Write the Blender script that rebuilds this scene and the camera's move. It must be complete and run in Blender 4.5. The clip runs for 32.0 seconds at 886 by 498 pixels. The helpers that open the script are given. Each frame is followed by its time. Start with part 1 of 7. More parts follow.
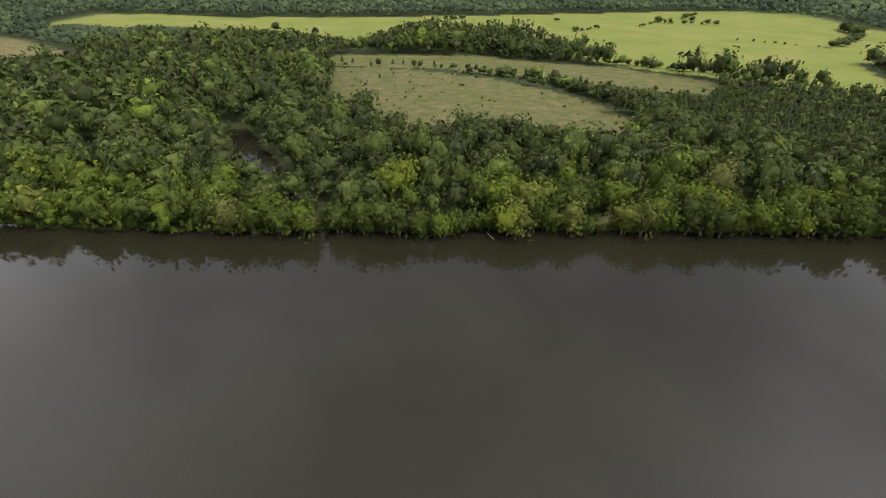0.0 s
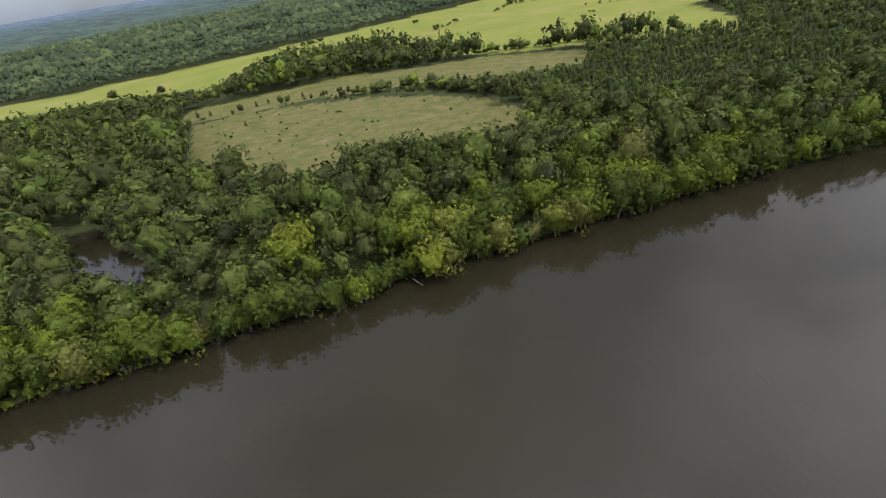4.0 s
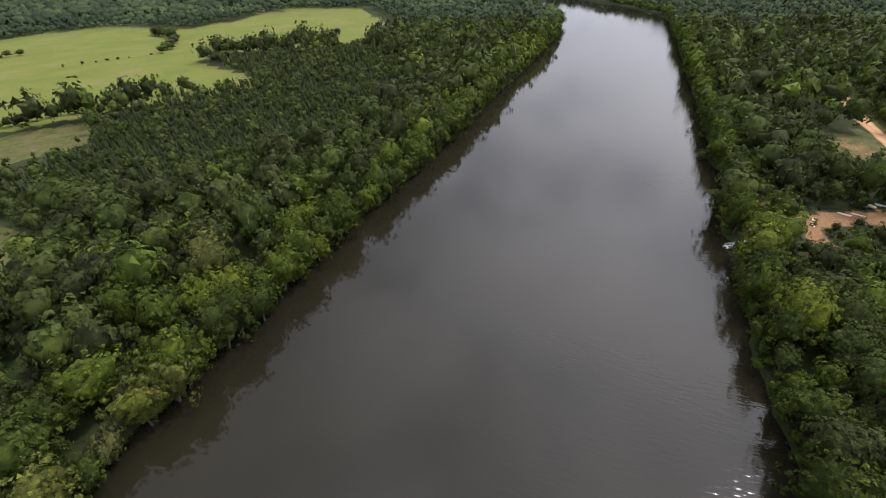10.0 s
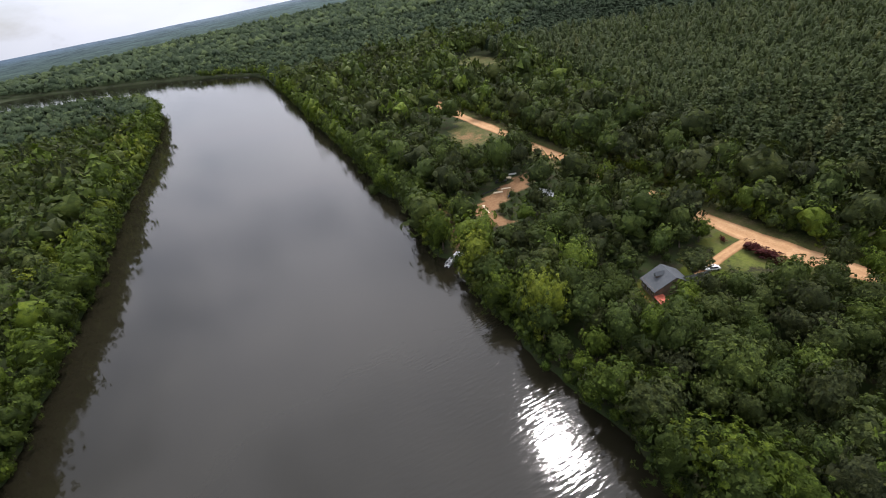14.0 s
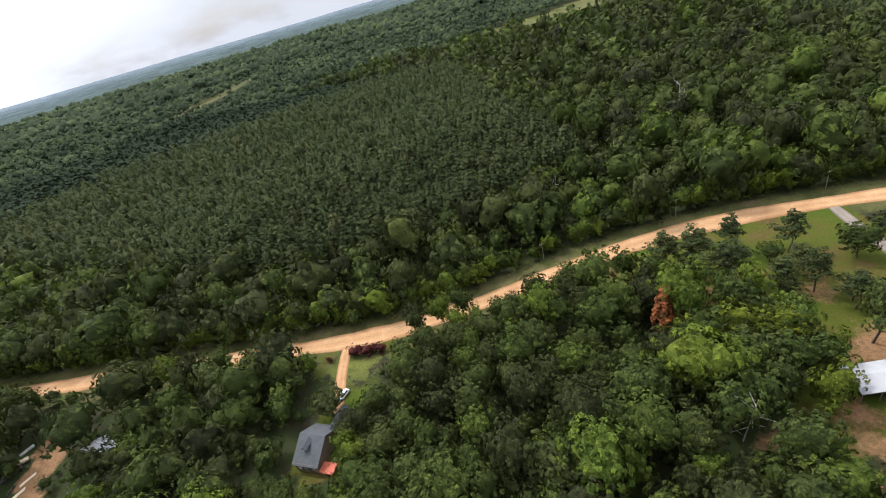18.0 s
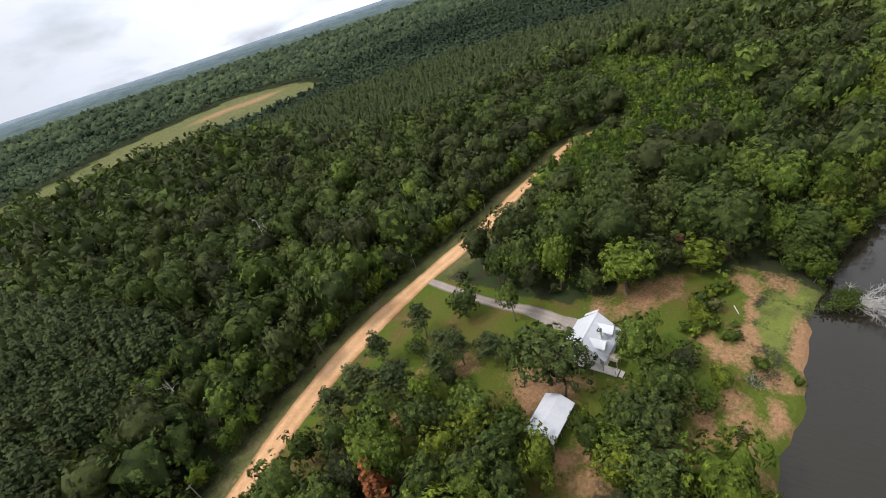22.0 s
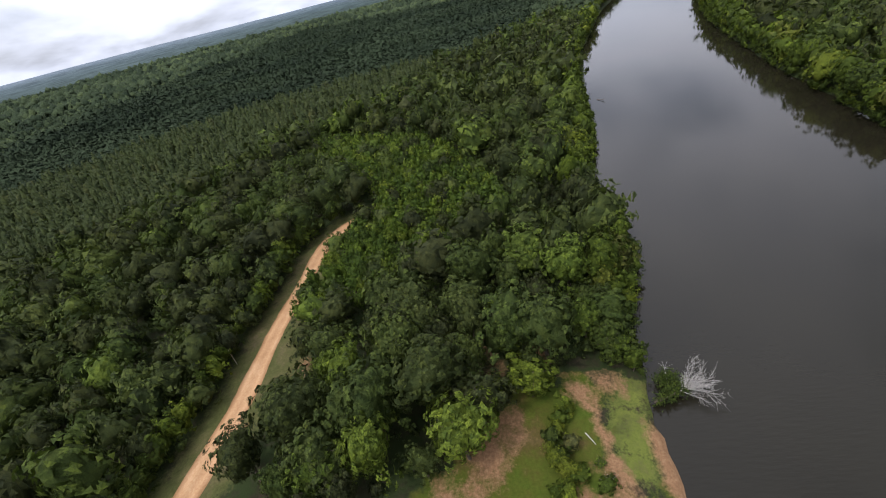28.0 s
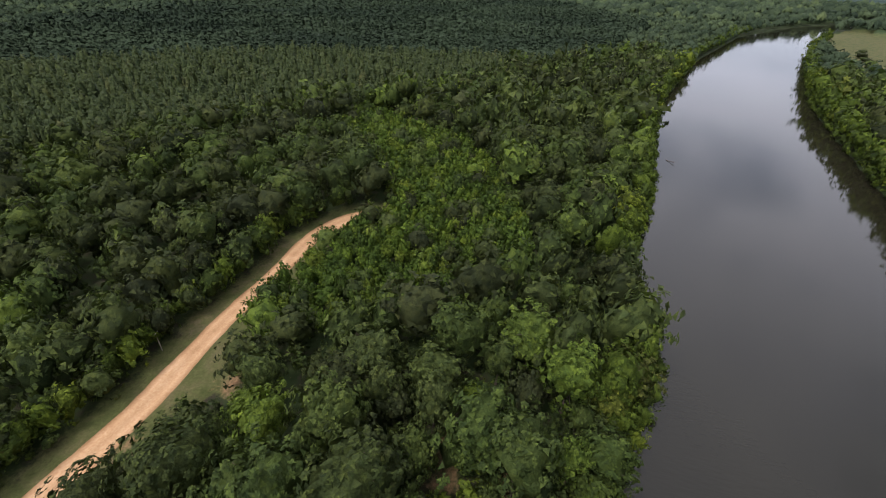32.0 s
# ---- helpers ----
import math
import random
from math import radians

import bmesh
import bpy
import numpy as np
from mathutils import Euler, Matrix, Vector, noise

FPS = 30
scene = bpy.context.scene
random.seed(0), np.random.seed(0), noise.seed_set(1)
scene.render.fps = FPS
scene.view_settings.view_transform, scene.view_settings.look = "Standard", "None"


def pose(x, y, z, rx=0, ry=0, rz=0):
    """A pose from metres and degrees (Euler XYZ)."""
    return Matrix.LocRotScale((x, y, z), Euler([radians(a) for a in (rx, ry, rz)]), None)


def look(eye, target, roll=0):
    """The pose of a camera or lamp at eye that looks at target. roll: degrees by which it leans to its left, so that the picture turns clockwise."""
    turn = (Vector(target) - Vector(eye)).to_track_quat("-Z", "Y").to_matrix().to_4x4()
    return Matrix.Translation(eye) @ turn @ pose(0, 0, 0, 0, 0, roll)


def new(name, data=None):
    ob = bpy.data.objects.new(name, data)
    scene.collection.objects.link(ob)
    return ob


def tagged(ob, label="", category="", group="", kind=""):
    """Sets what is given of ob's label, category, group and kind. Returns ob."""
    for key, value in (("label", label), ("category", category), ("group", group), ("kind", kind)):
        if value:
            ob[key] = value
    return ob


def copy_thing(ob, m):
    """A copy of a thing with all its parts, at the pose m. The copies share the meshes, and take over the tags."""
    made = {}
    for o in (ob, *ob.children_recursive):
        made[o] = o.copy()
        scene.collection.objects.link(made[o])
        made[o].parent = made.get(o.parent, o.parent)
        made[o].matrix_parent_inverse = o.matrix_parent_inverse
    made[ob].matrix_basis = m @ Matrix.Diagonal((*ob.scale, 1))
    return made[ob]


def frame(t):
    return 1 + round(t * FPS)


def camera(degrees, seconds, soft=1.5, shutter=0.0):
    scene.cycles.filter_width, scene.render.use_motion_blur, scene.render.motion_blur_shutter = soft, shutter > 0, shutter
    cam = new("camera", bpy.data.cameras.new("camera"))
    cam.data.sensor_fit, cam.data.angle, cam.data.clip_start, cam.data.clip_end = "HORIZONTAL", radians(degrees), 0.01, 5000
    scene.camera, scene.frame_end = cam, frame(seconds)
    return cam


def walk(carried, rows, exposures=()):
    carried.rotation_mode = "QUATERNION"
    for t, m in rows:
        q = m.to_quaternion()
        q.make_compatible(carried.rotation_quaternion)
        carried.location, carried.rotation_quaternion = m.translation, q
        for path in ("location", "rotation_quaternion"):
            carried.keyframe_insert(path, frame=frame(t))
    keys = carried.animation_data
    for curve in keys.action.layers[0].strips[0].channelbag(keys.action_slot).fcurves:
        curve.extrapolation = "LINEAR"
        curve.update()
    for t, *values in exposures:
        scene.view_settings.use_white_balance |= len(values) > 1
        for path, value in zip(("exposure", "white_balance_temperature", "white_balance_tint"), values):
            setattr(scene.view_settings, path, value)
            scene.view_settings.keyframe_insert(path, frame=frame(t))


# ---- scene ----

# ---------------------------------------------------------------- camera
cam = camera(89.8, 32.0, soft=1.05)

# seconds, eye x, y, z, yaw, pitch, roll
FLIGHT = [
    (0, -7.77, -37.02, 103.44, -0.45, -33.6, 0.65),
    (0.5, -7.65, -32.87, 103.48, -0.5, -33.66, 0.64),
    (1, -7.42, -28.77, 103.53, -0.52, -33.71, 0.57),
    (1.5, -7.05, -24.6, 103.55, -0.53, -33.78, 0.6),
    (2, -6.69, -20.54, 103.46, -0.6, -33.8, 0.25),
    (2.5, -5.97, -16.52, 103.1, -1.52, -33.75, -2.56),
    (4.5, 0, -0, 100, -16.23, -33.23, -11.46),
    (5, 1.64, 4.11, 99.32, -22.12, -33.29, -10.91),
    (5.5, 3.56, 8.03, 98.84, -28.26, -33.37, -10.2),
    (6, 5.84, 11.71, 98.53, -34.11, -33.41, -9.86),
    (6.5, 8.45, 15.01, 98.36, -39.45, -33.41, -9.07),
    (7, 11.45, 17.99, 98.39, -43.74, -33.48, -8.03),
    (7.5, 14.7, 20.67, 98.63, -48.01, -33.48, -8.18),
    (8, 17.82, 23.25, 99.02, -52.09, -33.53, -7.83),
    (8.5, 20.84, 26.01, 99.39, -56.89, -33.55, -7.95),
    (9, 24.39, 28.58, 99.5, -61.57, -33.6, -6.43),
    (9.5, 28.29, 30.69, 99.41, -65.24, -33.74, -1.56),
    (10, 32.27, 32.53, 99.25, -69.02, -33.61, -2.89),
    (10.5, 36.48, 34.15, 99.05, -74.05, -33.4, -5.81),
    (11, 40.75, 35.51, 98.98, -79.31, -33.31, -5.81),
    (11.5, 44.95, 36.29, 99.13, -84.24, -33.12, -6.01),
    (12, 49.4, 36.57, 99.43, -89.03, -33.09, -5.83),
    (12.5, 53.96, 36.39, 99.73, -93.99, -33.03, -5.98),
    (13, 58.24, 35.68, 99.98, -99.01, -32.84, -7.71),
    (13.5, 62.25, 34.3, 100.07, -104.56, -32.47, -10.1),
    (15.5, 76.1, 24.84, 99.57, -132.14, -31.26, -16.9),
    (16, 78.64, 21.65, 99.48, -140.16, -30.93, -17.75),
    (16.5, 80.34, 18.05, 99.45, -148.26, -30.6, -18.55),
    (17, 81.58, 14.4, 99.49, -156.56, -30.32, -18.87),
    (17.5, 82.36, 10.78, 99.57, -164.32, -30.4, -16.98),
    (18, 82.46, 6.91, 99.66, -171.29, -30.44, -16.21),
    (18.5, 82.01, 3.24, 99.75, -177.67, -30.39, -16.01),
    (19, 81.01, -0.61, 99.79, -184.03, -30.3, -16.46),
    (19.5, 79.49, -4.41, 99.8, -190.47, -30.17, -17.06),
    (20, 77.61, -8.12, 99.82, -197.13, -30.03, -18.12),
    (20.5, 75.54, -11.75, 99.83, -204.13, -29.92, -18.94),
    (21, 73.19, -14.86, 99.89, -211.32, -29.88, -19.1),
    (21.5, 70.08, -17.57, 100, -217.98, -29.89, -19.3),
    (22, 66.25, -19.65, 100.08, -224.35, -30.18, -17.88),
    (22.5, 61.89, -21.55, 100.08, -229.18, -31.33, -8.79),
    (23, 57.96, -23.54, 100.01, -231.79, -31.77, -2.56),
    (23.5, 54.41, -25.57, 99.98, -231.59, -31.76, -4.2),
    (24, 50.78, -27.78, 99.96, -231.27, -31.73, -5.98),
    (24.5, 47.05, -30.2, 99.99, -231.9, -31.76, -7.39),
    (26.5, 31.55, -40.43, 100.39, -244.59, -30.88, -17.24),
    (27, 27.51, -41.83, 100.34, -250.78, -30.56, -20.39),
    (27.5, 23.36, -42.43, 100.3, -256.8, -30.66, -19.46),
    (28, 19.17, -42.74, 100.32, -260.76, -31.37, -14.28),
    (28.5, 15.16, -42.8, 100.43, -263.36, -31.89, -9.65),
    (29, 11, -42.69, 100.57, -265.42, -32.28, -5.03),
    (29.5, 6.89, -42.44, 100.69, -265.73, -32.36, -4.67),
    (30, 2.8, -42.22, 100.77, -265.41, -32.4, -5.82),
    (30.5, -1.33, -41.95, 100.87, -264.81, -32.59, -2.44),
    (31, -5.45, -41.73, 100.97, -263.36, -32.7, 0.92),
    (31.5, -9.6, -41.77, 101, -261.09, -32.81, 2.07),
    (32, -13.95, -42.08, 100.97, -258.15, -32.89, 2.6),
]


def flight_pose(x, y, z, yaw, pitch, roll):
    a, b = radians(yaw), radians(pitch)
    ahead = Vector((-math.sin(a) * math.cos(b), math.cos(a) * math.cos(b), math.sin(b)))
    return look((x, y, z), Vector((x, y, z)) + ahead * 50, roll)


EXPOSURES = [(0, 0.07, 6390, 16), (2.5, 0.13, 6390, 16), (5, 0.15, 6360, 17), (7, -0.05, 6340, 18), (9, -0.15, 6270, 18), (13, -0.13, 6150, 18), (16, -0.08, 6180, 16), (17.5, 0.05, 6190, 15), (19, 0.10, 6190, 15), (21, -0.05, 6200, 15), (24, -0.23, 6150, 17), (27, -0.46, 6030, 18), (32, -0.34, 6020, 19)]
walk(cam, [(r[0], flight_pose(*r[1:])) for r in FLIGHT], EXPOSURES)

# ---------------------------------------------------------------- light
SUN_AZ, SUN_EL = 126.0, 57.5
sun_dir = Vector((math.sin(radians(SUN_AZ)) * math.cos(radians(SUN_EL)),
                  math.cos(radians(SUN_AZ)) * math.cos(radians(SUN_EL)), math.sin(radians(SUN_EL))))
sun_data = bpy.data.lights.new("sun", "SUN")
sun_data.energy, sun_data.angle, sun_data.color = 3.1, radians(4), (1.0, 0.94, 0.85)
sun = new("sun", sun_data)
sun.matrix_world = look(sun_dir * 400, (0, 0, 0))

world = bpy.data.worlds.new("sky")
scene.world = world
world.use_nodes = True


def wire(tree, a, b):
    tree.links.new(a, b)


def build_sky():
    t = world.node_tree
    n = t.nodes
    n.clear()
    out = n.new("ShaderNodeOutputWorld")
    sky = n.new("ShaderNodeTexSky")
    sky.sky_type, sky.sun_disc = "NISHITA", False
    sky.sun_elevation, sky.sun_rotation = radians(SUN_EL), radians(SUN_AZ)
    sky.dust_density, sky.air_density = 2.0, 1.2
    blue = n.new("ShaderNodeBackground")
    blue.inputs["Strength"].default_value = 0.12
    wire(t, sky.outputs[0], blue.inputs[0])
    # cloud deck, laid out on a flat layer overhead
    tc = n.new("ShaderNodeTexCoord")
    sep = n.new("ShaderNodeSeparateXYZ")
    wire(t, tc.outputs["Generated"], sep.inputs[0])
    up = n.new("ShaderNodeMath")
    up.operation = "MAXIMUM"
    up.inputs[1].default_value = 0.0
    wire(t, sep.outputs["Z"], up.inputs[0])
    lift = n.new("ShaderNodeMath")
    lift.operation = "ADD"
    lift.inputs[1].default_value = 0.34
    wire(t, up.outputs[0], lift.inputs[0])
    comb = n.new("ShaderNodeCombineXYZ")
    for k in "XY":
        dv = n.new("ShaderNodeMath")
        dv.operation = "DIVIDE"
        wire(t, sep.outputs[k], dv.inputs[0])
        wire(t, lift.outputs[0], dv.inputs[1])
        wire(t, dv.outputs[0], comb.inputs[k])
    big = n.new("ShaderNodeTexNoise")
    big.inputs["Scale"].default_value, big.inputs["Detail"].default_value = 1.9, 6
    big.inputs["Roughness"].default_value = 0.52
    big.inputs["Distortion"].default_value = 0.2
    wire(t, comb.outputs[0], big.inputs["Vector"])
    tone = n.new("ShaderNodeValToRGB")
    tone.color_ramp.elements[0].position, tone.color_ramp.elements[0].color = 0.34, (0.64, 0.67, 0.71, 1)
    tone.color_ramp.elements[1].position, tone.color_ramp.elements[1].color = 0.66, (0.89, 0.89, 0.89, 1)
    wire(t, big.outputs["Fac"], tone.inputs[0])
    cloud = n.new("ShaderNodeBackground")
    cloud.inputs["Strength"].default_value = CLOUD
    wire(t, tone.outputs[0], cloud.inputs[0])
    # an overcast sky is brighter overhead than at the horizon
    high = n.new("ShaderNodeMapRange")
    high.inputs["From Min"].default_value, high.inputs["From Max"].default_value = 0.03, 0.7
    high.inputs["To Min"].default_value, high.inputs["To Max"].default_value = CLOUD * 1.06, CLOUD * 1.72
    wire(t, sep.outputs["Z"], high.inputs["Value"])
    # and brightest round the veiled sun
    near_sun = n.new("ShaderNodeVectorMath")
    near_sun.operation = "DOT_PRODUCT"
    near_sun.inputs[1].default_value = sun_dir
    wire(t, tc.outputs["Generated"], near_sun.inputs[0])
    glow = n.new("ShaderNodeMapRange")
    glow.interpolation_type = "SMOOTHSTEP"
    glow.inputs["From Min"].default_value, glow.inputs["From Max"].default_value = 0.5, 1.0
    glow.inputs["To Min"].default_value, glow.inputs["To Max"].default_value = 1.0, 2.5
    wire(t, near_sun.outputs["Value"], glow.inputs["Value"])
    bright = n.new("ShaderNodeMath")
    bright.operation = "MULTIPLY"
    wire(t, high.outputs[0], bright.inputs[0])
    wire(t, glow.outputs[0], bright.inputs[1])
    west = n.new("ShaderNodeMapRange")
    west.interpolation_type = "SMOOTHSTEP"
    west.inputs["From Min"].default_value, west.inputs["From Max"].default_value = 0.1, -0.95
    west.inputs["To Min"].default_value, west.inputs["To Max"].default_value = 1.0, 1.95
    wire(t, sep.outputs["X"], west.inputs["Value"])
    east = n.new("ShaderNodeMapRange")
    east.interpolation_type = "SMOOTHSTEP"
    east.inputs["From Min"].default_value, east.inputs["From Max"].default_value = 0.3, 0.98
    east.inputs["To Min"].default_value, east.inputs["To Max"].default_value = 1.0, 1.46
    wire(t, sep.outputs["X"], east.inputs["Value"])
    north = n.new("ShaderNodeMapRange")
    north.interpolation_type = "SMOOTHSTEP"
    north.inputs["From Min"].default_value, north.inputs["From Max"].default_value = 0.0, 0.9
    north.inputs["To Min"].default_value, north.inputs["To Max"].default_value = 1.0, 0.8
    wire(t, sep.outputs["Y"], north.inputs["Value"])
    ends = n.new("ShaderNodeMath")
    ends.operation = "MULTIPLY"
    wire(t, west.outputs[0], ends.inputs[0])
    wire(t, east.outputs[0], ends.inputs[1])
    sides = n.new("ShaderNodeMath")
    sides.operation = "MULTIPLY"
    wire(t, ends.outputs[0], sides.inputs[0])
    wire(t, north.outputs[0], sides.inputs[1])
    lit = n.new("ShaderNodeMath")
    lit.operation = "MULTIPLY"
    wire(t, bright.outputs[0], lit.inputs[0])
    wire(t, sides.outputs[0], lit.inputs[1])
    wire(t, lit.outputs[0], cloud.inputs["Strength"])
    # a blue-grey bank of shadowed cloud low in the north
    bank = n.new("ShaderNodeVectorMath")
    bank.operation = "DOT_PRODUCT"
    bank.inputs[1].default_value = (0.05, 0.98, -0.55)
    wire(t, tc.outputs["Generated"], bank.inputs[0])
    shade = n.new("ShaderNodeMapRange")
    shade.interpolation_type = "SMOOTHSTEP"
    shade.inputs["From Min"].default_value, shade.inputs["From Max"].default_value = 0.2, 0.85
    shade.inputs["To Min"].default_value, shade.inputs["To Max"].default_value = 0.0, 1.0
    wire(t, bank.outputs["Value"], shade.inputs["Value"])
    hue = n.new("ShaderNodeMix")
    hue.data_type = "RGBA"
    wire(t, shade.outputs[0], hue.inputs[0])
    hue.inputs[7].default_value = (0.33, 0.43, 0.58, 1)
    # cloud merges into an even pale veil towards the horizon
    low = n.new("ShaderNodeMapRange")
    low.inputs["From Min"].default_value, low.inputs["From Max"].default_value = 0.02, 0.38
    low.inputs["To Min"].default_value, low.inputs["To Max"].default_value = 0.72, 0.0
    wire(t, sep.outputs["Z"], low.inputs["Value"])
    even = n.new("ShaderNodeMix")
    even.data_type = "RGBA"
    wire(t, low.outputs[0], even.inputs[0])
    wire(t, tone.outputs[0], even.inputs[6])
    even.inputs[7].default_value = (0.70, 0.75, 0.80, 1)
    wire(t, even.outputs[2], hue.inputs[6])
    wire(t, hue.outputs[2], cloud.inputs[0])
    cover = n.new("ShaderNodeValToRGB")
    cover.color_ramp.elements[0].position, cover.color_ramp.elements[0].color = 0.27, (0.45, 0.45, 0.45, 1)
    cover.color_ramp.elements[1].position, cover.color_ramp.elements[1].color = 0.5, (0.97, 0.97, 0.97, 1)
    wire(t, big.outputs["Fac"], cover.inputs[0])
    # thinner cloud to the north and east, low down
    toward = n.new("ShaderNodeVectorMath")
    toward.operation = "DOT_PRODUCT"
    toward.inputs[1].default_value = (0.15, 0.96, -0.9)
    wire(t, tc.outputs["Generated"], toward.inputs[0])
    thin = n.new("ShaderNodeMapRange")
    thin.inputs["From Min"].default_value, thin.inputs["From Max"].default_value = 0.1, 0.75
    thin.inputs["To Min"].default_value, thin.inputs["To Max"].default_value = 1.0, 0.5
    wire(t, toward.outputs["Value"], thin.inputs["Value"])
    veil = n.new("ShaderNodeMath")
    veil.operation = "MULTIPLY"
    wire(t, cover.outputs[0], veil.inputs[0])
    wire(t, thin.outputs[0], veil.inputs[1])
    mix = n.new("ShaderNodeMixShader")
    wire(t, veil.outputs[0], mix.inputs[0])
    wire(t, blue.outputs[0], mix.inputs[1])
    wire(t, cloud.outputs[0], mix.inputs[2])
    wire(t, mix.outputs[0], out.inputs[0])


CLOUD = 0.95
build_sky()

# ---------------------------------------------------------------- materials


def material(name):
    m = bpy.data.materials.new(name)
    m.use_nodes = True
    n = m.node_tree.nodes
    return m, m.node_tree, n, n["Principled BSDF"]


def noise_node(t, scale, detail=4.0, rough=0.55, coord=None):
    k = t.nodes.new("ShaderNodeTexNoise")
    k.inputs["Scale"].default_value, k.inputs["Detail"].default_value = scale, detail
    k.inputs["Roughness"].default_value = rough
    if coord is not None:
        wire(t, coord, k.inputs["Vector"])
    return k


def ramp_node(t, fac, stops):
    k = t.nodes.new("ShaderNodeValToRGB")
    e = k.color_ramp.elements
    while len(e) < len(stops):
        e.new(0.5)
    for el, (p, c) in zip(e, stops):
        el.position, el.color = p, (*c, 1) if len(c) == 3 else c
    wire(t, fac, k.inputs[0])
    return k


def mix_node(t, fac, a, b, mode="MIX"):
    k = t.nodes.new("ShaderNodeMix")
    k.data_type, k.blend_type = "RGBA", mode
    for socket, v in ((k.inputs[0], fac), (k.inputs[6], a), (k.inputs[7], b)):
        if isinstance(v, (int, float)):
            socket.default_value = v
        elif isinstance(v, tuple):
            socket.default_value = (*v, 1)
        else:
            wire(t, v, socket)
    return k.outputs[2]


def math_node(t, op, a, b=0.0, clamp=False):
    k = t.nodes.new("ShaderNodeMath")
    k.operation, k.use_clamp = op, clamp
    for socket, v in ((k.inputs[0], a), (k.inputs[1], b)):
        if isinstance(v, (int, float)):
            socket.default_value = v
        else:
            wire(t, v, socket)
    return k.outputs[0]


def bump_node(t, height, strength, distance, bsdf):
    k = t.nodes.new("ShaderNodeBump")
    k.inputs["Strength"].default_value, k.inputs["Distance"].default_value = strength, distance
    wire(t, height, k.inputs["Height"])
    wire(t, k.outputs[0], bsdf.inputs["Normal"])
    return k


def world_coord(t):
    g = t.nodes.new("ShaderNodeNewGeometry")
    return g.outputs["Position"]


def surface(name, low, high, scale=2.0, rough=0.8, grain=12.0, bump=0.2, metal=0.0, spec=0.3):
    """A plain painted, sawn or cast surface: two scales of variation and a fine relief."""
    m, t, n, b = material(name)
    tc = n.new("ShaderNodeTexCoord").outputs["Object"]
    wide, fine = noise_node(t, scale, 4, 0.6, tc), noise_node(t, grain, 3, 0.6, tc)
    both = math_node(t, "ADD", math_node(t, "MULTIPLY", wide.outputs[0], 0.65), math_node(t, "MULTIPLY", fine.outputs[0], 0.35))
    wire(t, ramp_node(t, both, [(0.3, low), (0.7, high)]).outputs[0], b.inputs["Base Color"])
    b.inputs["Roughness"].default_value, b.inputs["Metallic"].default_value = rough, metal
    b.inputs["Specular IOR Level"].default_value = spec
    bump_node(t, fine.outputs[0], bump, 0.02, b)
    return m


def foliage(name, stops, leaf=0.8, gloss=0.7, see=0.15):
    """Leaves: a hue for the tree, a shade for each spray of leaves."""
    m, t, n, b = material(name)
    tone = n.new("ShaderNodeAttribute")
    tone.attribute_name = "tone"
    obj = n.new("ShaderNodeObjectInfo")
    has = math_node(t, "GREATER_THAN", tone.outputs["Fac"], 0.0005)
    pick = n.new("ShaderNodeMix")
    wire(t, has, pick.inputs[0])
    wire(t, obj.outputs["Random"], pick.inputs[2])
    wire(t, tone.outputs["Fac"], pick.inputs[3])
    base = ramp_node(t, pick.outputs[0], stops).outputs[0]
    geo = n.new("ShaderNodeNewGeometry")
    island = ramp_node(t, geo.outputs["Random Per Island"], [(0.0, (0.47, 0.49, 0.52)), (0.5, (0.98, 0.98, 0.95)), (1.0, (1.78, 1.68, 1.26))]).outputs[0]
    patch = noise_node(t, 0.45, 3, 0.6, geo.outputs["Position"])
    patch = ramp_node(t, patch.outputs[0], [(0.3, (0.72, 0.78, 0.82)), (0.7, (1.3, 1.22, 1.05))]).outputs[0]
    col = mix_node(t, 1.0, mix_node(t, leaf, base, island, "MULTIPLY"), patch, "MULTIPLY")
    # single twigs and leaves within a spray
    twigs = noise_node(t, 2.2, 4, 0.65, geo.outputs["Position"])
    fleck = ramp_node(t, twigs.outputs[0], [(0.3, (0.60, 0.62, 0.65)), (0.7, (1.4, 1.37, 1.28))]).outputs[0]
    col = mix_node(t, leaf, col, fleck, "MULTIPLY")
    bump_node(t, twigs.outputs[0], 0.7, 0.6, b)
    wire(t, col, b.inputs["Base Color"])
    b.inputs["Roughness"].default_value, b.inputs["Specular IOR Level"].default_value = gloss, 0.08
    back = n.new("ShaderNodeBsdfTranslucent")
    wire(t, mix_node(t, 1.0, col, (1.15, 1.25, 0.6), "MULTIPLY"), back.inputs[0])
    both = n.new("ShaderNodeMixShader")
    both.inputs[0].default_value = see
    wire(t, b.outputs[0], both.inputs[1])
    wire(t, back.outputs[0], both.inputs[2])
    wire(t, both.outputs[0], n["Material Output"].inputs[0])
    return m


LEAF_BANK = foliage("leaves of bank trees", [(0.0, (0.0317, 0.0463, 0.0116)), (0.3, (0.0428, 0.0644, 0.0116)), (0.6, (0.0621, 0.0903, 0.0123)), (0.85, (0.0931, 0.1148, 0.0150)), (1.0, (0.0634, 0.0697, 0.0260))])
LEAF_WOOD = foliage("leaves of oaks and gums", [(0.0, (0.0276, 0.0335, 0.0151)), (0.25, (0.0368, 0.0469, 0.0168)), (0.5, (0.0410, 0.0619, 0.0159)), (0.75, (0.0505, 0.0660, 0.0220)), (0.9, (0.0670, 0.1004, 0.0177)), (1.0, (0.0887, 0.1222, 0.0186))])
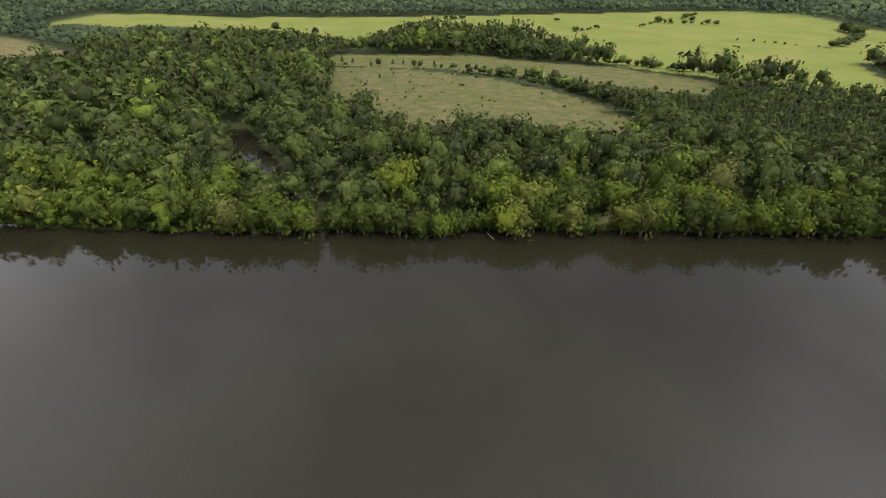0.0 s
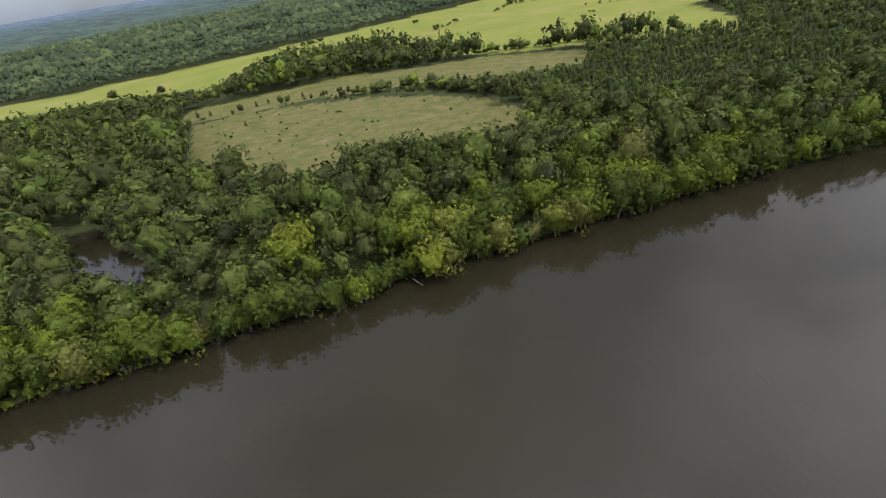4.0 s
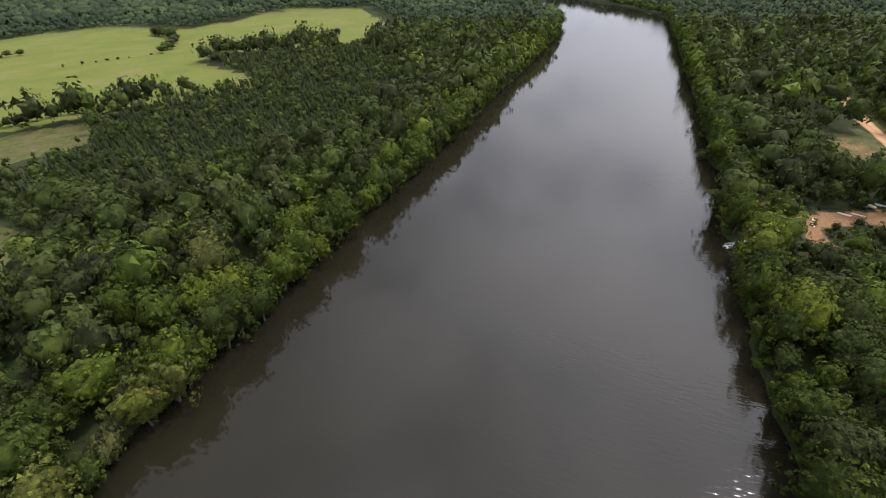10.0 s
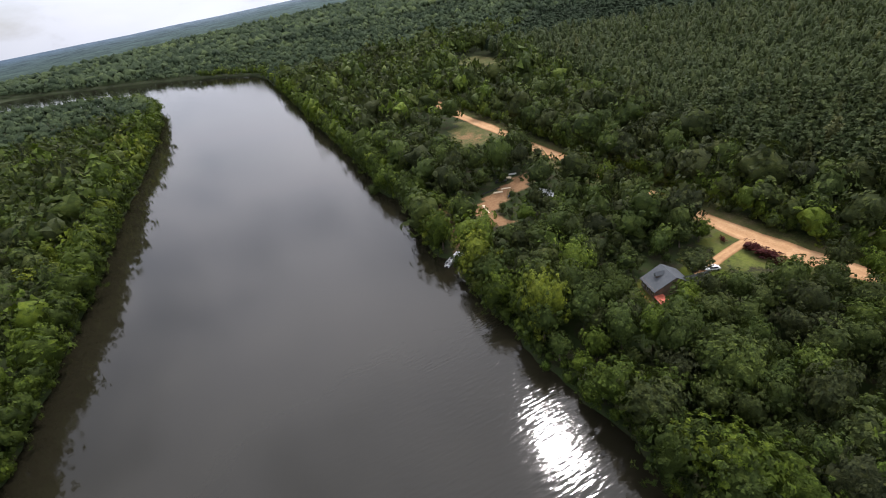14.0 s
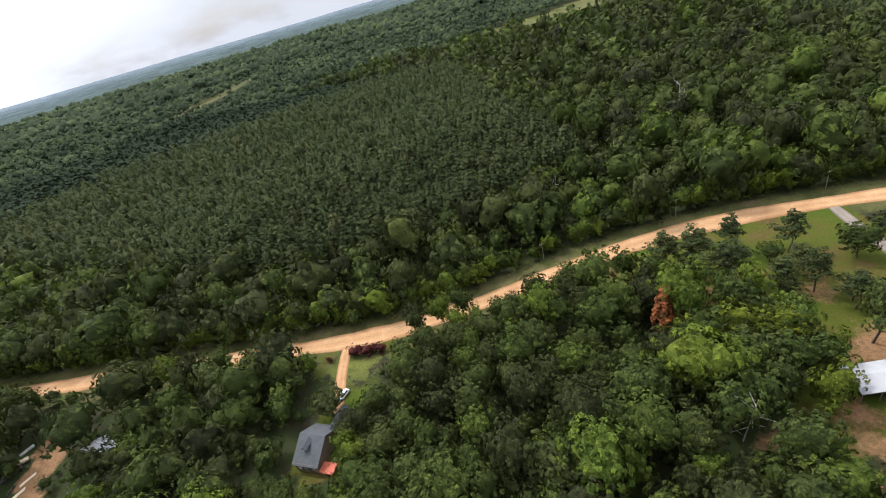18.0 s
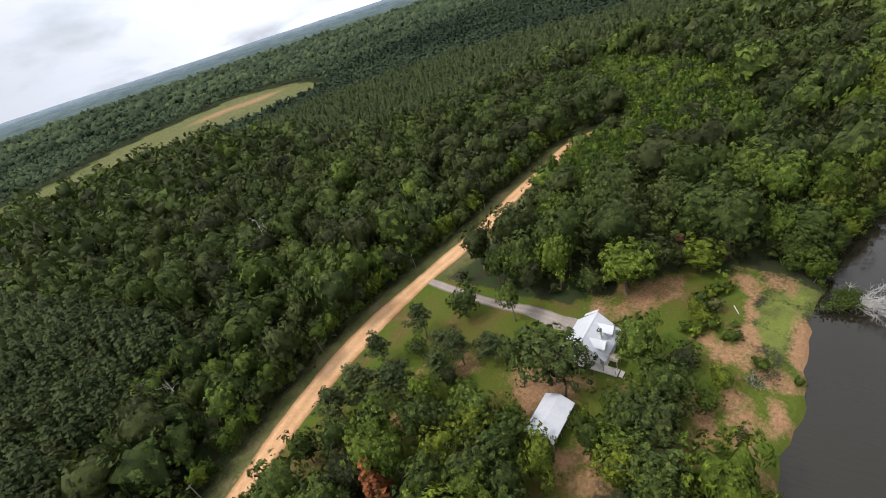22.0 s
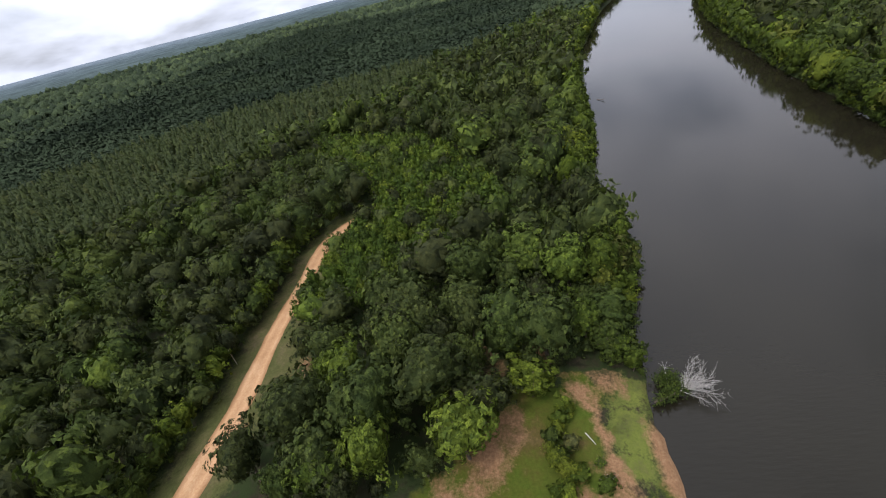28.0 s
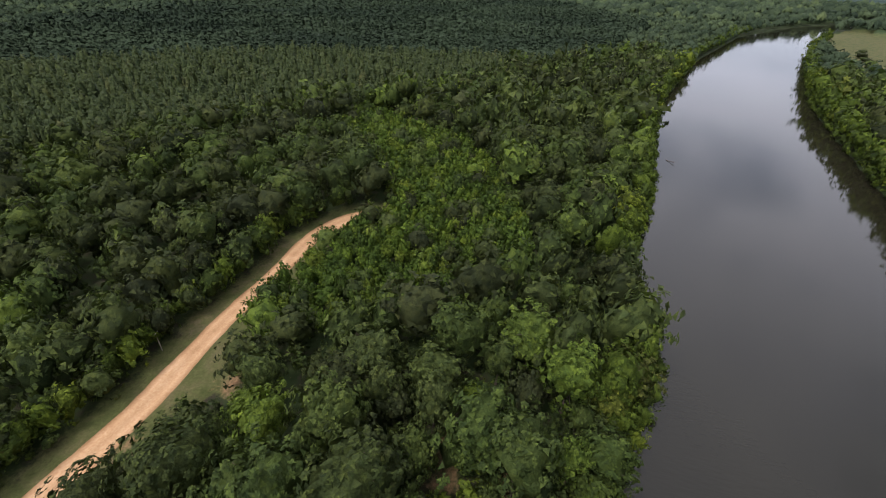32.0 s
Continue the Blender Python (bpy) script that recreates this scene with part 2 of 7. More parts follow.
LEAF_YOUNG = foliage("leaves of young trees", [(0.0, (0.0352, 0.0569, 0.0133)), (0.4, (0.0510, 0.0837, 0.0151)), (0.75, (0.0703, 0.1071, 0.0151)), (1.0, (0.0938, 0.1238, 0.0195))])
NEEDLE = foliage("pine needles", [(0.0, (0.0290, 0.0430, 0.0160)), (0.3, (0.0350, 0.0490, 0.0185)), (0.6, (0.0410, 0.0555, 0.0205)), (0.85, (0.0470, 0.0610, 0.0215)), (1.0, (0.0620, 0.0670, 0.0260))], leaf=0.25, gloss=0.7, see=0.1)


def far_canopy():
    m, t, n, b = material("hazed canopy of far woods")
    tone = n.new("ShaderNodeAttribute")
    tone.attribute_name = "tone"
    # a little haze is put into these colours: greyer and bluer than near leaves
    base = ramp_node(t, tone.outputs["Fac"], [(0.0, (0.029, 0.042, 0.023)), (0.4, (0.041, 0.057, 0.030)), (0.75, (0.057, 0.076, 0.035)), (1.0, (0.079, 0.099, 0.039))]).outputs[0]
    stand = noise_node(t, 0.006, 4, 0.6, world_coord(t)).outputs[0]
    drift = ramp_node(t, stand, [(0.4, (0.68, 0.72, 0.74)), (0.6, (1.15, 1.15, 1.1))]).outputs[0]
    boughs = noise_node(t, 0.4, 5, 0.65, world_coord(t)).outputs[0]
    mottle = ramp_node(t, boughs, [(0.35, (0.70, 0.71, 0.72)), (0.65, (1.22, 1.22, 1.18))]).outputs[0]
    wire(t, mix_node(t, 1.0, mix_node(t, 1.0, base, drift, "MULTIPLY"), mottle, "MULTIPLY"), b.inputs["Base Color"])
    bump_node(t, boughs, 0.9, 3.0, b)
    b.inputs["Roughness"].default_value, b.inputs["Specular IOR Level"].default_value = 0.9, 0.05
    return m


LEAF_FAR_HAZED = far_canopy()
LEAF_RED = foliage("dark red leaves", [(0.0, (0.055, 0.016, 0.018)), (1.0, (0.075, 0.022, 0.020))])
LEAF_RUST = foliage("dead rust-brown needles", [(0.0, (0.20, 0.075, 0.035)), (1.0, (0.26, 0.10, 0.045))])
BARK = surface("bark", (0.05, 0.038, 0.028), (0.14, 0.11, 0.085), 1.2, 0.95, 9.0, 0.6)
DEADWOOD = surface("bleached dead wood", (0.28, 0.26, 0.23), (0.48, 0.46, 0.42), 1.5, 0.9, 10.0, 0.4)


def ground_material():
    m, t, n, b = material("ground")
    pos = world_coord(t)
    zone = n.new("ShaderNodeAttribute")
    zone.attribute_name = "zone"
    sep = n.new("ShaderNodeSeparateColor")
    wire(t, zone.outputs["Color"], sep.inputs[0])
    edge = noise_node(t, 0.22, 6, 0.65, pos).outputs[0]
    fine = noise_node(t, 1.3, 6, 0.7, pos).outputs[0]
    wide = noise_node(t, 0.018, 5, 0.6, pos).outputs[0]

    def mask(ch, soft=0.16):
        moved = math_node(t, "ADD", ch, math_node(t, "MULTIPLY", math_node(t, "SUBTRACT", edge, 0.5), 1.5))
        moved = math_node(t, "ADD", moved, math_node(t, "MULTIPLY", math_node(t, "SUBTRACT", fine, 0.5), 0.6))
        return ramp_node(t, moved, [(0.5 - soft, (0, 0, 0)), (0.5 + soft, (1, 1, 1))]).outputs[0]

    litter = ramp_node(t, fine, [(0.3, (0.018, 0.018, 0.010)), (0.7, (0.042, 0.034, 0.020))]).outputs[0]
    litter = mix_node(t, ramp_node(t, edge, [(0.36, (0, 0, 0)), (0.52, (0.85, 0.85, 0.85))]).outputs[0], litter, (0.022, 0.036, 0.010))
    pasture = ramp_node(t, wide, [(0.32, (0.094, 0.114, 0.022)), (0.48, (0.110, 0.126, 0.026)), (0.60, (0.126, 0.132, 0.034)), (0.72, (0.150, 0.138, 0.052))]).outputs[0]
    pasture = mix_node(t, 0.55, pasture, ramp_node(t, fine, [(0.3, (0.6, 0.65, 0.5)), (0.7, (1.2, 1.2, 1.2))]).outputs[0], "MULTIPLY")
    drift = noise_node(t, 0.055, 7, 0.68, pos).outputs[0]
    lawn = ramp_node(t, drift, [(0.40, (0.050, 0.074, 0.009)), (0.50, (0.062, 0.072, 0.011)), (0.58, (0.078, 0.063, 0.018)), (0.68, (0.120, 0.078, 0.038))]).outputs[0]
    lawn = mix_node(t, 0.5, lawn, ramp_node(t, fine, [(0.3, (0.55, 0.6, 0.5)), (0.7, (1.25, 1.25, 1.2))]).outputs[0], "MULTIPLY")
    dirt = ramp_node(t, fine, [(0.28, (0.135, 0.074, 0.037)), (0.5, (0.195, 0.112, 0.056)), (0.75, (0.275, 0.172, 0.096))]).outputs[0]
    woods = ramp_node(t, noise_node(t, 0.05, 8, 0.75, pos).outputs[0], [(0.3, (0.016, 0.030, 0.012)), (0.55, (0.034, 0.055, 0.018)), (0.75, (0.050, 0.070, 0.024))]).outputs[0]
    scrub = n.new("ShaderNodeAttribute")
    scrub.attribute_name = "scrub"
    rough = ramp_node(t, noise_node(t, 0.10, 8, 0.78, pos).outputs[0], [(0.36, (0.043, 0.053, 0.015)), (0.48, (0.068, 0.072, 0.024)), (0.58, (0.088, 0.079, 0.033)), (0.70, (0.128, 0.104, 0.062))]).outputs[0]
    rough = mix_node(t, 0.6, rough, ramp_node(t, fine, [(0.3, (0.55, 0.58, 0.5)), (0.7, (1.25, 1.22, 1.2))]).outputs[0], "MULTIPLY")
    col = mix_node(t, mask(sep.outputs[0]), litter, pasture)
    col = mix_node(t, mask(scrub.outputs["Fac"]), col, rough)
    col = mix_node(t, mask(sep.outputs[1]), col, lawn)
    col = mix_node(t, mask(sep.outputs[2], 0.22), col, dirt)
    col = mix_node(t, zone.outputs["Alpha"], col, woods)
    wire(t, col, b.inputs["Base Color"])
    b.inputs["Roughness"].default_value, b.inputs["Specular IOR Level"].default_value = 0.95, 0.1
    bump_node(t, fine, 0.5, 0.3, b)
    return m


GROUND = ground_material()


def water_material():
    m, t, n, b = material("river water")
    pos = world_coord(t)
    stretch = n.new("ShaderNodeMapping")
    stretch.inputs["Rotation"].default_value = (0, 0, radians(-38))
    stretch.inputs["Scale"].default_value = (1.0, 0.22, 1.0)
    wire(t, pos, stretch.inputs[0])
    ripple = noise_node(t, 1.15, 2, 0.45, stretch.outputs[0]).outputs[0]
    chop = noise_node(t, 2.6, 2, 0.5, pos).outputs[0]
    swell = noise_node(t, 0.012, 3, 0.5, pos).outputs[0]
    where = ramp_node(t, swell, [(0.40, (0.06, 0.06, 0.06)), (0.68, (0.6, 0.6, 0.6))]).outputs[0]
    silt = noise_node(t, 0.02, 5, 0.6, pos).outputs[0]
    wire(t, ramp_node(t, silt, [(0.3, (0.0102, 0.0092, 0.0054)), (0.7, (0.0137, 0.0124, 0.0070))]).outputs[0], b.inputs["Base Color"])
    b.inputs["Roughness"].default_value, b.inputs["IOR"].default_value = 0.06, 1.33
    apart = n.new("ShaderNodeSeparateXYZ")
    wire(t, pos, apart.inputs[0])
    breeze = n.new("ShaderNodeMapRange")
    breeze.inputs["From Min"].default_value, breeze.inputs["From Max"].default_value = 60.0, -15.0
    breeze.inputs["To Min"].default_value, breeze.inputs["To Max"].default_value = 0.0, 1.0
    wire(t, apart.outputs["Y"], breeze.inputs["Value"])
    height = math_node(t, "ADD", math_node(t, "MULTIPLY", ripple, math_node(t, "ADD", where, breeze.outputs[0])), math_node(t, "MULTIPLY", chop, 0.035))
    bump_node(t, height, 0.26, 0.16, b)
    return m


WATER = water_material()


def dirt_road_material(name, low, mid, high):
    m, t, n, b = material(name)
    pos = world_coord(t)
    fine, wide = noise_node(t, 1.6, 6, 0.7, pos).outputs[0], noise_node(t, 0.12, 4, 0.6, pos).outputs[0]
    uv = n.new("ShaderNodeAttribute")
    uv.attribute_name = "across"
    tracks = ramp_node(t, uv.outputs["Fac"], [(0.0, (0.45, 0.40, 0.34)), (0.13, (0.78, 0.74, 0.70)), (0.27, (1.12, 1.12, 1.12)), (0.5, (0.93, 0.92, 0.90)), (0.73, (1.12, 1.12, 1.12)), (0.87, (0.78, 0.74, 0.70)), (1.0, (0.45, 0.40, 0.34))]).outputs[0]
    both = math_node(t, "ADD", math_node(t, "MULTIPLY", fine, 0.5), math_node(t, "MULTIPLY", wide, 0.5))
    col = mix_node(t, 1.0, ramp_node(t, both, [(0.35, low), (0.5, mid), (0.65, high)]).outputs[0], tracks, "MULTIPLY")
    wire(t, col, b.inputs["Base Color"])
    b.inputs["Roughness"].default_value, b.inputs["Specular IOR Level"].default_value = 0.95, 0.1
    bump_node(t, fine, 0.4, 0.08, b)
    return m


ROAD = dirt_road_material("sandy clay road", (0.28, 0.158, 0.078), (0.37, 0.220, 0.110), (0.455, 0.295, 0.165))
GRAVEL = dirt_road_material("beige gravel", (0.155, 0.134, 0.112), (0.205, 0.178, 0.150), (0.25, 0.222, 0.190))

# ---------------------------------------------------------------- the lie of the land
NORTH = [(-6125, 2125), (-3250, 1875), (-2000, 1437.5), (-1625, 900), (-1338.8, 591.2), (-891.2, 352.5), (-695, 271.2), (-553.8, 217.5), (-480, 193.8), (-388.8, 172.5), (-300, 152.5),
         (-231.2, 142.5), (-200, 135), (-152.5, 132.5), (-102.5, 131.2), (-52.5, 133.8), (-12.5, 131.2), (13.8, 135), (47.5, 133.8), (98.8, 133.8), (170, 133.8), (193.8, 130), (221.2, 127.5),
         (252.5, 126.2), (295, 122.5), (396.2, 121.2), (487.5, 115), (546.2, 113.8), (701.2, 111.2), (800, 115), (900, 140), (1062.5, 237.5), (1250, 400), (1875, 900), (3250, 1875), (6125, 2125)]
SOUTH = [(-6125, 1812.5), (-3250, 1562.5), (-2000, 1125), (-1510, 666.2), (-1338.8, 496.2), (-1075, 307.5), (-716.2, 146.2), (-470, 63.8), (-360, 38.8), (-263.8, 23.8), (-218.8, 13.8), (-171.2, 1.2),
         (-130, 3.8), (-113.8, 2.5), (-93.8, -6.2), (-78.8, -11.2), (-60, -13), (-50, -14), (-41.2, -14.9), (-25, -13.4), (0, -16.8), (96.2, -18.5), (116, -20), (126.2, -18.5), (142, -17.5), (161.2, -19), (182, -19), (203.8, -22.5), (212, -19.5),
         (228, -20.5), (243, -24), (257, -27), (273.8, -28), (296.2, -22.5), (312.5, -27), (366.2, -28.5), (512.5, -31), (723.8, -35), (886.2, -37.5), (940, -20), (1032.5, 27.5), (1105, 72.5), (1198.8, 122.5), (1268.8, 172.5),
         (1500, 337.5), (2000, 700), (3250, 1562.5), (6125, 1812.5)]


def smooth_line(points):
    xs, ys = np.array(points, float).T
    grid = np.linspace(-4900, 4900, 9801)
    y = np.interp(grid, xs, ys)
    k = np.hanning(13)
    pad = np.r_[np.full(6, y[0]), y, np.full(6, y[-1])]
    return grid, np.convolve(pad, k / k.sum(), "valid")


GRID_X, NORTH_Y = smooth_line(NORTH)
_, SOUTH_Y = smooth_line(SOUTH)


def north_shore(x):
    return np.interp(x, GRID_X, NORTH_Y) + 1.0 * np.sin(np.asarray(x) * 0.21) + 0.7 * np.sin(np.asarray(x) * 0.53 + 1)


def south_shore(x):
    return np.interp(x, GRID_X, SOUTH_Y) + 0.6 * np.sin(np.asarray(x) * 0.27) + 0.4 * np.sin(np.asarray(x) * 0.71 + 2)


def inland(x, y):
    """How far a place lies from the water: above 0 on land."""
    return np.maximum(y - north_shore(x), south_shore(x) - y)


def height(x, y):
    x, y = np.asarray(x, float), np.asarray(y, float)
    d = inland(x, y)
    z = np.interp(d, [-15, -4, 0, 1, 5, 17, 50], [-3.0, -1.2, -0.05, 1.0, 1.6, 2.7, 3.2])
    z = z + np.where(d > 10, 0.35 * np.sin(x * 0.031 + 1) * np.sin(y * 0.027), 0) * np.clip((d - 10) / 30, 0, 1)
    r = np.hypot(x, y)
    return z + np.clip((r - 1700) / 3200, 0, 1) * 60


def inside(poly, x, y):
    x, y = np.asarray(x, float), np.asarray(y, float)
    hit = np.zeros(x.shape, bool)
    p = np.array(poly, float)
    for (x0, y0), (x1, y1) in zip(p, np.roll(p, -1, 0)):
        cross = ((y0 > y) != (y1 > y)) & (x < (x1 - x0) * (y - y0) / (y1 - y0 + 1e-12) + x0)
        hit ^= cross
    return hit


def line_distance(line, x, y):
    x, y = np.asarray(x, float), np.asarray(y, float)
    best = np.full(x.shape, 1e9)
    for (x0, y0), (x1, y1) in zip(line[:-1], line[1:]):
        dx, dy = x1 - x0, y1 - y0
        u = np.clip(((x - x0) * dx + (y - y0) * dy) / (dx * dx + dy * dy), 0, 1)
        best = np.minimum(best, np.hypot(x - x0 - u * dx, y - y0 - u * dy))
    return best


# fields and clearings
PASTURE = [(-650, 750), (-675, 918.8), (-357.5, 875), (-176.2, 890), (-31.2, 918.8), (182.5, 968.8), (502.5, 1052.5), (653.8, 1037.5), (761.2, 946.2), (710, 766.2), (1010, 772.5), (1035, 583.8), (785, 400),
           (601.2, 342.5), (556.2, 468.8), (503.8, 518.8), (465, 496.2), (413.8, 375), (375, 340), (327.5, 378), (295, 405), (250, 432), (187.5, 472), (130, 550), (87.5, 650), (-121.2, 631.2), (-313.8, 718.8), (-490, 742.5)]
STRIP = [(-138, 465), (0, 452), (87, 415), (160, 378), (225, 358), (262, 405), (180, 468), (40, 515), (-130, 531)]
CLEARING = [(-118.8, 456.2), (-43.8, 452.5), (40, 412.5), (82.5, 375), (122.5, 325), (128.8, 288.8), (125, 232.5), (76.2, 245), (28.8, 267.5), (0, 245), (-12.5, 225), (-40, 250), (-61.2, 277.5), (-95, 297.5)]
CLEARCUT = [(-700, 681.2), (-622.5, 643.8), (-525, 578.8), (-391.2, 495), (-412.5, 475), (-587.5, 500), (-775, 600)]
FAR_FIELD = [(110, -731), (8, -850), (-59, -872), (-177, -966), (-355, -1000), (-437, -1010), (-494, -862), (-430, -640), (-330, -590), (-243, -600), (-100, -640), (40, -655)]
FAR_STRIP = [(-130, -1640), (-460, -1490), (-430, -1320), (-110, -1450)]
WEST_FIELD = [(-900, 385), (-1068, 430), (-1289, 580), (-1229, 804), (-700, 480), (-620, 400), (-640, 330), (-720, 330)]
POND = [(-160, 267.5), (-141.2, 266.2), (-105, 212.5), (-90, 187.5), (-100, 182.5), (-122.5, 203.8), (-147.5, 227.5)]
YARD = [(55, -126.2), (22.5, -135), (-33, -132.5), (-33, -124), (-31.5, -115), (-31, -76), (-40, -66), (-50, -58), (-60, -46), (-64, -30), (-61, -11.2), (7.5, -12.5), (10, -37.5), (27.5, -50), (32.5, -77.5), (45, -100)]
HOUSE_LOT = [(153, -104), (123, -105), (121.6, -94.6), (128.6, -83), (133, -74), (135, -57), (145, -57), (147, -66), (145, -78), (149, -90)]
DIRT_LOT = [(246, -92), (236, -92), (229, -70), (228, -62), (221, -54), (208, -53.6), (206, -50), (214, -46.5), (230, -46.5), (237, -59.5), (240, -70.5)]
EAST_LANE = [(590, -790), (622, -790), (618, -1190), (582, -1190)]
FAR_GLADE = [(560, -250), (478, -240), (470, -205), (560, -205)]
EAST_GLADE = [(354, -112), (303, -111), (299, -100.7), (298, -87), (302.7, -80), (320, -82.7), (340, -97)]
ROAD_LINE = [(437.5, -125), (365, -116.2), (308.8, -115), (275, -112.5), (216.2, -110.6), (175, -108.1), (152.5, -107.5), (136.2, -106.9), (121.2, -108.1), (103.8, -111.9), (86.2, -116.2),
             (67.5, -123.1), (41.2, -130), (18.8, -133.8), (-5, -135), (-32.5, -133.1), (-48.8, -131.2), (-67.5, -129.4), (-101.2, -130), (-131.2, -127.5), (-152.5, -127.5), (-166.2, -123.8), (-176.2, -117.5), (-182.5, -110)]
DRIVE_HOUSE = [(-29.5, -131), (-27.5, -116), (-25.8, -100), (-26.8, -83.2), (-25.8, -74.1), (-24.4, -67.5)]
DRIVE_COTTAGE = [(140.6, -105), (140, -92.5), (138.8, -82.5), (137.5, -75)]
PINE_EAST = [(118.8, -156.2), (168.8, -145), (287.5, -187.5), (402.5, -228.8), (537.5, -243.8), (650, -412.5), (525, -650), (237.5, -587.5), (100, -525), (35, -200)]
PINE_WEST = [(-162.5, -312.5), (-231.2, -250), (-310, -206.2), (-327.5, -175), (-375, -125), (-458.8, -93.8), (-612.5, 12.5), (-1000, 125), (-1375, 0), (-1750, -625), (-875, -700), (-525, -700), (-187.5, -600)]
PINE_NORTH = [(125, 268.8), (145, 312.5), (200, 343.8), (262.5, 375), (375, 375), (425, 412.5), (478.8, 493.8), (551.2, 312.5), (475, 231.2), (398.8, 187.5), (293.8, 181.2), (186.2, 210)]
SAPLINGS = [(-105, -122.5), (-175, -110), (-187.5, -100), (-290, -175), (-327.5, -175), (-281.2, -82.5), (-200, -43.8), (-160, -37.5), (-118.8, -75), (-100, -100)]


GRASS_GAP = [(-90, -124), (-87, -114), (-81, -108), (-77, -110), (-70, -122)]
SHED_GAP = [(12, -55), (21, -54.5), (23, -46), (32, -41), (29, -35), (20, -38), (13, -46)]
LONE = [(42, -54, 5.5), (40, -75, 6.5), (35, -51, 4.5), (20.5, -57.5, 5), (43, -39, 4), (66, -46, 4), (32, -43, 3.5), (31, -73, 3), (45.5, -83, 4.5)]
DOCK_GAP = [(196, -33), (205, -33), (222, -36), (238, -42), (252, -43), (252, -36), (236, -33), (220, -27), (209, -24), (208, -10), (196, -10)]


def build_ground():
    xs = np.r_[-4900, -4000, -3200, -2600, np.arange(-2100, -620, 75), np.arange(-620, -200, 15), np.arange(-200, 300, 3.6), np.arange(300, 620, 12), np.arange(620, 2100, 75), 2100, 2600, 3200, 4000, 4900].astype(float)
    off = np.r_[0, 0.8, 1.8, 3, 5, 7.5, 10, np.arange(13, 175, 3.4), np.arange(175, 375, 8.5), np.arange(375, 1100, 34), 1150, 1300, 1500, 1800, 2200, 2700, 3400, 4200].astype(float)
    mid = np.array([0.04, 0.12, 0.3, 0.5, 0.7, 0.88, 0.96])
    cols = []
    for x in xs:
        s, n_ = float(south_shore(x)), float(north_shore(x))
        cols.append(np.r_[(s - off)[::-1], s + (n_ - s) * mid, n_ + off])
    Y = np.array(cols)
    X = np.repeat(xs[:, None], Y.shape[1], 1)
    Z = height(X, Y)
    far = np.clip((np.hypot(X, Y) - 1150) / 250, 0, 1) * (inland(X, Y) > 25) * ~inside(FAR_STRIP, X, Y) * ~inside(WEST_FIELD, X, Y)
    Z = Z + far * 8.5
    Z = np.where(inside(POND, X, Y), np.minimum(Z, 0.15), Z)
    nx, ny = X.shape
    me = bpy.data.meshes.new("ground")
    verts = np.stack([X, Y, Z], -1).reshape(-1, 3)
    i = np.arange(nx * ny).reshape(nx, ny)
    quads = np.stack([i[:-1, :-1], i[1:, :-1], i[1:, 1:], i[:-1, 1:]], -1).reshape(-1, 4)
    fill_mesh(me, verts, quads)
    zone = np.zeros((nx, ny, 4), np.float32)
    verge = np.clip(1.4 - line_distance(ROAD_LINE, X, Y) / 11.5, 0, 1) * ((X < 310) | (Y < -118))
    zone[..., 0] = np.maximum.reduce([inside(PASTURE, X, Y) * 1.0, inside(STRIP, X, Y) * 1.0, inside(FAR_FIELD, X, Y) * 1.0, inside(FAR_STRIP, X, Y) * 1.0, inside(EAST_LANE, X, Y) * 1.0, inside(FAR_GLADE, X, Y) * 0.6, inside(WEST_FIELD, X, Y) * 1.0] + [w * np.clip(1.1 - 0.55 * np.hypot((X - cx) / rx, (Y - cy) / ry), 0, 1) for cx, cy, rx, ry, w in FRESH])
    zone[..., 1] = np.maximum.reduce([inside(YARD, X, Y) * 0.95, inside(HOUSE_LOT, X, Y) * 1.0])
    zone[..., 1] = zone[..., 1] * (1 - np.clip(np.maximum.reduce([1.2 - 0.55 * np.hypot((X - cx) / rx, (Y - cy) / ry) for cx, cy, rx, ry, w in FRESH]), 0, 1))
    zone[..., 2] = np.maximum.reduce([inside(DIRT_LOT, X, Y) * 1.0, inside(CLEARCUT, X, Y) * 0.3] + [w * np.clip(1.05 - 0.62 * np.hypot((X - cx) / rx, (Y - cy) / ry), 0, 1) for cx, cy, rx, ry, w in BARE])
    zone[..., 3] = far
    attr = me.attributes.new("zone", "FLOAT_COLOR", "POINT")
    attr.data.foreach_set("color", zone.reshape(-1))
    wild = np.maximum.reduce([inside(CLEARING, X, Y) * 1.0, inside(STRIP, X, Y) * 0.75, inside(EAST_GLADE, X, Y) * 1.0, inside(GRASS_GAP, X, Y) * 1.0, inside(CLEARCUT, X, Y) * 1.0, inside(WEST_FIELD, X, Y) * 0.8, verge, inside(FAR_FIELD, X, Y) * 0.62, inside(FAR_GLADE, X, Y) * 1.0, inside(EAST_LANE, X, Y) * 0.9, inside(FAR_STRIP, X, Y) * 0.7] + [0.42 * np.clip(1.5 - 0.55 * np.hypot((X - cx) / rx, (Y - cy) / ry), 0, 1) for cx, cy, rx, ry, w in FRESH]).astype(np.float32)
    me.attributes.new("scrub", "FLOAT", "POINT").data.foreach_set("value", wild.ravel())
    me.materials.append(GROUND)
    me.polygons.foreach_set("use_smooth", np.ones(len(quads), bool))
    return tagged(new("ground", me), "flat wooded river land with pasture, lawn and bare soil", "ground", kind="structure")


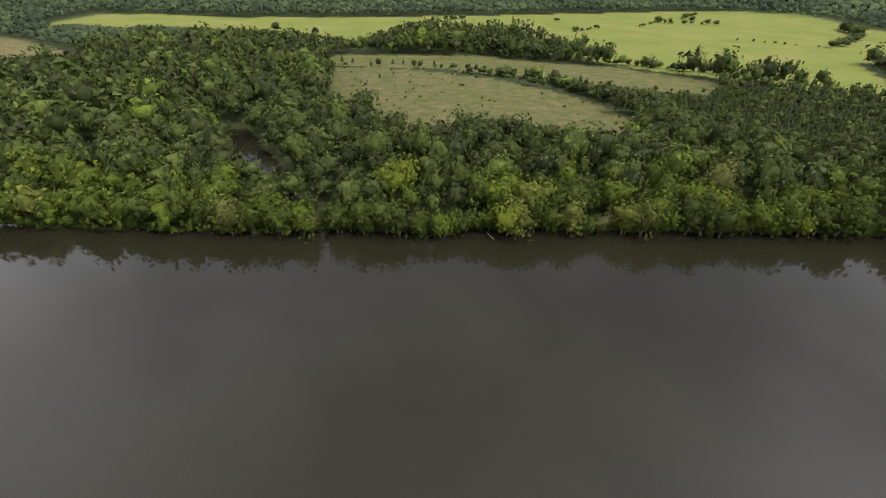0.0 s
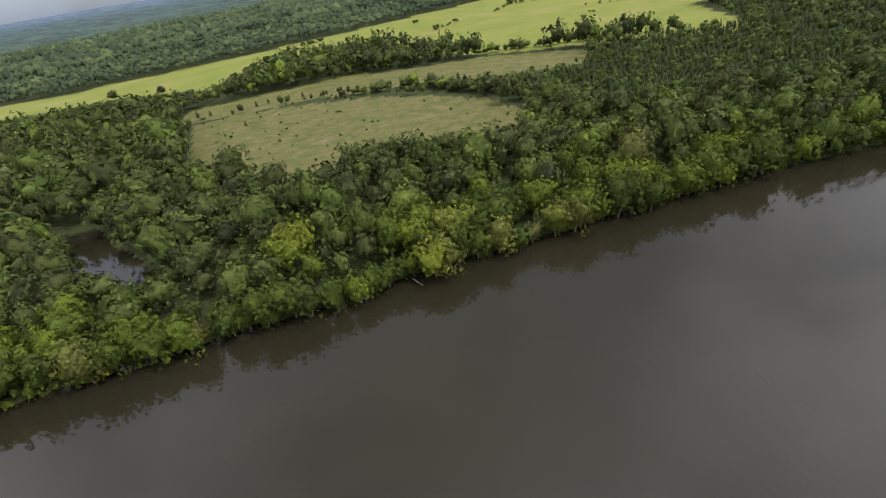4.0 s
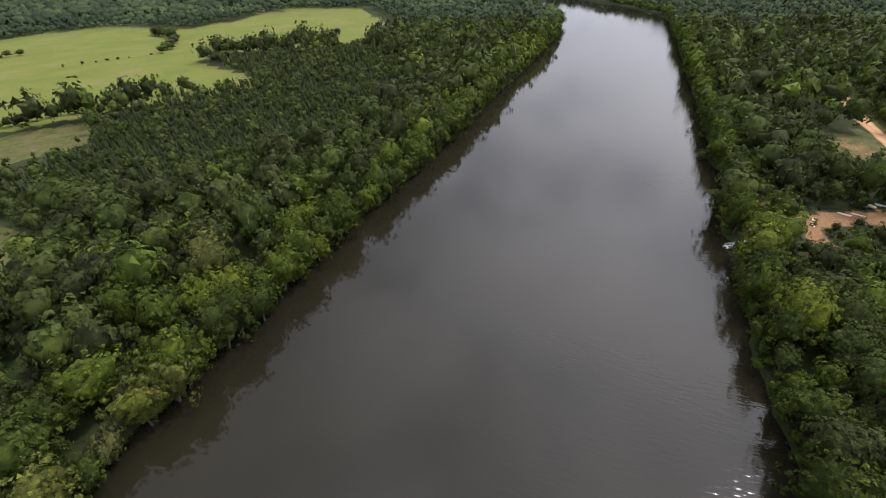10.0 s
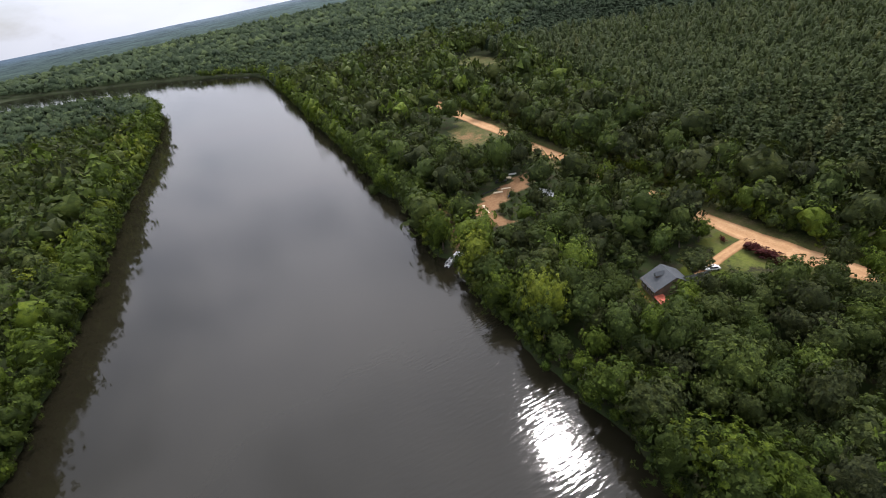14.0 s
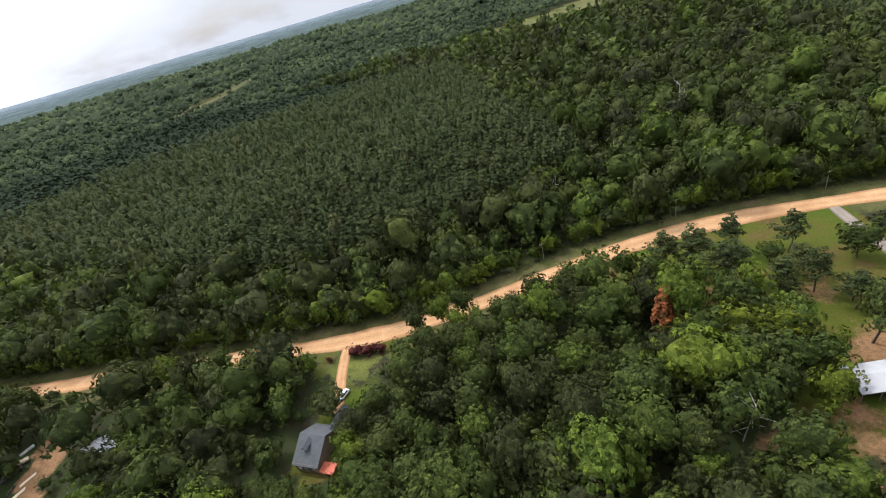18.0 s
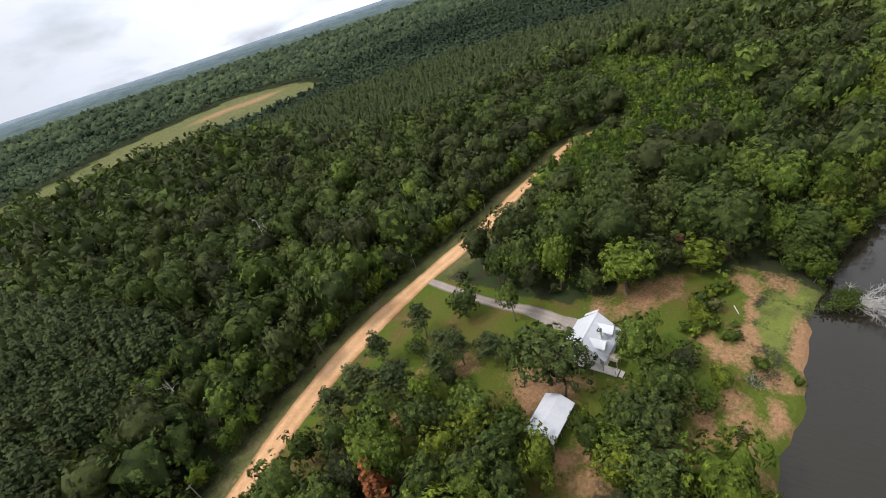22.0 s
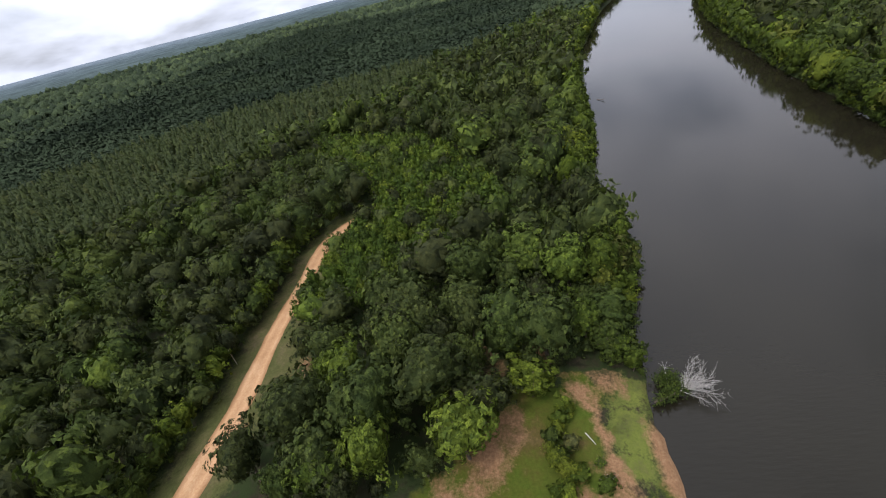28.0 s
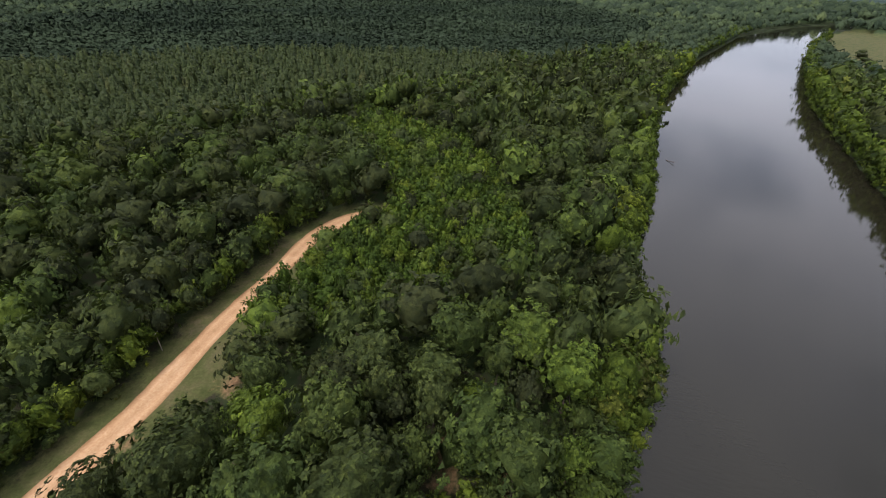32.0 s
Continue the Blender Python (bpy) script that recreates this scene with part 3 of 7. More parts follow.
FRESH = [(136, -95, 11, 7, 0.8), (-46, -20.5, 10, 5, 1.0), (-39, -22, 6, 4, 0.95), (-57, -17, 5, 4, 0.9)]
BARE = [(-9.5, -33.4, 4, 3, 0.95), (-4.1, -30.5, 4, 3, 0.95), (-8.8, -23.5, 5, 3, 1.0), (-15.3, -26.8, 4, 3, 0.9), (-13.6, -18.2, 5, 2.5, 1.0), (13, -51, 3, 4, 0.8), (318, -96, 16, 9, 0.62), (-80, -113, 4, 4, 0.75), (-58, -124, 6, 2, 0.7), (110, -116.5, 8, 1.5, 0.7), (60, -128.5, 8, 1.6, 0.6), (-59.5, -31, 3.5, 2.5, 1.0), (-52, -27.8, 4.5, 1.7, 1.0), (-44.5, -27.6, 4, 1.6, 1.0), (-38, -28.5, 3.5, 1.9, 1.0), (-35, -25.4, 3, 2.5, 0.95), (-27.5, -28.5, 4, 3, 0.95), (-24.5, -20, 4, 3, 1.0), (-60.7, -22.9, 2.5, 2.5, 0.85), (-57.3, -19.3, 2, 1.5, 0.9), (-35.2, -58.3, 5, 3, 0.9), (16.4, -54.5, 5, 3.5, 1.0), (17.7, -47, 3, 4.5, 0.95), (25, -39.5, 4.5, 3, 0.9), (35, -51.2, 4, 2.6, 0.95), (31, -73, 2.6, 2, 0.8), (-73, -38, 5, 4, 0.8), (-68, -52, 3, 7, 0.7), (-76, -52.5, 5, 2.5, 0.7), (250, -39, 5, 2.5, 0.8), (240, -38.5, 6, 2.5, 0.8), (230, -35.5, 6, 2.5, 0.8), (220, -30.5, 5, 2.5, 0.8), (211, -29.5, 5, 2.5, 0.85), (205, -29, 4, 4, 0.85), (-330, -880, 60, 30, 1.0), (-395, -845, 55, 30, 1.0), (60, -700, 60, 22, 0.6), (-43, -54, 8, 5, 0.9), (-52, -48, 6, 4, 0.85), (-33, -64, 7, 4, 0.8), (-1, -69, 8.5, 8, 0.95), (-5, -60, 3.5, 5, 0.7), (2, -92, 5, 4, 0.75), (23, -100, 5, 5, 0.6), (10, -104, 5, 3, 0.55), (-24.5, -19, 4, 4, 1.0), (-29, -27, 4, 5, 1.0), (-31, -33.5, 4, 4, 0.85), (-42, -15.5, 7, 3, 1.2), (-34, -14.5, 6, 3, 1.2), (-57.5, -30, 2.5, 5, 0.9), (-61.5, -23, 3, 5, 0.85), (3, -24, 7, 5, 0.8), (13, -48, 8, 4, 0.6), (-8, -50, 5, 5, 0.5)]


def fill_mesh(me, verts, faces):
    """Vertices (n, 3) and faces (m, 3 or 4) into an empty mesh."""
    verts, faces = np.asarray(verts, np.float32), np.asarray(faces, np.int32)
    k = faces.shape[1]
    me.vertices.add(len(verts))
    me.vertices.foreach_set("co", verts.ravel())
    me.loops.add(faces.size)
    me.loops.foreach_set("vertex_index", faces.ravel())
    me.polygons.add(len(faces))
    me.polygons.foreach_set("loop_start", np.arange(0, faces.size, k, dtype=np.int32))
    me.update(calc_edges=True)
    return me


build_ground()


def build_backdrop():
    # low wooded rises at the edge of sight, blue-grey from haze painted into their colour
    m, t, n, b = material("hazed distant woods")
    pos = world_coord(t)
    k = noise_node(t, 0.012, 8, 0.75, pos)
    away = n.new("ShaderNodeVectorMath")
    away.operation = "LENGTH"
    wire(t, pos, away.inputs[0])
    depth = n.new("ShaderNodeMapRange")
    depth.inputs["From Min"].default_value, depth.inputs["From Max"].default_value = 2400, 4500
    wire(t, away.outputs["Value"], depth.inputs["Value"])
    # aerial haze as colour: bluer and paler the further out
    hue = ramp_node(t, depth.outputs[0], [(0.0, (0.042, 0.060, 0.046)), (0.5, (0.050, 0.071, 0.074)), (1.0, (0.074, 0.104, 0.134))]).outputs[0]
    # the painted haze is paler towards the sun, in the south
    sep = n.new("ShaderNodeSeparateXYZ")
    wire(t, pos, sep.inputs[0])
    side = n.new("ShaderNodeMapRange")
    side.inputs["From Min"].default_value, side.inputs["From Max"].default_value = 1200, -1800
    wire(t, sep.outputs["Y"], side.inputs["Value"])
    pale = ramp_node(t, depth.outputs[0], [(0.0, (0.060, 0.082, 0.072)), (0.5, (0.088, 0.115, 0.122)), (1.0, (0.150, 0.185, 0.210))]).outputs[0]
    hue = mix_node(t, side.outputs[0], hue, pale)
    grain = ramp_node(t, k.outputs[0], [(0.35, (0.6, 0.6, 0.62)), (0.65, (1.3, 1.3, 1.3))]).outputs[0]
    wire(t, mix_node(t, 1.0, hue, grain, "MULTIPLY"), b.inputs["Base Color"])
    bump_node(t, k.outputs[0], 0.8, 12.0, b)
    b.inputs["Roughness"].default_value, b.inputs["Specular IOR Level"].default_value = 1.0, 0.0
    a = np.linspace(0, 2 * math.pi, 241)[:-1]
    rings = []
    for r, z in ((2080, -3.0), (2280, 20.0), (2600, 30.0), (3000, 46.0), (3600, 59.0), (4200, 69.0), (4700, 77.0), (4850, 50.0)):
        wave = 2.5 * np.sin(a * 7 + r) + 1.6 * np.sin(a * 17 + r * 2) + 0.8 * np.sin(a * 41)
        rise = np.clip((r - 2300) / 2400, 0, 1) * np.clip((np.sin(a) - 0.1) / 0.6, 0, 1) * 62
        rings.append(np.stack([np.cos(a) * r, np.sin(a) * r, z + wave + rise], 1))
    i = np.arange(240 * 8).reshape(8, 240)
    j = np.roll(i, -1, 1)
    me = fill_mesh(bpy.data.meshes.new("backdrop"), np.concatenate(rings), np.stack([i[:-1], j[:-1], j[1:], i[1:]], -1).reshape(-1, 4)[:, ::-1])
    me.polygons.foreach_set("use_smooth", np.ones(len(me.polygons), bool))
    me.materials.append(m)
    tagged(new("backdrop", me), "distant woods along the horizon with blue-grey haze painted on", "woods", kind="structure")


build_backdrop()


def build_water():
    me = bpy.data.meshes.new("water")
    xs = np.linspace(-3000, 3000, 61)
    v = np.array([(x, y, 0.0) for x in xs for y in (-150, 75, 500, 1900)])
    i = np.arange(len(v)).reshape(61, 4)
    fill_mesh(me, v, np.stack([i[:-1, :-1], i[1:, :-1], i[1:, 1:], i[:-1, 1:]], -1).reshape(-1, 4))
    me.materials.append(WATER)
    tagged(new("water", me), "calm brown river water mirroring a cloudy sky", "river", kind="structure")
    pond = bpy.data.meshes.new("pond")
    bm = bmesh.new()
    cx, cy = np.mean(POND, 0)
    bm.faces.new([bm.verts.new((cx + (x - cx) * 1.12, cy + (y - cy) * 1.12, 1.15)) for x, y in POND])
    bm.to_mesh(pond)
    bm.free()
    pond.materials.append(WATER)
    tagged(new("pond", pond), "small still brown backwater pond among the trees", "pond", kind="structure")


build_water()


def ribbon(name, line, width, mat, label, category, lift=0.08):
    """A track of rounded cross-section laid along a line."""
    p = np.array(line, float)
    d = np.r_[0, np.cumsum(np.hypot(*np.diff(p, axis=0).T))]
    s = np.arange(0, d[-1], 2.5)
    xy = np.stack([np.interp(s, d, p[:, 0]), np.interp(s, d, p[:, 1])], 1)
    k = np.hanning(9)[1:-1]
    for c in (0, 1):
        pad = np.r_[np.full(3, xy[0, c]), xy[:, c], np.full(3, xy[-1, c])]
        xy[:, c] = np.convolve(pad, k / k.sum(), "valid")
    tan = np.gradient(xy, axis=0)
    tan /= np.linalg.norm(tan, axis=1)[:, None]
    nor = np.stack([-tan[:, 1], tan[:, 0]], 1)
    us = np.array([0.0, 0.1, 0.27, 0.5, 0.73, 0.9, 1.0])
    crown = np.array([-0.25, 0.0, 0.02, 0.07, 0.02, 0.0, -0.25])
    rng = np.random.default_rng(3)
    wob = 1 + 0.10 * np.convolve(rng.normal(size=len(s) + 8), np.ones(9) / 3, "valid")
    verts, across = [], []
    for q, nn, w in zip(xy, nor, wob):
        for u, c in zip(us, crown):
            x, y = q + nn * (u - 0.5) * width * w
            verts.append((x, y, float(height(q[0], q[1])) + lift + c))
            across.append(u)
    i = np.arange(len(verts)).reshape(-1, len(us))
    me = fill_mesh(bpy.data.meshes.new(name), verts, np.stack([i[:-1, :-1], i[:-1, 1:], i[1:, 1:], i[1:, :-1]], -1).reshape(-1, 4)[:, ::-1])
    a = me.attributes.new("across", "FLOAT", "POINT")
    a.data.foreach_set("value", np.array(across, np.float32))
    me.polygons.foreach_set("use_smooth", np.ones(len(me.polygons), bool))
    me.materials.append(mat)
    return tagged(new(name, me), label, category, kind="structure")


ribbon("road", ROAD_LINE, 9.0, ROAD, "unpaved orange sandy clay road along the woods", "road")
ribbon("driveway", DRIVE_HOUSE, 4.6, GRAVEL, "grey gravel drive from the road to the white-roofed house", "driveway", 0.12)


def patch(name, poly, mat, label, category, lift):
    """A level spread of gravel inside an outline, with a ragged edge, following the ground."""
    p = np.array(poly, float)
    xs, ys = np.arange(p[:, 0].min(), p[:, 0].max() + 0.5, 0.45), np.arange(p[:, 1].min(), p[:, 1].max() + 0.5, 0.45)
    X, Y = np.meshgrid(xs, ys, indexing="ij")
    X, Y = X + 0.25 * np.sin(Y * 1.7), Y + 0.25 * np.sin(X * 1.3)
    i = np.arange(X.size).reshape(X.shape)
    q = np.stack([i[:-1, :-1], i[1:, :-1], i[1:, 1:], i[:-1, 1:]], -1).reshape(-1, 4)
    cx, cy = X.ravel()[q].mean(1), Y.ravel()[q].mean(1)
    q = q[inside(poly, cx, cy)]
    used, q = np.unique(q, return_inverse=True)
    q = q.reshape(-1, 4)
    x, y = X.ravel()[used], Y.ravel()[used]
    edge = line_distance(list(poly) + [poly[0]], x, y)
    me = fill_mesh(bpy.data.meshes.new(name), np.stack([x, y, height(x, y) + lift - 0.24 * np.clip(1 - edge / 0.8, 0, 1)], 1), q)
    me.attributes.new("across", "FLOAT", "POINT").data.foreach_set("value", np.full(len(x), 0.5, np.float32))
    me.polygons.foreach_set("use_smooth", np.ones(len(me.polygons), bool))
    me.materials.append(mat)
    return tagged(new(name, me), label, category, kind="structure")


PARKING = [(-27.8, -88), (-28.0, -68), (-27.8, -60), (-26.8, -53), (-24.2, -53), (-22.8, -66), (-21.2, -70), (-21.2, -75), (-23.0, -81), (-24.4, -88)]
patch("driveway", PARKING, GRAVEL, "wide beige gravel parking space beside the white house", "driveway", 0.15)
ribbon("driveway", DRIVE_COTTAGE, 4.2, ROAD, "short sandy drive to the grey-roofed cottage", "driveway", 0.12)

# ---------------------------------------------------------------- trees
ICO_V = np.array([(0, 0, 1)] + [(0.894 * math.cos(a), 0.894 * math.sin(a), 0.447) for a in np.arange(5) * 1.2566] +
                 [(0.894 * math.cos(a), 0.894 * math.sin(a), -0.447) for a in np.arange(5) * 1.2566 + 0.6283] + [(0, 0, -1)])
ICO_F = np.array([(0, 1 + k, 1 + (k + 1) % 5) for k in range(5)] + [(1 + k, 6 + k, 1 + (k + 1) % 5) for k in range(5)] +
                 [(1 + (k + 1) % 5, 6 + k, 6 + (k + 1) % 5) for k in range(5)] + [(11, 6 + (k + 1) % 5, 6 + k) for k in range(5)])


def join(pieces):
    verts, faces, at = [], [], 0
    for v, f in pieces:
        verts.append(v)
        faces.append(f + at)
        at += len(v)
    return np.concatenate(verts), np.concatenate(faces)


def sprays(rng, centre, normal, size, three=True):
    """Small bent leaf sprays, one at each centre, facing along the normals."""
    n = len(centre)
    normal = normal / (np.linalg.norm(normal, axis=1)[:, None] + 1e-9)
    helper = rng.normal(size=(n, 3))
    u = np.cross(normal, helper)
    u /= np.linalg.norm(u, axis=1)[:, None] + 1e-9
    v = np.cross(normal, u)
    s = size * rng.uniform(0.65, 1.35, (n, 1))
    long = rng.uniform(0.7, 1.25, (n, 1))
    if three:
        p = [centre - u * s * long - normal * s * 0.3, centre + u * s * long * 0.9 - v * s * 0.55, centre + u * s * rng.uniform(-0.3, 0.8, (n, 1)) + v * s * rng.uniform(0.9, 1.25, (n, 1)) - normal * s * 0.15]
        return np.stack(p, 1).reshape(-1, 3), np.arange(n * 3).reshape(-1, 3)
    p = [centre - u * s * long - normal * s * 0.25, centre - v * s * rng.uniform(0.5, 0.9, (n, 1)),
         centre + u * s * long - normal * s * 0.25, centre + v * s * rng.uniform(0.5, 0.9, (n, 1))]
    verts = np.stack(p, 1).reshape(-1, 3)
    base = np.arange(n)[:, None] * 4
    faces = np.concatenate([base + (0, 1, 2), base + (0, 2, 3)], 1).reshape(-1, 3)
    return verts, faces


def directions(rng, n, up=0.0):
    d = rng.normal(size=(n, 3))
    d[:, 2] += up
    return d / np.linalg.norm(d, axis=1)[:, None]


def sphere(level):
    """Directions and triangles of a ball: 20 or 80 or 320 faces."""
    v, f = ICO_V / np.linalg.norm(ICO_V, axis=1)[:, None], ICO_F
    for _ in range(level):
        mid, verts, faces = {}, [tuple(q) for q in v], []
        for a, b, c in f:
            k = []
            for i, j in ((a, b), (b, c), (c, a)):
                key = (min(i, j), max(i, j))
                if key not in mid:
                    m = np.array(verts[i]) + np.array(verts[j])
                    mid[key] = len(verts)
                    verts.append(tuple(m / np.linalg.norm(m)))
                k.append(mid[key])
            faces += [(a, k[0], k[2]), (b, k[1], k[0]), (c, k[2], k[1]), tuple(k)]
        v, f = np.array(verts), np.array(faces)
    return v, f


BALLS = [sphere(k) for k in range(3)]


def lumpy(centres, radii, d, least=0.16):
    """How far the joined boughs reach in each direction, and which way their surface faces there."""
    reach, facing = np.full(len(d), least), d.copy()
    for c, r in zip(centres, radii):
        b = d @ c
        disc = b * b - (c @ c - r * r)
        hit = disc > 0
        far = np.where(hit, b + np.sqrt(np.maximum(disc, 0)), 0)
        more = far > reach
        reach = np.where(more, far, reach)
        out = (d * far[:, None] - c) / r
        facing[more] = out[more]
    return reach, facing


def broad_crown(rng, lobes, leaves, size, reach=1.0, base=0.25, detail=1, fill=0.7, per=22):
    """A round-headed crown, about 1 high and 1 wide: boughs that carry domed clumps of leaves. It stands on z = 0."""
    middle = np.array((0, 0, base + (1 - base) * 0.45))
    centres, radii = [np.zeros(3)], [0.26]
    for k in range(lobes):
        h = rng.uniform(-0.8, 1.0) if k > 3 else rng.uniform(0.45, 1.0)
        a = k * 2.4 + rng.uniform(-0.4, 0.4)
        w = math.sqrt(max(0.0, 1 - h * h)) if h > 0 else math.sqrt(max(0.0, 1 - 0.45 * h * h))
        r = rng.uniform(0.13, 0.22)
        far = rng.uniform(0.8, 1.22)
        centres.append(np.array((math.cos(a) * w * (0.48 - r * 0.75) * far, math.sin(a) * w * (0.48 - r * 0.75) * far, h * (0.5 * (1 - base) - r * 0.7) * far)))
        radii.append(r)
    pieces = []
    v, f = BALLS[detail]
    if leaves < 10:
        # far crowns stand so close that only their domes show
        f = f[v[f][:, :, 2].mean(1) > -0.05]
    turn = rng.uniform(0, 6.28)
    v = v @ np.array([[math.cos(turn), -math.sin(turn), 0], [math.sin(turn), math.cos(turn), 0], [0, 0, 1]]).T
    far, _ = lumpy(centres, radii, v)
    pieces.append((v * (far * fill * rng.uniform(0.88, 1.08, len(v)))[:, None] + middle, f))
    if leaves >= 40:
        # inner leaves behind the clumps
        d = directions(rng, leaves // 6, 0.25)
        far, facing = lumpy(centres, radii, d)
        pos = d * (far * rng.uniform(0.70, 0.84, len(d)))[:, None] + middle
        pieces.append(sprays(rng, pos, facing + d * 0.4 + rng.normal(scale=0.12, size=d.shape), size * 1.7))
    if leaves:
        # domed clumps on the boughs, lit on top and dark between
        clumps = max(6, leaves // per)
        k = np.arange(clumps) + 0.5
        z = 1 - 1.72 * k / clumps
        a = k * 2.39996 + rng.uniform(0, 6.28)
        d = np.stack([np.cos(a) * np.sqrt(1 - z * z), np.sin(a) * np.sqrt(1 - z * z), z], 1) + rng.normal(scale=0.55 / math.sqrt(clumps), size=(clumps, 3))
        d /= np.linalg.norm(d, axis=1)[:, None]
        far, facing = lumpy(centres, radii, d)
        seat = d * (far * rng.uniform(0.84, 1.0, clumps))[:, None] + middle
        girth = rng.uniform(0.6, 1.25, clumps) * 0.5 / math.sqrt(clumps)
        own = rng.integers(0, clumps, leaves)
        e = rng.normal(size=(leaves, 3)) * 0.7 + facing[own] * 0.6 + (0, 0, 0.3)
        e /= np.linalg.norm(e, axis=1)[:, None]
        pos = seat[own] + e * (1.0, 1.0, 0.85) * (girth[own] * rng.uniform(0.7, 1.1, leaves))[:, None]
        pieces.append(sprays(rng, pos, e * 0.55 + facing[own] * 0.75 + d[own] * 0.2 + rng.normal(scale=0.13, size=(leaves, 3)), size))
    v, f = join(pieces)
    squash = rng.uniform(0.82, 1.2)
    return v * (reach * squash, reach / squash, rng.uniform(0.88, 1.12)), f


def pine_crown(rng, whorls, leaves, size, base=0.38, detail=0, wide=0.145, core_wide=0.075):
    """A pine's narrow crown with tufted boughs in tiers, about 1 high."""
    v, f = BALLS[detail]
    h = 0.5 + 0.5 * v[:, 2]
    girth = np.where(h < 0.3, 0.45 + 1.8 * h, 1.0 - 0.55 * (h - 0.3) / 0.7) * rng.uniform(0.7, 1.2, len(v))
    core = np.stack([v[:, 0] * core_wide * girth, v[:, 1] * core_wide * girth, base + (0.95 - base) * h], 1)
    pieces = [(core, f)]
    per = leaves // whorls
    for k in range(whorls):
        t = base + (0.99 - base) * (k + rng.uniform(0, 0.7)) / whorls
        rel = (t - base) / (1 - base)
        r = wide * (1 - rel) ** 0.55 * (0.6 + 0.4 * min(1.0, rel * 5)) + 0.012
        m = max(3, int(per * (0.5 + r / wide)))
        a = rng.integers(0, 5) * 1.2566 + rng.integers(0, 5, m) * 1.2566 + rng.normal(scale=0.22, size=m)
        rr = r * rng.uniform(0.5, 1.12, m)
        pos = np.stack([np.cos(a) * rr, np.sin(a) * rr, t + rng.uniform(-0.02, 0.02, m) + rr * 0.15], 1)
        nor = np.stack([np.cos(a) * 0.65, np.sin(a) * 0.65, np.full(m, 0.8)], 1)
        pieces.append(sprays(rng, pos, nor + rng.normal(scale=0.26, size=(m, 3)), size))
    return join(pieces)


def loblolly_crown(rng, boughs, per, size, base=0.42, wide=0.17):
    """An open pine crown: loose tufts of needles at the ends of single boughs, about 1 high."""
    pieces = []
    for k in range(boughs):
        rel = (k + rng.uniform(0, 0.8)) / boughs
        t = base + (0.95 - base) * rel
        a = k * 2.4 + rng.uniform(-0.5, 0.5)
        r = (wide * (1 - rel) ** 0.6 + 0.015) * rng.uniform(0.5, 1.15)
        for j in range(3 if rel < 0.75 else 1):
            c = np.array((math.cos(a + 0.4 * j) * r * (1 - 0.28 * j), math.sin(a + 0.4 * j) * r * (1 - 0.28 * j), t + r * 0.2 + rng.normal(scale=0.012)))
            g = rng.uniform(0.038, 0.064) * (1.1 - 0.3 * rel)
            e = directions(rng, per, 0.45)
            pos = c + e * (1.0, 1.0, 0.75) * g * rng.uniform(0.45, 1.08, (per, 1))
            pieces.append(sprays(rng, pos, e + rng.normal(scale=0.3, size=e.shape), size))
    return join(pieces)


def limb(a, b, ra, rb, sides=5):
    a, b = np.array(a, float), np.array(b, float)
    d = (b - a) / (np.linalg.norm(b - a) + 1e-9)
    u = np.cross(d, (0.31, 0.87, 0.38))
    u /= np.linalg.norm(u)
    w = np.cross(d, u)
    ang = np.arange(sides) * 2 * math.pi / sides
    ring = np.cos(ang)[:, None] * u + np.sin(ang)[:, None] * w
    v = np.concatenate([a + ring * ra, b + ring * rb])
    f = []
    for k in range(sides):
        j = (k + 1) % sides
        f += [(k, j, sides + j), (k, sides + j, sides + k)]
    return v, np.array(f)


def trunk_shape(rng, tall, girth, forks=5, start=0.35, spread=0.25):
    """A tapered, slightly bent trunk with limbs."""
    pieces = []
    bend = rng.normal(scale=0.02, size=(5, 2)).cumsum(0) * tall
    pts = [(bend[k][0] if k else 0, bend[k][1] if k else 0, -0.3 if k == 0 else tall * k / 4) for k in range(5)]
    rad = [girth * (1.25, 0.9, 0.7, 0.45, 0.15)[k] for k in range(5)]
    for k in range(4):
        pieces.append(limb(pts[k], pts[k + 1], rad[k], rad[k + 1], 7))
    for k in range(forks):
        h = rng.uniform(start, 0.85)
        i = min(3, int(h * 4))
        u = h * 4 - i
        o = np.array(pts[i]) * (1 - u) + np.array(pts[i + 1]) * u
        a = rng.uniform(0, 6.283)
        tip = o + np.array((math.cos(a) * spread * tall, math.sin(a) * spread * tall, tall * rng.uniform(0.08, 0.2)))
        pieces.append(limb(o, tip, girth * 0.38 * (1.1 - h), girth * 0.08, 4))
    return join(pieces)


def dead_shape(rng, tall, girth, boughs=9, twigs=4):
    """Bare dead tree: trunk, boughs and twigs."""
    pieces = []
    top = np.array((rng.normal(scale=0.05) * tall, rng.normal(scale=0.05) * tall, tall))
    pieces.append(limb((0, 0, -0.3), top, girth, girth * 0.2, 6))
    for k in range(boughs):
        h = rng.uniform(0.35, 0.97)
        o = top * h
        a = rng.uniform(0, 6.283)
        far = tall * rng.uniform(0.16, 0.34) * (1.2 - 0.5 * h)
        tip = o + np.array((math.cos(a) * far, math.sin(a) * far, far * rng.uniform(0.3, 0.9)))
        pieces.append(limb(o, tip, girth * 0.4, girth * 0.1, 4))
        for j in range(twigs):
            q = o + (tip - o) * rng.uniform(0.35, 1.0)
            e = q + directions(rng, 1, 0.5)[0] * far * rng.uniform(0.25, 0.5)
            pieces.append(limb(q, e, girth * 0.14, girth * 0.04, 3))
    return join(pieces)


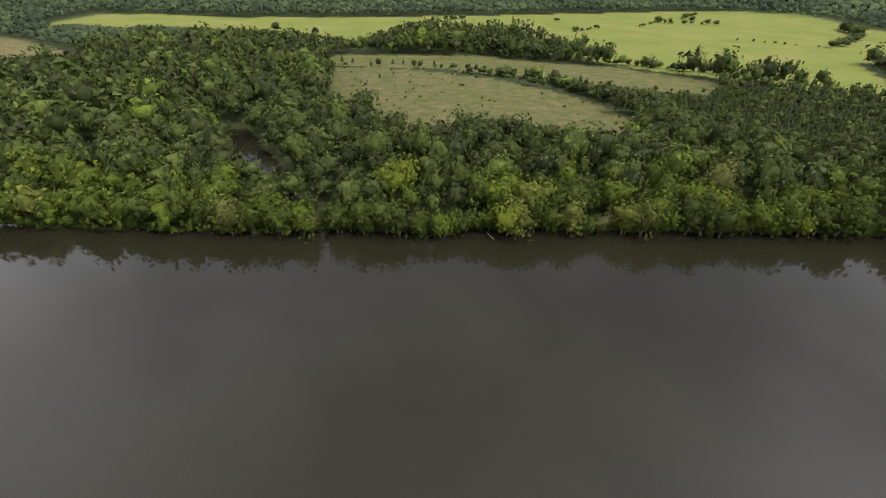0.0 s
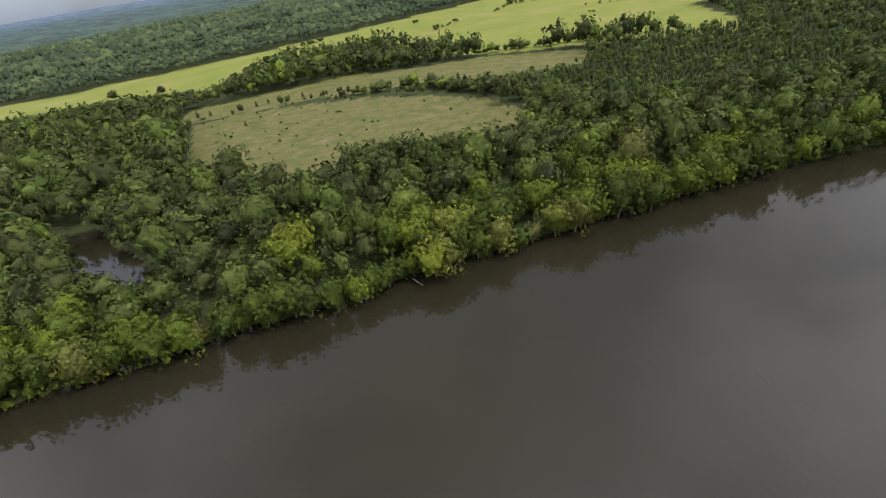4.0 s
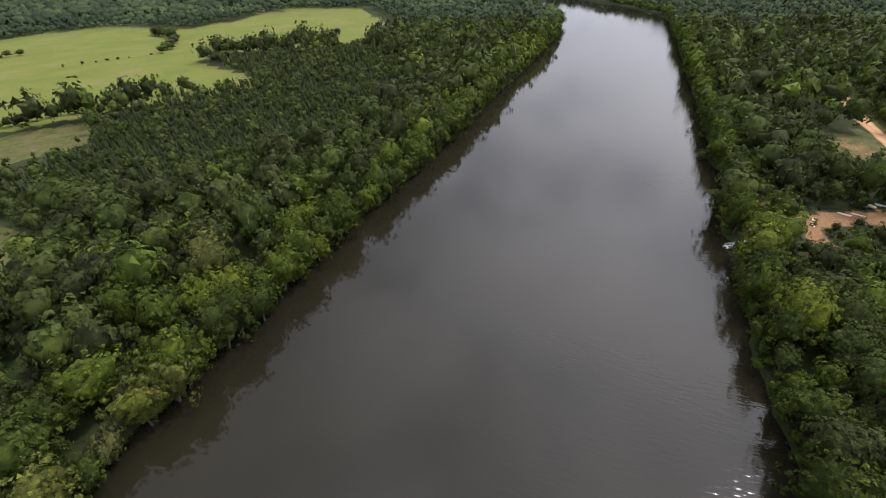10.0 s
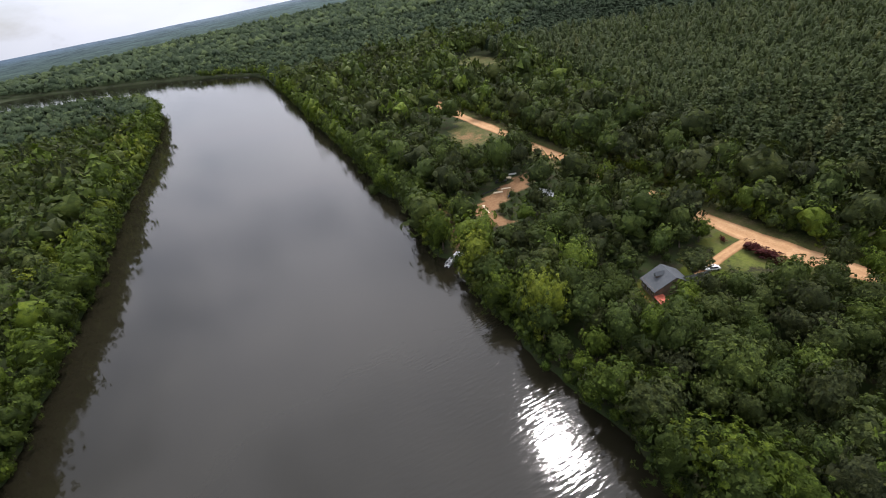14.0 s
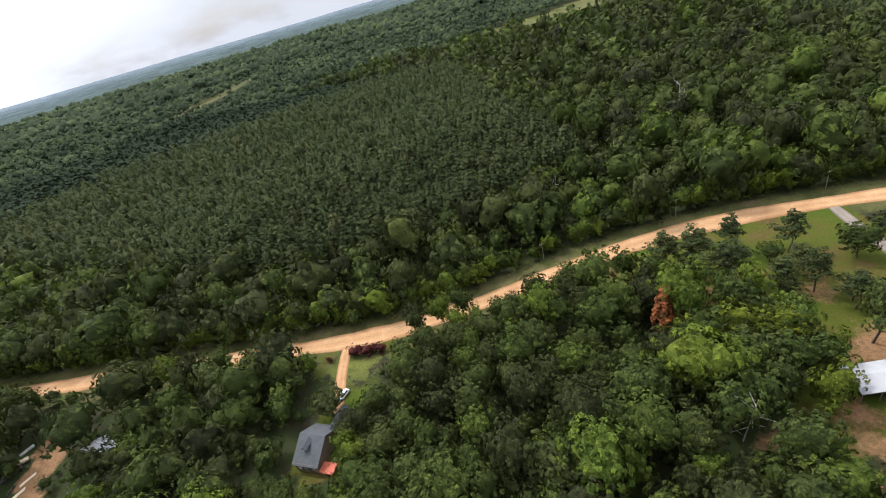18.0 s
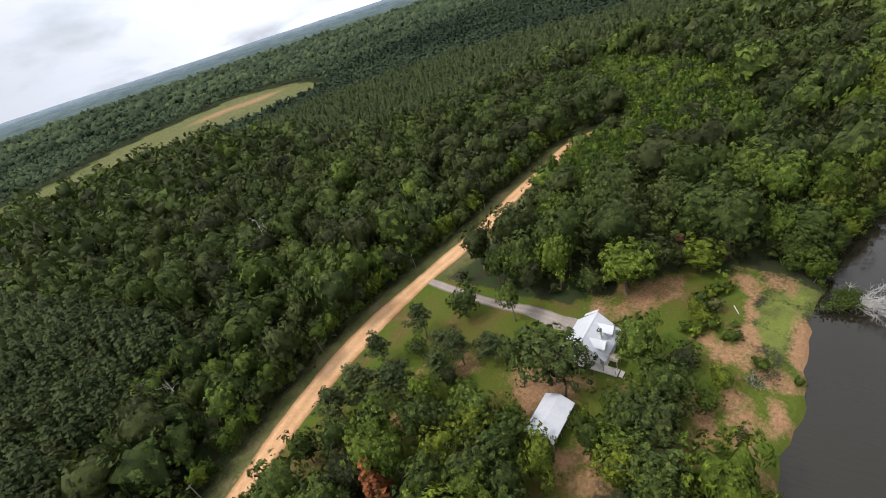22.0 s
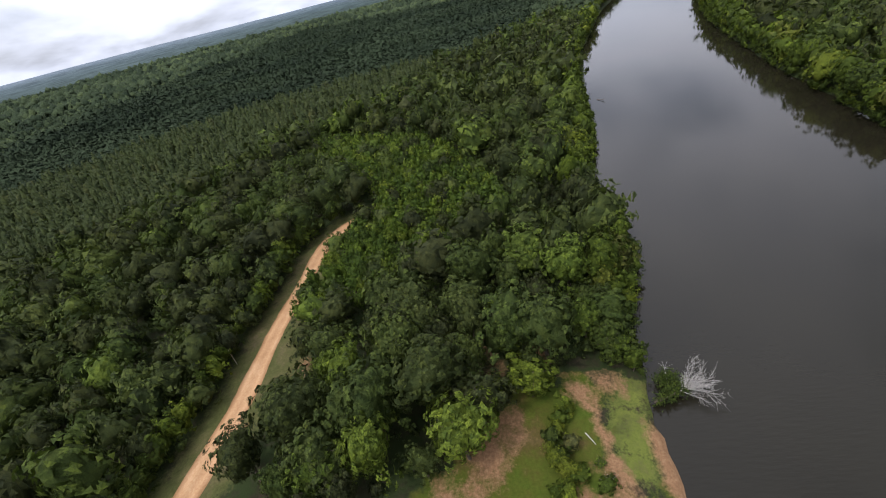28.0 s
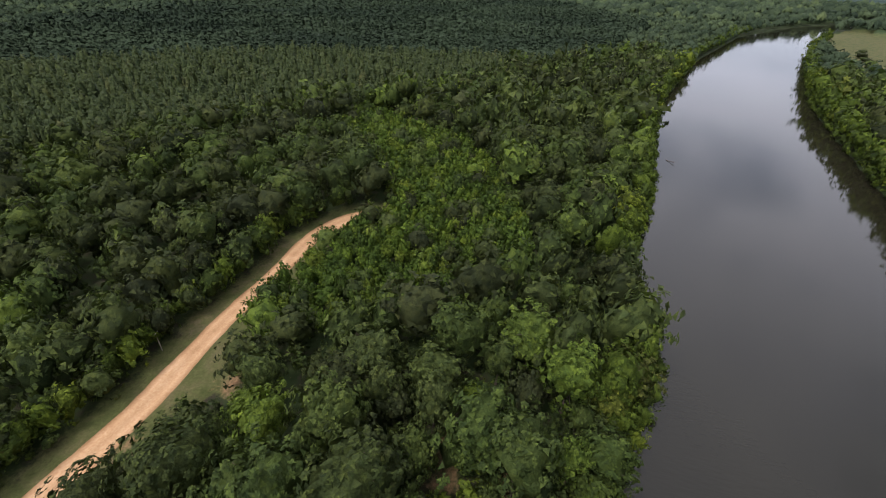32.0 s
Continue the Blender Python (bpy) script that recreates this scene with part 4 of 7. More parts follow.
def mesh_of(name, shape, mat, smooth=False):
    me = fill_mesh(bpy.data.meshes.new(name), *shape)
    me.materials.append(mat)
    if smooth:
        me.polygons.foreach_set("use_smooth", np.ones(len(me.polygons), bool))
    return me


RNG = np.random.default_rng(11)


def scaled(shape, s):
    return shape[0] * s, shape[1]


# near trees: crowns and trunks in metres for a tree of 19 m (broad), 20 m (pine), 10 m (young)
NEAR = {
    "bank": [(mesh_of("crown", scaled(broad_crown(RNG, 11, 2200, 0.0205, 0.88, 0.0, 1), (16, 16, 19)), LEAF_BANK, True), mesh_of("trunk", trunk_shape(RNG, 14, 0.32, 5), BARK, True)) for _ in range(8)],
    "wood": [(mesh_of("crown", scaled(broad_crown(RNG, 10, 2100, 0.0205, 0.88, 0.16, 1), (16, 16, 20)), LEAF_WOOD, True), mesh_of("trunk", trunk_shape(RNG, 15, 0.34, 6), BARK, True)) for _ in range(8)],
    "oak": [(mesh_of("crown", scaled(broad_crown(RNG, 9, 1900, 0.022, 1.0, 0.13, 1, 0.6), (16, 16, 20)), LEAF_WOOD, True), mesh_of("trunk", trunk_shape(RNG, 16, 0.30, 9, 0.3, 0.28), BARK, True)) for _ in range(6)],
    "gum": [(mesh_of("crown", scaled(broad_crown(RNG, 8, 1900, 0.023, 1.0, 0.08, 1, 0.62), (16, 16, 19)), LEAF_BANK, True), mesh_of("trunk", trunk_shape(RNG, 15, 0.28, 8, 0.3, 0.25), BARK, True)) for _ in range(5)],
    "hedge": [(mesh_of("crown", scaled(broad_crown(RNG, 9, 460, 0.040, 0.88, 0.02, 1, 0.86, 12), (16, 16, 20)), LEAF_WOOD, True), mesh_of("trunk", trunk_shape(RNG, 14, 0.30, 4), BARK, True)) for _ in range(4)],
    "young": [(mesh_of("crown", scaled(broad_crown(RNG, 9, 640, 0.040, 0.85, 0.03, 1, 0.66, 16), (6.6, 6.6, 10)), LEAF_YOUNG, True), mesh_of("trunk", trunk_shape(RNG, 7.5, 0.12, 3), BARK, True)) for _ in range(5)],
    "pine": [(mesh_of("crown", scaled(loblolly_crown(RNG, 22, 34, 0.0155, 0.36, 0.19), (22, 22, 20)), NEEDLE), mesh_of("trunk", trunk_shape(RNG, 19, 0.20, 9, 0.3, 0.13), BARK, True)) for _ in range(5)],
    "stilt": [(mesh_of("crown", scaled(broad_crown(RNG, 9, 1500, 0.022, 1.0, 0.42, 1, 0.4), (13, 13, 20)), LEAF_WOOD, True), mesh_of("trunk", trunk_shape(RNG, 17, 0.27, 8, 0.5, 0.2), BARK, True)) for _ in range(3)],
    "shrub": [(mesh_of("crown", scaled(broad_crown(RNG, 8, 420, 0.055, 1.0, 0.0, 1), (5, 5, 4)), LEAF_BANK, True), None) for _ in range(4)],
}
NAMES = {
    "bank": ("riverbank_tree", "leafy bright green broadleaf tree leaning over the river bank", "tree", "trees along the river banks"),
    "wood": ("broadleaf_tree", "large dense dark green broadleaf tree in the woods", "tree", "broadleaf trees of the woods"),
    "oak": ("oak_tree", "spreading dark green oak with an open crown", "tree", "oaks"),
    "gum": ("gum_tree", "leafy light green tree with an uneven crown", "tree", "gum trees"),
    "hedge": ("hedge_tree", "rounded green tree in a pasture hedge", "tree", "hedge trees"),
    "young": ("young_tree", "slim young bright green broadleaf tree in a dense stand", "tree", "young trees"),
    "pine": ("pine_tree", "tall slender pine with a tufted dark olive crown", "pine", "pines"),
    "stilt": ("oak_tree", "tall oak with a high crown on a bare trunk", "tree", "oaks"),
    "shrub": ("shrub", "low leafy green shrub at the edge of the woods", "shrub", "shrubs"),
}


def plant(kind, x, y, size=1.0, wide=1.0, pick=0, turn=0.0, z=None, label="", lean=0.0, group=""):
    """One tree as a thing of its own: trunk and crown under an empty at its foot."""
    name, text, category, flock = NAMES[kind]
    foot = new(name)
    foot.empty_display_size = 0.5
    z = float(height(x, y)) if z is None else z
    foot.matrix_basis = pose(x, y, z, lean, 0, math.degrees(turn)) @ Matrix.Diagonal((size * wide, size * wide, size, 1))
    crown, trunk = NEAR[kind][pick % len(NEAR[kind])]
    for part_name, me in (("crown", crown), ("trunk", trunk)):
        if me:
            ob = new(part_name, me)
            ob.parent = foot
    return tagged(foot, label or text, category, group or flock)


# forest further off: the same shapes with fewer, larger sprays, many to a mesh
def mid_shapes(kind, level):
    rng = np.random.default_rng(50 + level)
    n = 6
    if kind in ("bank", "wood"):
        base = 0.0 if kind == "bank" else 0.12
        spec = {1: (10, 370, 0.0365, 1), 2: (8, 84, 0.064, 0), 3: (6, 8, 0.09, 0), 4: (6, 0, 0.1, 0)}[level]
        return [scaled(broad_crown(rng, *spec[:3], 0.88, base, spec[3], {1: 0.70, 2: 0.74, 3: 0.84, 4: 1.0}[level], {1: 12, 2: 6, 3: 1, 4: 1}[level]), (16, 16, 19.5)) for _ in range(n)]
    if kind in ("young", "under"):
        spec = {1: (8, 150 if kind == "young" else 105, 0.068 if kind == "young" else 0.078, 0), 2: (4, 34, 0.12, 0), 3: (3, 0, 0.28, 0)}[level]
        return [scaled(broad_crown(rng, *spec[:3], 0.85, 0.02, spec[3], 0.68, 8), (6.6, 6.6, 10) if kind == "young" else (8.5, 8.5, 9)) for _ in range(n)]
    spec = {1: (12, 190, 0.030, 1, 0.135, 0.072), 2: (9, 46, 0.034, 0, 0.155, 0.11), 3: (4, 8, 0.08, 0, 0.155, 0.125)}[level]
    return [scaled(pine_crown(rng, *spec[:3], 0.2, *spec[3:]), (22, 22, 20)) for _ in range(n)]


def forest(name, kind, level, spots, mat, label):
    """Joined trees at spots: rows of x, y, size, tone."""
    if not len(spots):
        return None
    rng = np.random.default_rng(len(spots))
    shapes = mid_shapes(kind, level)
    which = rng.integers(0, len(shapes), len(spots))
    turn = rng.uniform(0, 6.283, len(spots))
    wide = rng.uniform(0.95, 1.34, len(spots)) * (1.12 if level > 2 else 1.05 if level == 2 else 1.0)
    z = np.maximum(height(spots[:, 0], spots[:, 1]), -0.3)
    V, F, T, at = [], [], [], 0
    for k, (v, f) in enumerate(shapes):
        i = np.where(which == k)[0]
        if not len(i):
            continue
        c, s = np.cos(turn[i])[:, None], np.sin(turn[i])[:, None]
        sz, w = spots[i, 2][:, None] * (0.82 if level > 2 else 1.0), (spots[i, 2] * wide[i])[:, None]
        vx = (v[None, :, 0] * c - v[None, :, 1] * s) * w + spots[i, 0][:, None]
        vy = (v[None, :, 0] * s + v[None, :, 1] * c) * w + spots[i, 1][:, None]
        vz = v[None, :, 2] * sz + z[i][:, None]
        V.append(np.stack([vx, vy, vz], -1).reshape(-1, 3))
        F.append((f[None] + (np.arange(len(i)) * len(v))[:, None, None]).reshape(-1, 3) + at)
        T.append(np.repeat(spots[i, 3], len(v)))
        at += len(i) * len(v)
    me = fill_mesh(bpy.data.meshes.new(name), np.concatenate(V), np.concatenate(F))
    a = me.attributes.new("tone", "FLOAT", "POINT")
    a.data.foreach_set("value", np.concatenate(T).astype(np.float32))
    me.materials.append(mat)
    me.polygons.foreach_set("use_smooth", np.ones(len(me.polygons), bool))
    return tagged(new(name, me), label, "woods", kind="stuff")


def scatter(rng, x0, x1, y0, y1, step):
    nx, ny = int((x1 - x0) / step) + 1, int((y1 - y0) / step) + 1
    gx, gy = np.meshgrid(x0 + np.arange(nx) * step, y0 + np.arange(ny) * step, indexing="ij")
    gx = gx + (np.arange(ny) % 2)[None] * step * 0.5
    p = np.stack([gx.ravel(), gy.ravel()], 1)
    return p + rng.uniform(-0.36, 0.36, p.shape) * step


def wooded(p):
    """Where trees may stand."""
    x, y = p[:, 0], p[:, 1]
    free = inland(x, y) > 0.8
    for poly in (PASTURE, STRIP, CLEARING, CLEARCUT, FAR_FIELD, FAR_STRIP, WEST_FIELD, POND, YARD, HOUSE_LOT, DIRT_LOT, EAST_GLADE, EAST_LANE, FAR_GLADE, GRASS_GAP, DOCK_GAP, PARKING, SHED_GAP):
        free &= ~inside(poly, x, y)
    for cx, cy, r in LONE:
        free &= np.hypot(x - cx, y - cy) > r
    road = line_distance(ROAD_LINE, x, y)
    side = np.interp(x, [p_[0] for p_ in ROAD_LINE[::-1]], [p_[1] for p_ in ROAD_LINE[::-1]])
    free &= road > np.where((y < side) & (x < 94), 9.6, np.where(y < side, 6.6, np.where((x < -38) & (x > -80), 6.2, 7.2)))
    free &= line_distance(DRIVE_HOUSE, x, y) > 5.5
    free &= line_distance(DRIVE_COTTAGE, x, y) > 5.0
    return free


def head_room(x, y):
    """How tall a tree may be: woods step down to shrubs at the sunny north edge of roads and yards."""
    best = np.full(np.shape(x), 99.0)
    side = np.interp(x, [p_[0] for p_ in ROAD_LINE[::-1]], [p_[1] for p_ in ROAD_LINE[::-1]])
    north = (y > side) & (np.abs(x - 75) < 260)
    d = line_distance(ROAD_LINE, x, y) - 4.4
    open_sky = 100.0 / np.hypot(np.asarray(x) - 60, np.asarray(y) - 25)
    shade = np.interp(x, [-188, -100, -96, -84, -80, -42, -36, 41, 48, 54, 98, 104, 118, 122, 150, 156, 262, 268, 330, 365], [1.0, 1.0, 1.5, 1.0, 1.3, 1.3, 1.0, 1.0, 1.0, 2.0, 2.0, 3, 3, 1.0, 1.0, 4, 4, 1.0, 1.0, 6])
    best = np.where(north, np.minimum(best, np.maximum(d - 1.5, 0) * np.where(x > 41, open_sky, 1.0) * shade), best)
    for poly in (HOUSE_LOT, DIRT_LOT, EAST_GLADE):
        loop = list(poly) + [poly[0]]
        d = line_distance(loop, x, y)
        best = np.where((d < 9) & (y > np.mean([q[1] for q in poly])), np.minimum(best, d * (0.75 if poly is EAST_GLADE else 1.3) + 2), best)
    return best


OPEN_VIEWS = [((5, -42), 100.0, [[(-488, 10), (-476, 10), (-476, 24), (-488, 24)]]), ((6, 12), 98.5, [STRIP]), ((24, 28), 99.5, [[(100, 412), (160, 378), (225, 358), (262, 405), (180, 468), (110, 490)]]), ((81, 0), 99.8, [EAST_LANE, FAR_GLADE]), ((50, 36.5), 99.5, [[(197, -29), (207, -29), (207, -17), (197, -17)]]), ((79, 21.5), 99.5, [DIRT_LOT, [(197, -29), (207, -29), (207, -17), (197, -17)], [(250, -41), (250, -37), (235, -34), (219, -27), (206, -26), (206, -31), (219, -32), (235, -39)], [(136, -70), (144, -70), (144, -58), (136, -58)]]), ((-5, -42), 101.0, [[(-88, -122), (-85, -113), (-80, -108.5), (-78, -110.5), (-74, -120)]]), ((82, 14), 99.5, [[(141, -104), (124, -103), (122.5, -94), (126, -84), (131, -77), (140, -79)]]), ((81, -1), 99.8, [[(141, -104), (124, -103), (122.5, -94), (126, -84), (131, -77), (140, -79)]]), ((58, 36), 100.0, [[(1065, 643), (1146, 626), (1000, 520), (885, 433), (796, 392), (793, 416), (753, 415), (655, 375), (620, 375), (597, 387), (700, 450)], [(827, 248), (845, 215), (787, 220), (756, 229)]]), ((0.5, 1), 100.0, [[(-118, 225), (-100, 208), (-90, 189), (-100, 182.5), (-122.5, 203.8)]]), ((60, 28), 100.0, [[(245, -86), (240, -86), (235, -66), (230, -55), (235, -53), (239, -62), (243, -75)], [(345, -109), (306, -108), (303, -98), (306, -84), (320, -86)], [(138, -67), (144, -67), (144, -62), (138, -62)]]), ((10, 12), 100.0, [[(-43, 430), (30, 400), (72, 365), (108, 318), (115, 285), (112, 250), (76, 262), (28, 285), (-40, 290), (-75, 310)]]), ((-8, -25), 100.0, [[(-150, 255), (-138, 255), (-112, 226), (-120, 222)], CLEARCUT, [(-650, 750), (-675, 918), (-357, 875), (-176, 890), (-31, 918), (-121, 631), (-313, 718), (-490, 742)]])]


def thinned(x, y, size):
    """Lower the trees that stand right in front of a clearing, as scrubby clearing edges are."""
    out = size.copy()
    for (ex, ey), ez, polys in OPEN_VIEWS:
        for poly in polys:
            q = np.array(poly)
            near = np.hypot(x - q[:, 0].mean(), y - q[:, 1].mean()) < np.hypot(*(q - q.mean(0)).T).max() + 70
            for share in (0.85, 0.7, 0.55, 0.42, 0.3, 0.2):
                h = out * 17.0
                blocked = np.zeros(len(x), bool)
                for u in (0.35, 0.7, 1.0):
                    k = 1 + u * h / (ez - h)
                    qx, qy = ex + (x - ex) * k, ey + (y - ey) * k
                    far = np.hypot(x - ex, y - ey)
                    sx, sy = -(y - ey) / far * 2.0 * out, (x - ex) / far * 2.0 * out
                    for side in (-1, 0, 1):
                        blocked |= near & inside(poly, qx + side * sx, qy + side * sy)
                out = np.where(blocked, np.maximum(size * share, 0.16), out)
    return out


BELT = [(14, -30), (200, -30), (200, -104), (118, -103), (100, -106), (66, -117), (46, -100), (33, -77), (28, -50), (12, -40)]
FLIGHT_XY = [(-8, -25), (12, 22), (62, 35), (82, 10), (56, -25), (25, -42), (-12, -42)]


def grow():
    rng = np.random.default_rng(5)
    groups = {}

    def add(kind, level, rows):
        groups.setdefault((kind, level), []).append(rows)

    near = []
    for lo, hi, step in ((0, 290, 11.0), (290, 640, 12.4), (640, 1250, 11.6), (1250, 2300, 17.5)):
        p = scatter(rng, -hi - 60, hi + 60, -hi - 40, hi + 40, step)
        d = line_distance(FLIGHT_XY, p[:, 0], p[:, 1])
        p = p[(d >= lo) & (d < hi)]
        p = p[wooded(p)]
        p = p[(inland(*p.T) > 6.0) | (p[:, 1] > 60) | (p[:, 0] > -60)]
        if lo == 0:
            p = p[~inside(BELT, *p.T)]
            close = scatter(rng, 10, 200, -110, -20, 7.4)
            close = close[inside(BELT, *close.T)]
            p = np.concatenate([p, close[wooded(close)]])
        x, y = p.T
        d = line_distance(FLIGHT_XY, x, y)
        pine = inside(PINE_EAST, x, y) | inside(PINE_WEST, x, y) | inside(PINE_NORTH, x, y)
        young = inside(SAPLINGS, x, y)
        wet = inland(x, y)
        bank = (wet < 11) | ((y > 110) & (wet < 30) & (rng.random(len(x)) < 0.4))
        keep = ~pine & ~young
        x, y, d, bank = x[keep], y[keep], d[keep], bank[keep]
        size = rng.normal(0.98, 0.25, len(x)).clip(0.5, 1.5)
        size = np.where(inside(BELT, x, y), size * 0.74, size)
        grow_up = np.where(bank, 0.95, 1.0) * np.where(step > 15, 1.1, 1.0)
        size = size * grow_up
        room = head_room(x, y) / 19.0
        ok = room > 0.22
        x, y, d, bank, size, room = x[ok], y[ok], d[ok], bank[ok], size[ok], room[ok]
        size = thinned(x, y, np.minimum(size, room))
        patch = 0.5 + 0.5 * np.sin(x * 0.017 + 2 * np.sin(y * 0.010)) * np.sin(y * 0.019 + 1)
        tone = np.clip(rng.beta(1.1, 1.5, len(x)) * 0.85 + patch * 0.15, 0.01, 1)
        rows = np.stack([x, y, size * (step / 9.5 if step > 12 else 1.0) ** (0.55 if step < 15 else 0.36), tone], 1)
        for k in range(len(x)):
            if d[k] < 156:
                near.append((d[k], "bank" if bank[k] else "wood", x[k], y[k], size[k]))
        level = np.where(d < 290, 1, np.where(d < 640, 2, np.where(d < 1250, 3, 4)))
        for lev in (1, 2, 3, 4):
            for b, kind in ((True, "bank"), (False, "wood")):
                s = (level == lev) & (bank == b) & (d >= 156 if lev == 1 else True)
                add(kind, lev, rows[s])
    # understorey filling the gaps near at hand
    p = scatter(rng, -280, 330, -280, 280, 8.6)
    p = p[line_distance(FLIGHT_XY, *p.T) < 215]
    p = p[wooded(p)]
    p = p[~(inside(PINE_EAST, *p.T) | inside(PINE_WEST, *p.T) | inside(PINE_NORTH, *p.T) | inside(SAPLINGS, *p.T))]
    low = np.minimum(rng.normal(0.42, 0.08, len(p)).clip(0.25, 0.6), head_room(p[:, 0], p[:, 1]) / 15.0)
    low = thinned(p[:, 0], p[:, 1], low)
    add("under", 1, np.stack([p[:, 0], p[:, 1], low * 1.6, rng.uniform(0.02, 0.7, len(p))], 1)[low > 0.12])
    # a close row of trees along both shores, hanging over the water
    for shore, sign in ((north_shore, 1), (south_shore, -1)):
        x = np.arange(-1120, 1080, 7.4)
        x = x + rng.uniform(-2.2, 2.2, len(x))
        y = shore(x) + (rng.uniform(-4.0, -1.0, len(x)) + np.where(x > 0, 4.5 * np.clip((x - 120) / 200, 0, 1), 5.5 * np.clip((-x - 60) / 110, 0, 1)) if sign > 0 else -rng.uniform(1.5, 4.0, len(x)) - np.where(x < -60, 3.5, np.where((x > 80) & (x < 200), 1.6, 0.0)))
        p = np.stack([x, y], 1)
        ok = ~inside(YARD, x, y) & ~inside(DOCK_GAP, x, y)
        x, y = x[ok], y[ok]
        d = line_distance(FLIGHT_XY, x, y)
        size = rng.normal(0.95 if sign > 0 else 0.78, 0.15, len(x)).clip(0.4, 1.2)
        if sign < 0:
            size = thinned(x, y, size)
        for k in range(len(x)):
            if d[k] < 156:
                near.append((d[k] - 30, "wood" if sign < 0 and k % 5 < 2 else "bank", x[k], y[k], size[k]))
        rows = np.stack([x, y, size, 0.04 + 0.9 * rng.beta(1.2, 2.2, len(x))], 1)
        add("bank", 1, rows[(d >= 156) & (d < 325)])
        add("bank", 2, rows[d >= 325])
    for shore, sign in ((north_shore, 1), (south_shore, -1)):
        x = np.arange(-700, 700, 4.3)
        x = x + rng.uniform(-1.5, 1.5, len(x))
        y = shore(x) - sign * (rng.uniform(-0.6, 1.6, len(x)) + (0.0 if sign > 0 else -1.6))
        ok = ~inside(YARD, x, y - 3) & ~inside(DOCK_GAP, x, y) & ~inside(YARD, x, y)
        x, y = x[ok], y[ok]
        d = line_distance(FLIGHT_XY, x, y)
        rows = np.stack([x, y, rng.normal(0.34, 0.09, len(x)).clip(0.18, 0.6), 0.04 + 0.8 * rng.beta(1.2, 2.4, len(x))], 1)
        add("bank", 1, rows[d < 300])
        add("bank", 2, rows[d >= 300])
    # bright hardwoods along the south side of the road
    p = np.array(ROAD_LINE[::-1], float)
    x = np.arange(-178, 425, 5.2)
    x = x + rng.uniform(-1.8, 1.8, len(x))
    y = np.interp(x, p[:, 0], p[:, 1]) - np.where(x > 94, rng.uniform(8.2, 10.5, len(x)), rng.uniform(10.5, 13.5, len(x)))
    add("bank", 1, np.stack([x, y, rng.normal(0.56, 0.13, len(x)).clip(0.3, 0.85), rng.uniform(0.02, 0.75, len(x))], 1))
    # the nearest as things of their own
    near.sort()
    count = {"bank": 0, "wood": 0}
    rest = {"bank": [], "wood": []}
    for k, (d, kind, x, y, size) in enumerate(near):
        if count[kind] < (190 if kind == "bank" else 190):
            count[kind] += 1
            plant(kind, x, y, size, rng.uniform(0.98, 1.34), int(rng.integers(0, 8)), rng.uniform(0, 6.28))
        else:
            rest[kind].append((x, y, size, rng.uniform(0.05, 0.9)))
    for kind in rest:
        if rest[kind]:
            add(kind, 1, np.array(rest[kind]))
    # pines in rows, and young stands
    for poly, ang in ((PINE_EAST, 0.35), (PINE_WEST, 0.2), (PINE_NORTH, -0.5)):
        q = np.array(poly)
        c = q.mean(0)
        ext = np.abs(q - c).max() * 1.45
        for lo, hi, step in ((0, 375, 5.0), (375, 700, 6.6), (700, 2000, 11.0)):
            p = scatter(rng, -ext, ext, -ext, ext, step)
            p = p @ np.array([[math.cos(ang), math.sin(ang)], [-math.sin(ang), math.cos(ang)]]) + c
            d = line_distance(FLIGHT_XY, *p.T)
            p = p[(d >= lo) & (d < hi)]
            p = p[inside(poly, *p.T)]
            p = p[wooded(p)]
            d = line_distance(FLIGHT_XY, *p.T)
            size = rng.normal(1.0 if poly is not PINE_NORTH else 0.5, 0.09, len(p)).clip(0.38, 1.25) * (step / 5.4) ** 0.4
            rows = np.stack([p[:, 0], p[:, 1], size, (0.25 + 0.75 * rng.beta(1.5, 2.0, len(p))).clip(0.01, 1)], 1)
            if poly is PINE_NORTH:
                rows[:, 2] = thinned(p[:, 0], p[:, 1], size)
            mixed = rng.random(len(p)) < (np.where(np.sin((p[:, 1] + 0.35 * p[:, 0]) * 0.11) > 0.86, 0.5, 0.2) if poly is PINE_NORTH else 0.035)
            lev = np.where(d < 230, 1, np.where(d < 520, 2, 3))
            for k in (1, 2, 3):
                if poly is PINE_NORTH:
                    add("pine", min(k, 2), (rows * (1, 1, 0.88, 0.35))[(lev == k) & ~mixed])
                    add("wood", min(k, 2), rows[(lev == k) & mixed] * (1, 1, 1.15, 0.8))
                    continue
                add("pine", k, rows[(lev == k) & ~mixed])
                add("wood", k, rows[(lev == k) & mixed] * (1, 1, 0.75, 1))
    p = scatter(rng, -375, -85, -190, -25, 4.2)
    p = p[inside(SAPLINGS, *p.T)]
    p = p[wooded(p)]
    d = line_distance(FLIGHT_XY, *p.T)
    order = np.argsort(d)
    for j, k in enumerate(order):
        x, y = p[k]
        if j % 11 == 5:
            add("wood", 1, np.array([(x, y, rng.uniform(0.5, 0.8), rng.uniform(0.05, 1))]))
        elif j < 160:
            plant("young", x, y, rng.uniform(0.8, 1.3), rng.uniform(0.85, 1.15), int(rng.integers(0, 5)), rng.uniform(0, 6.28))
        else:
            add("young", 1, np.array([(x, y, rng.uniform(0.8, 1.25), rng.uniform(0.05, 1))]))
    mats = {"bank": LEAF_BANK, "wood": LEAF_WOOD, "pine": NEEDLE, "young": LEAF_YOUNG, "under": LEAF_WOOD}
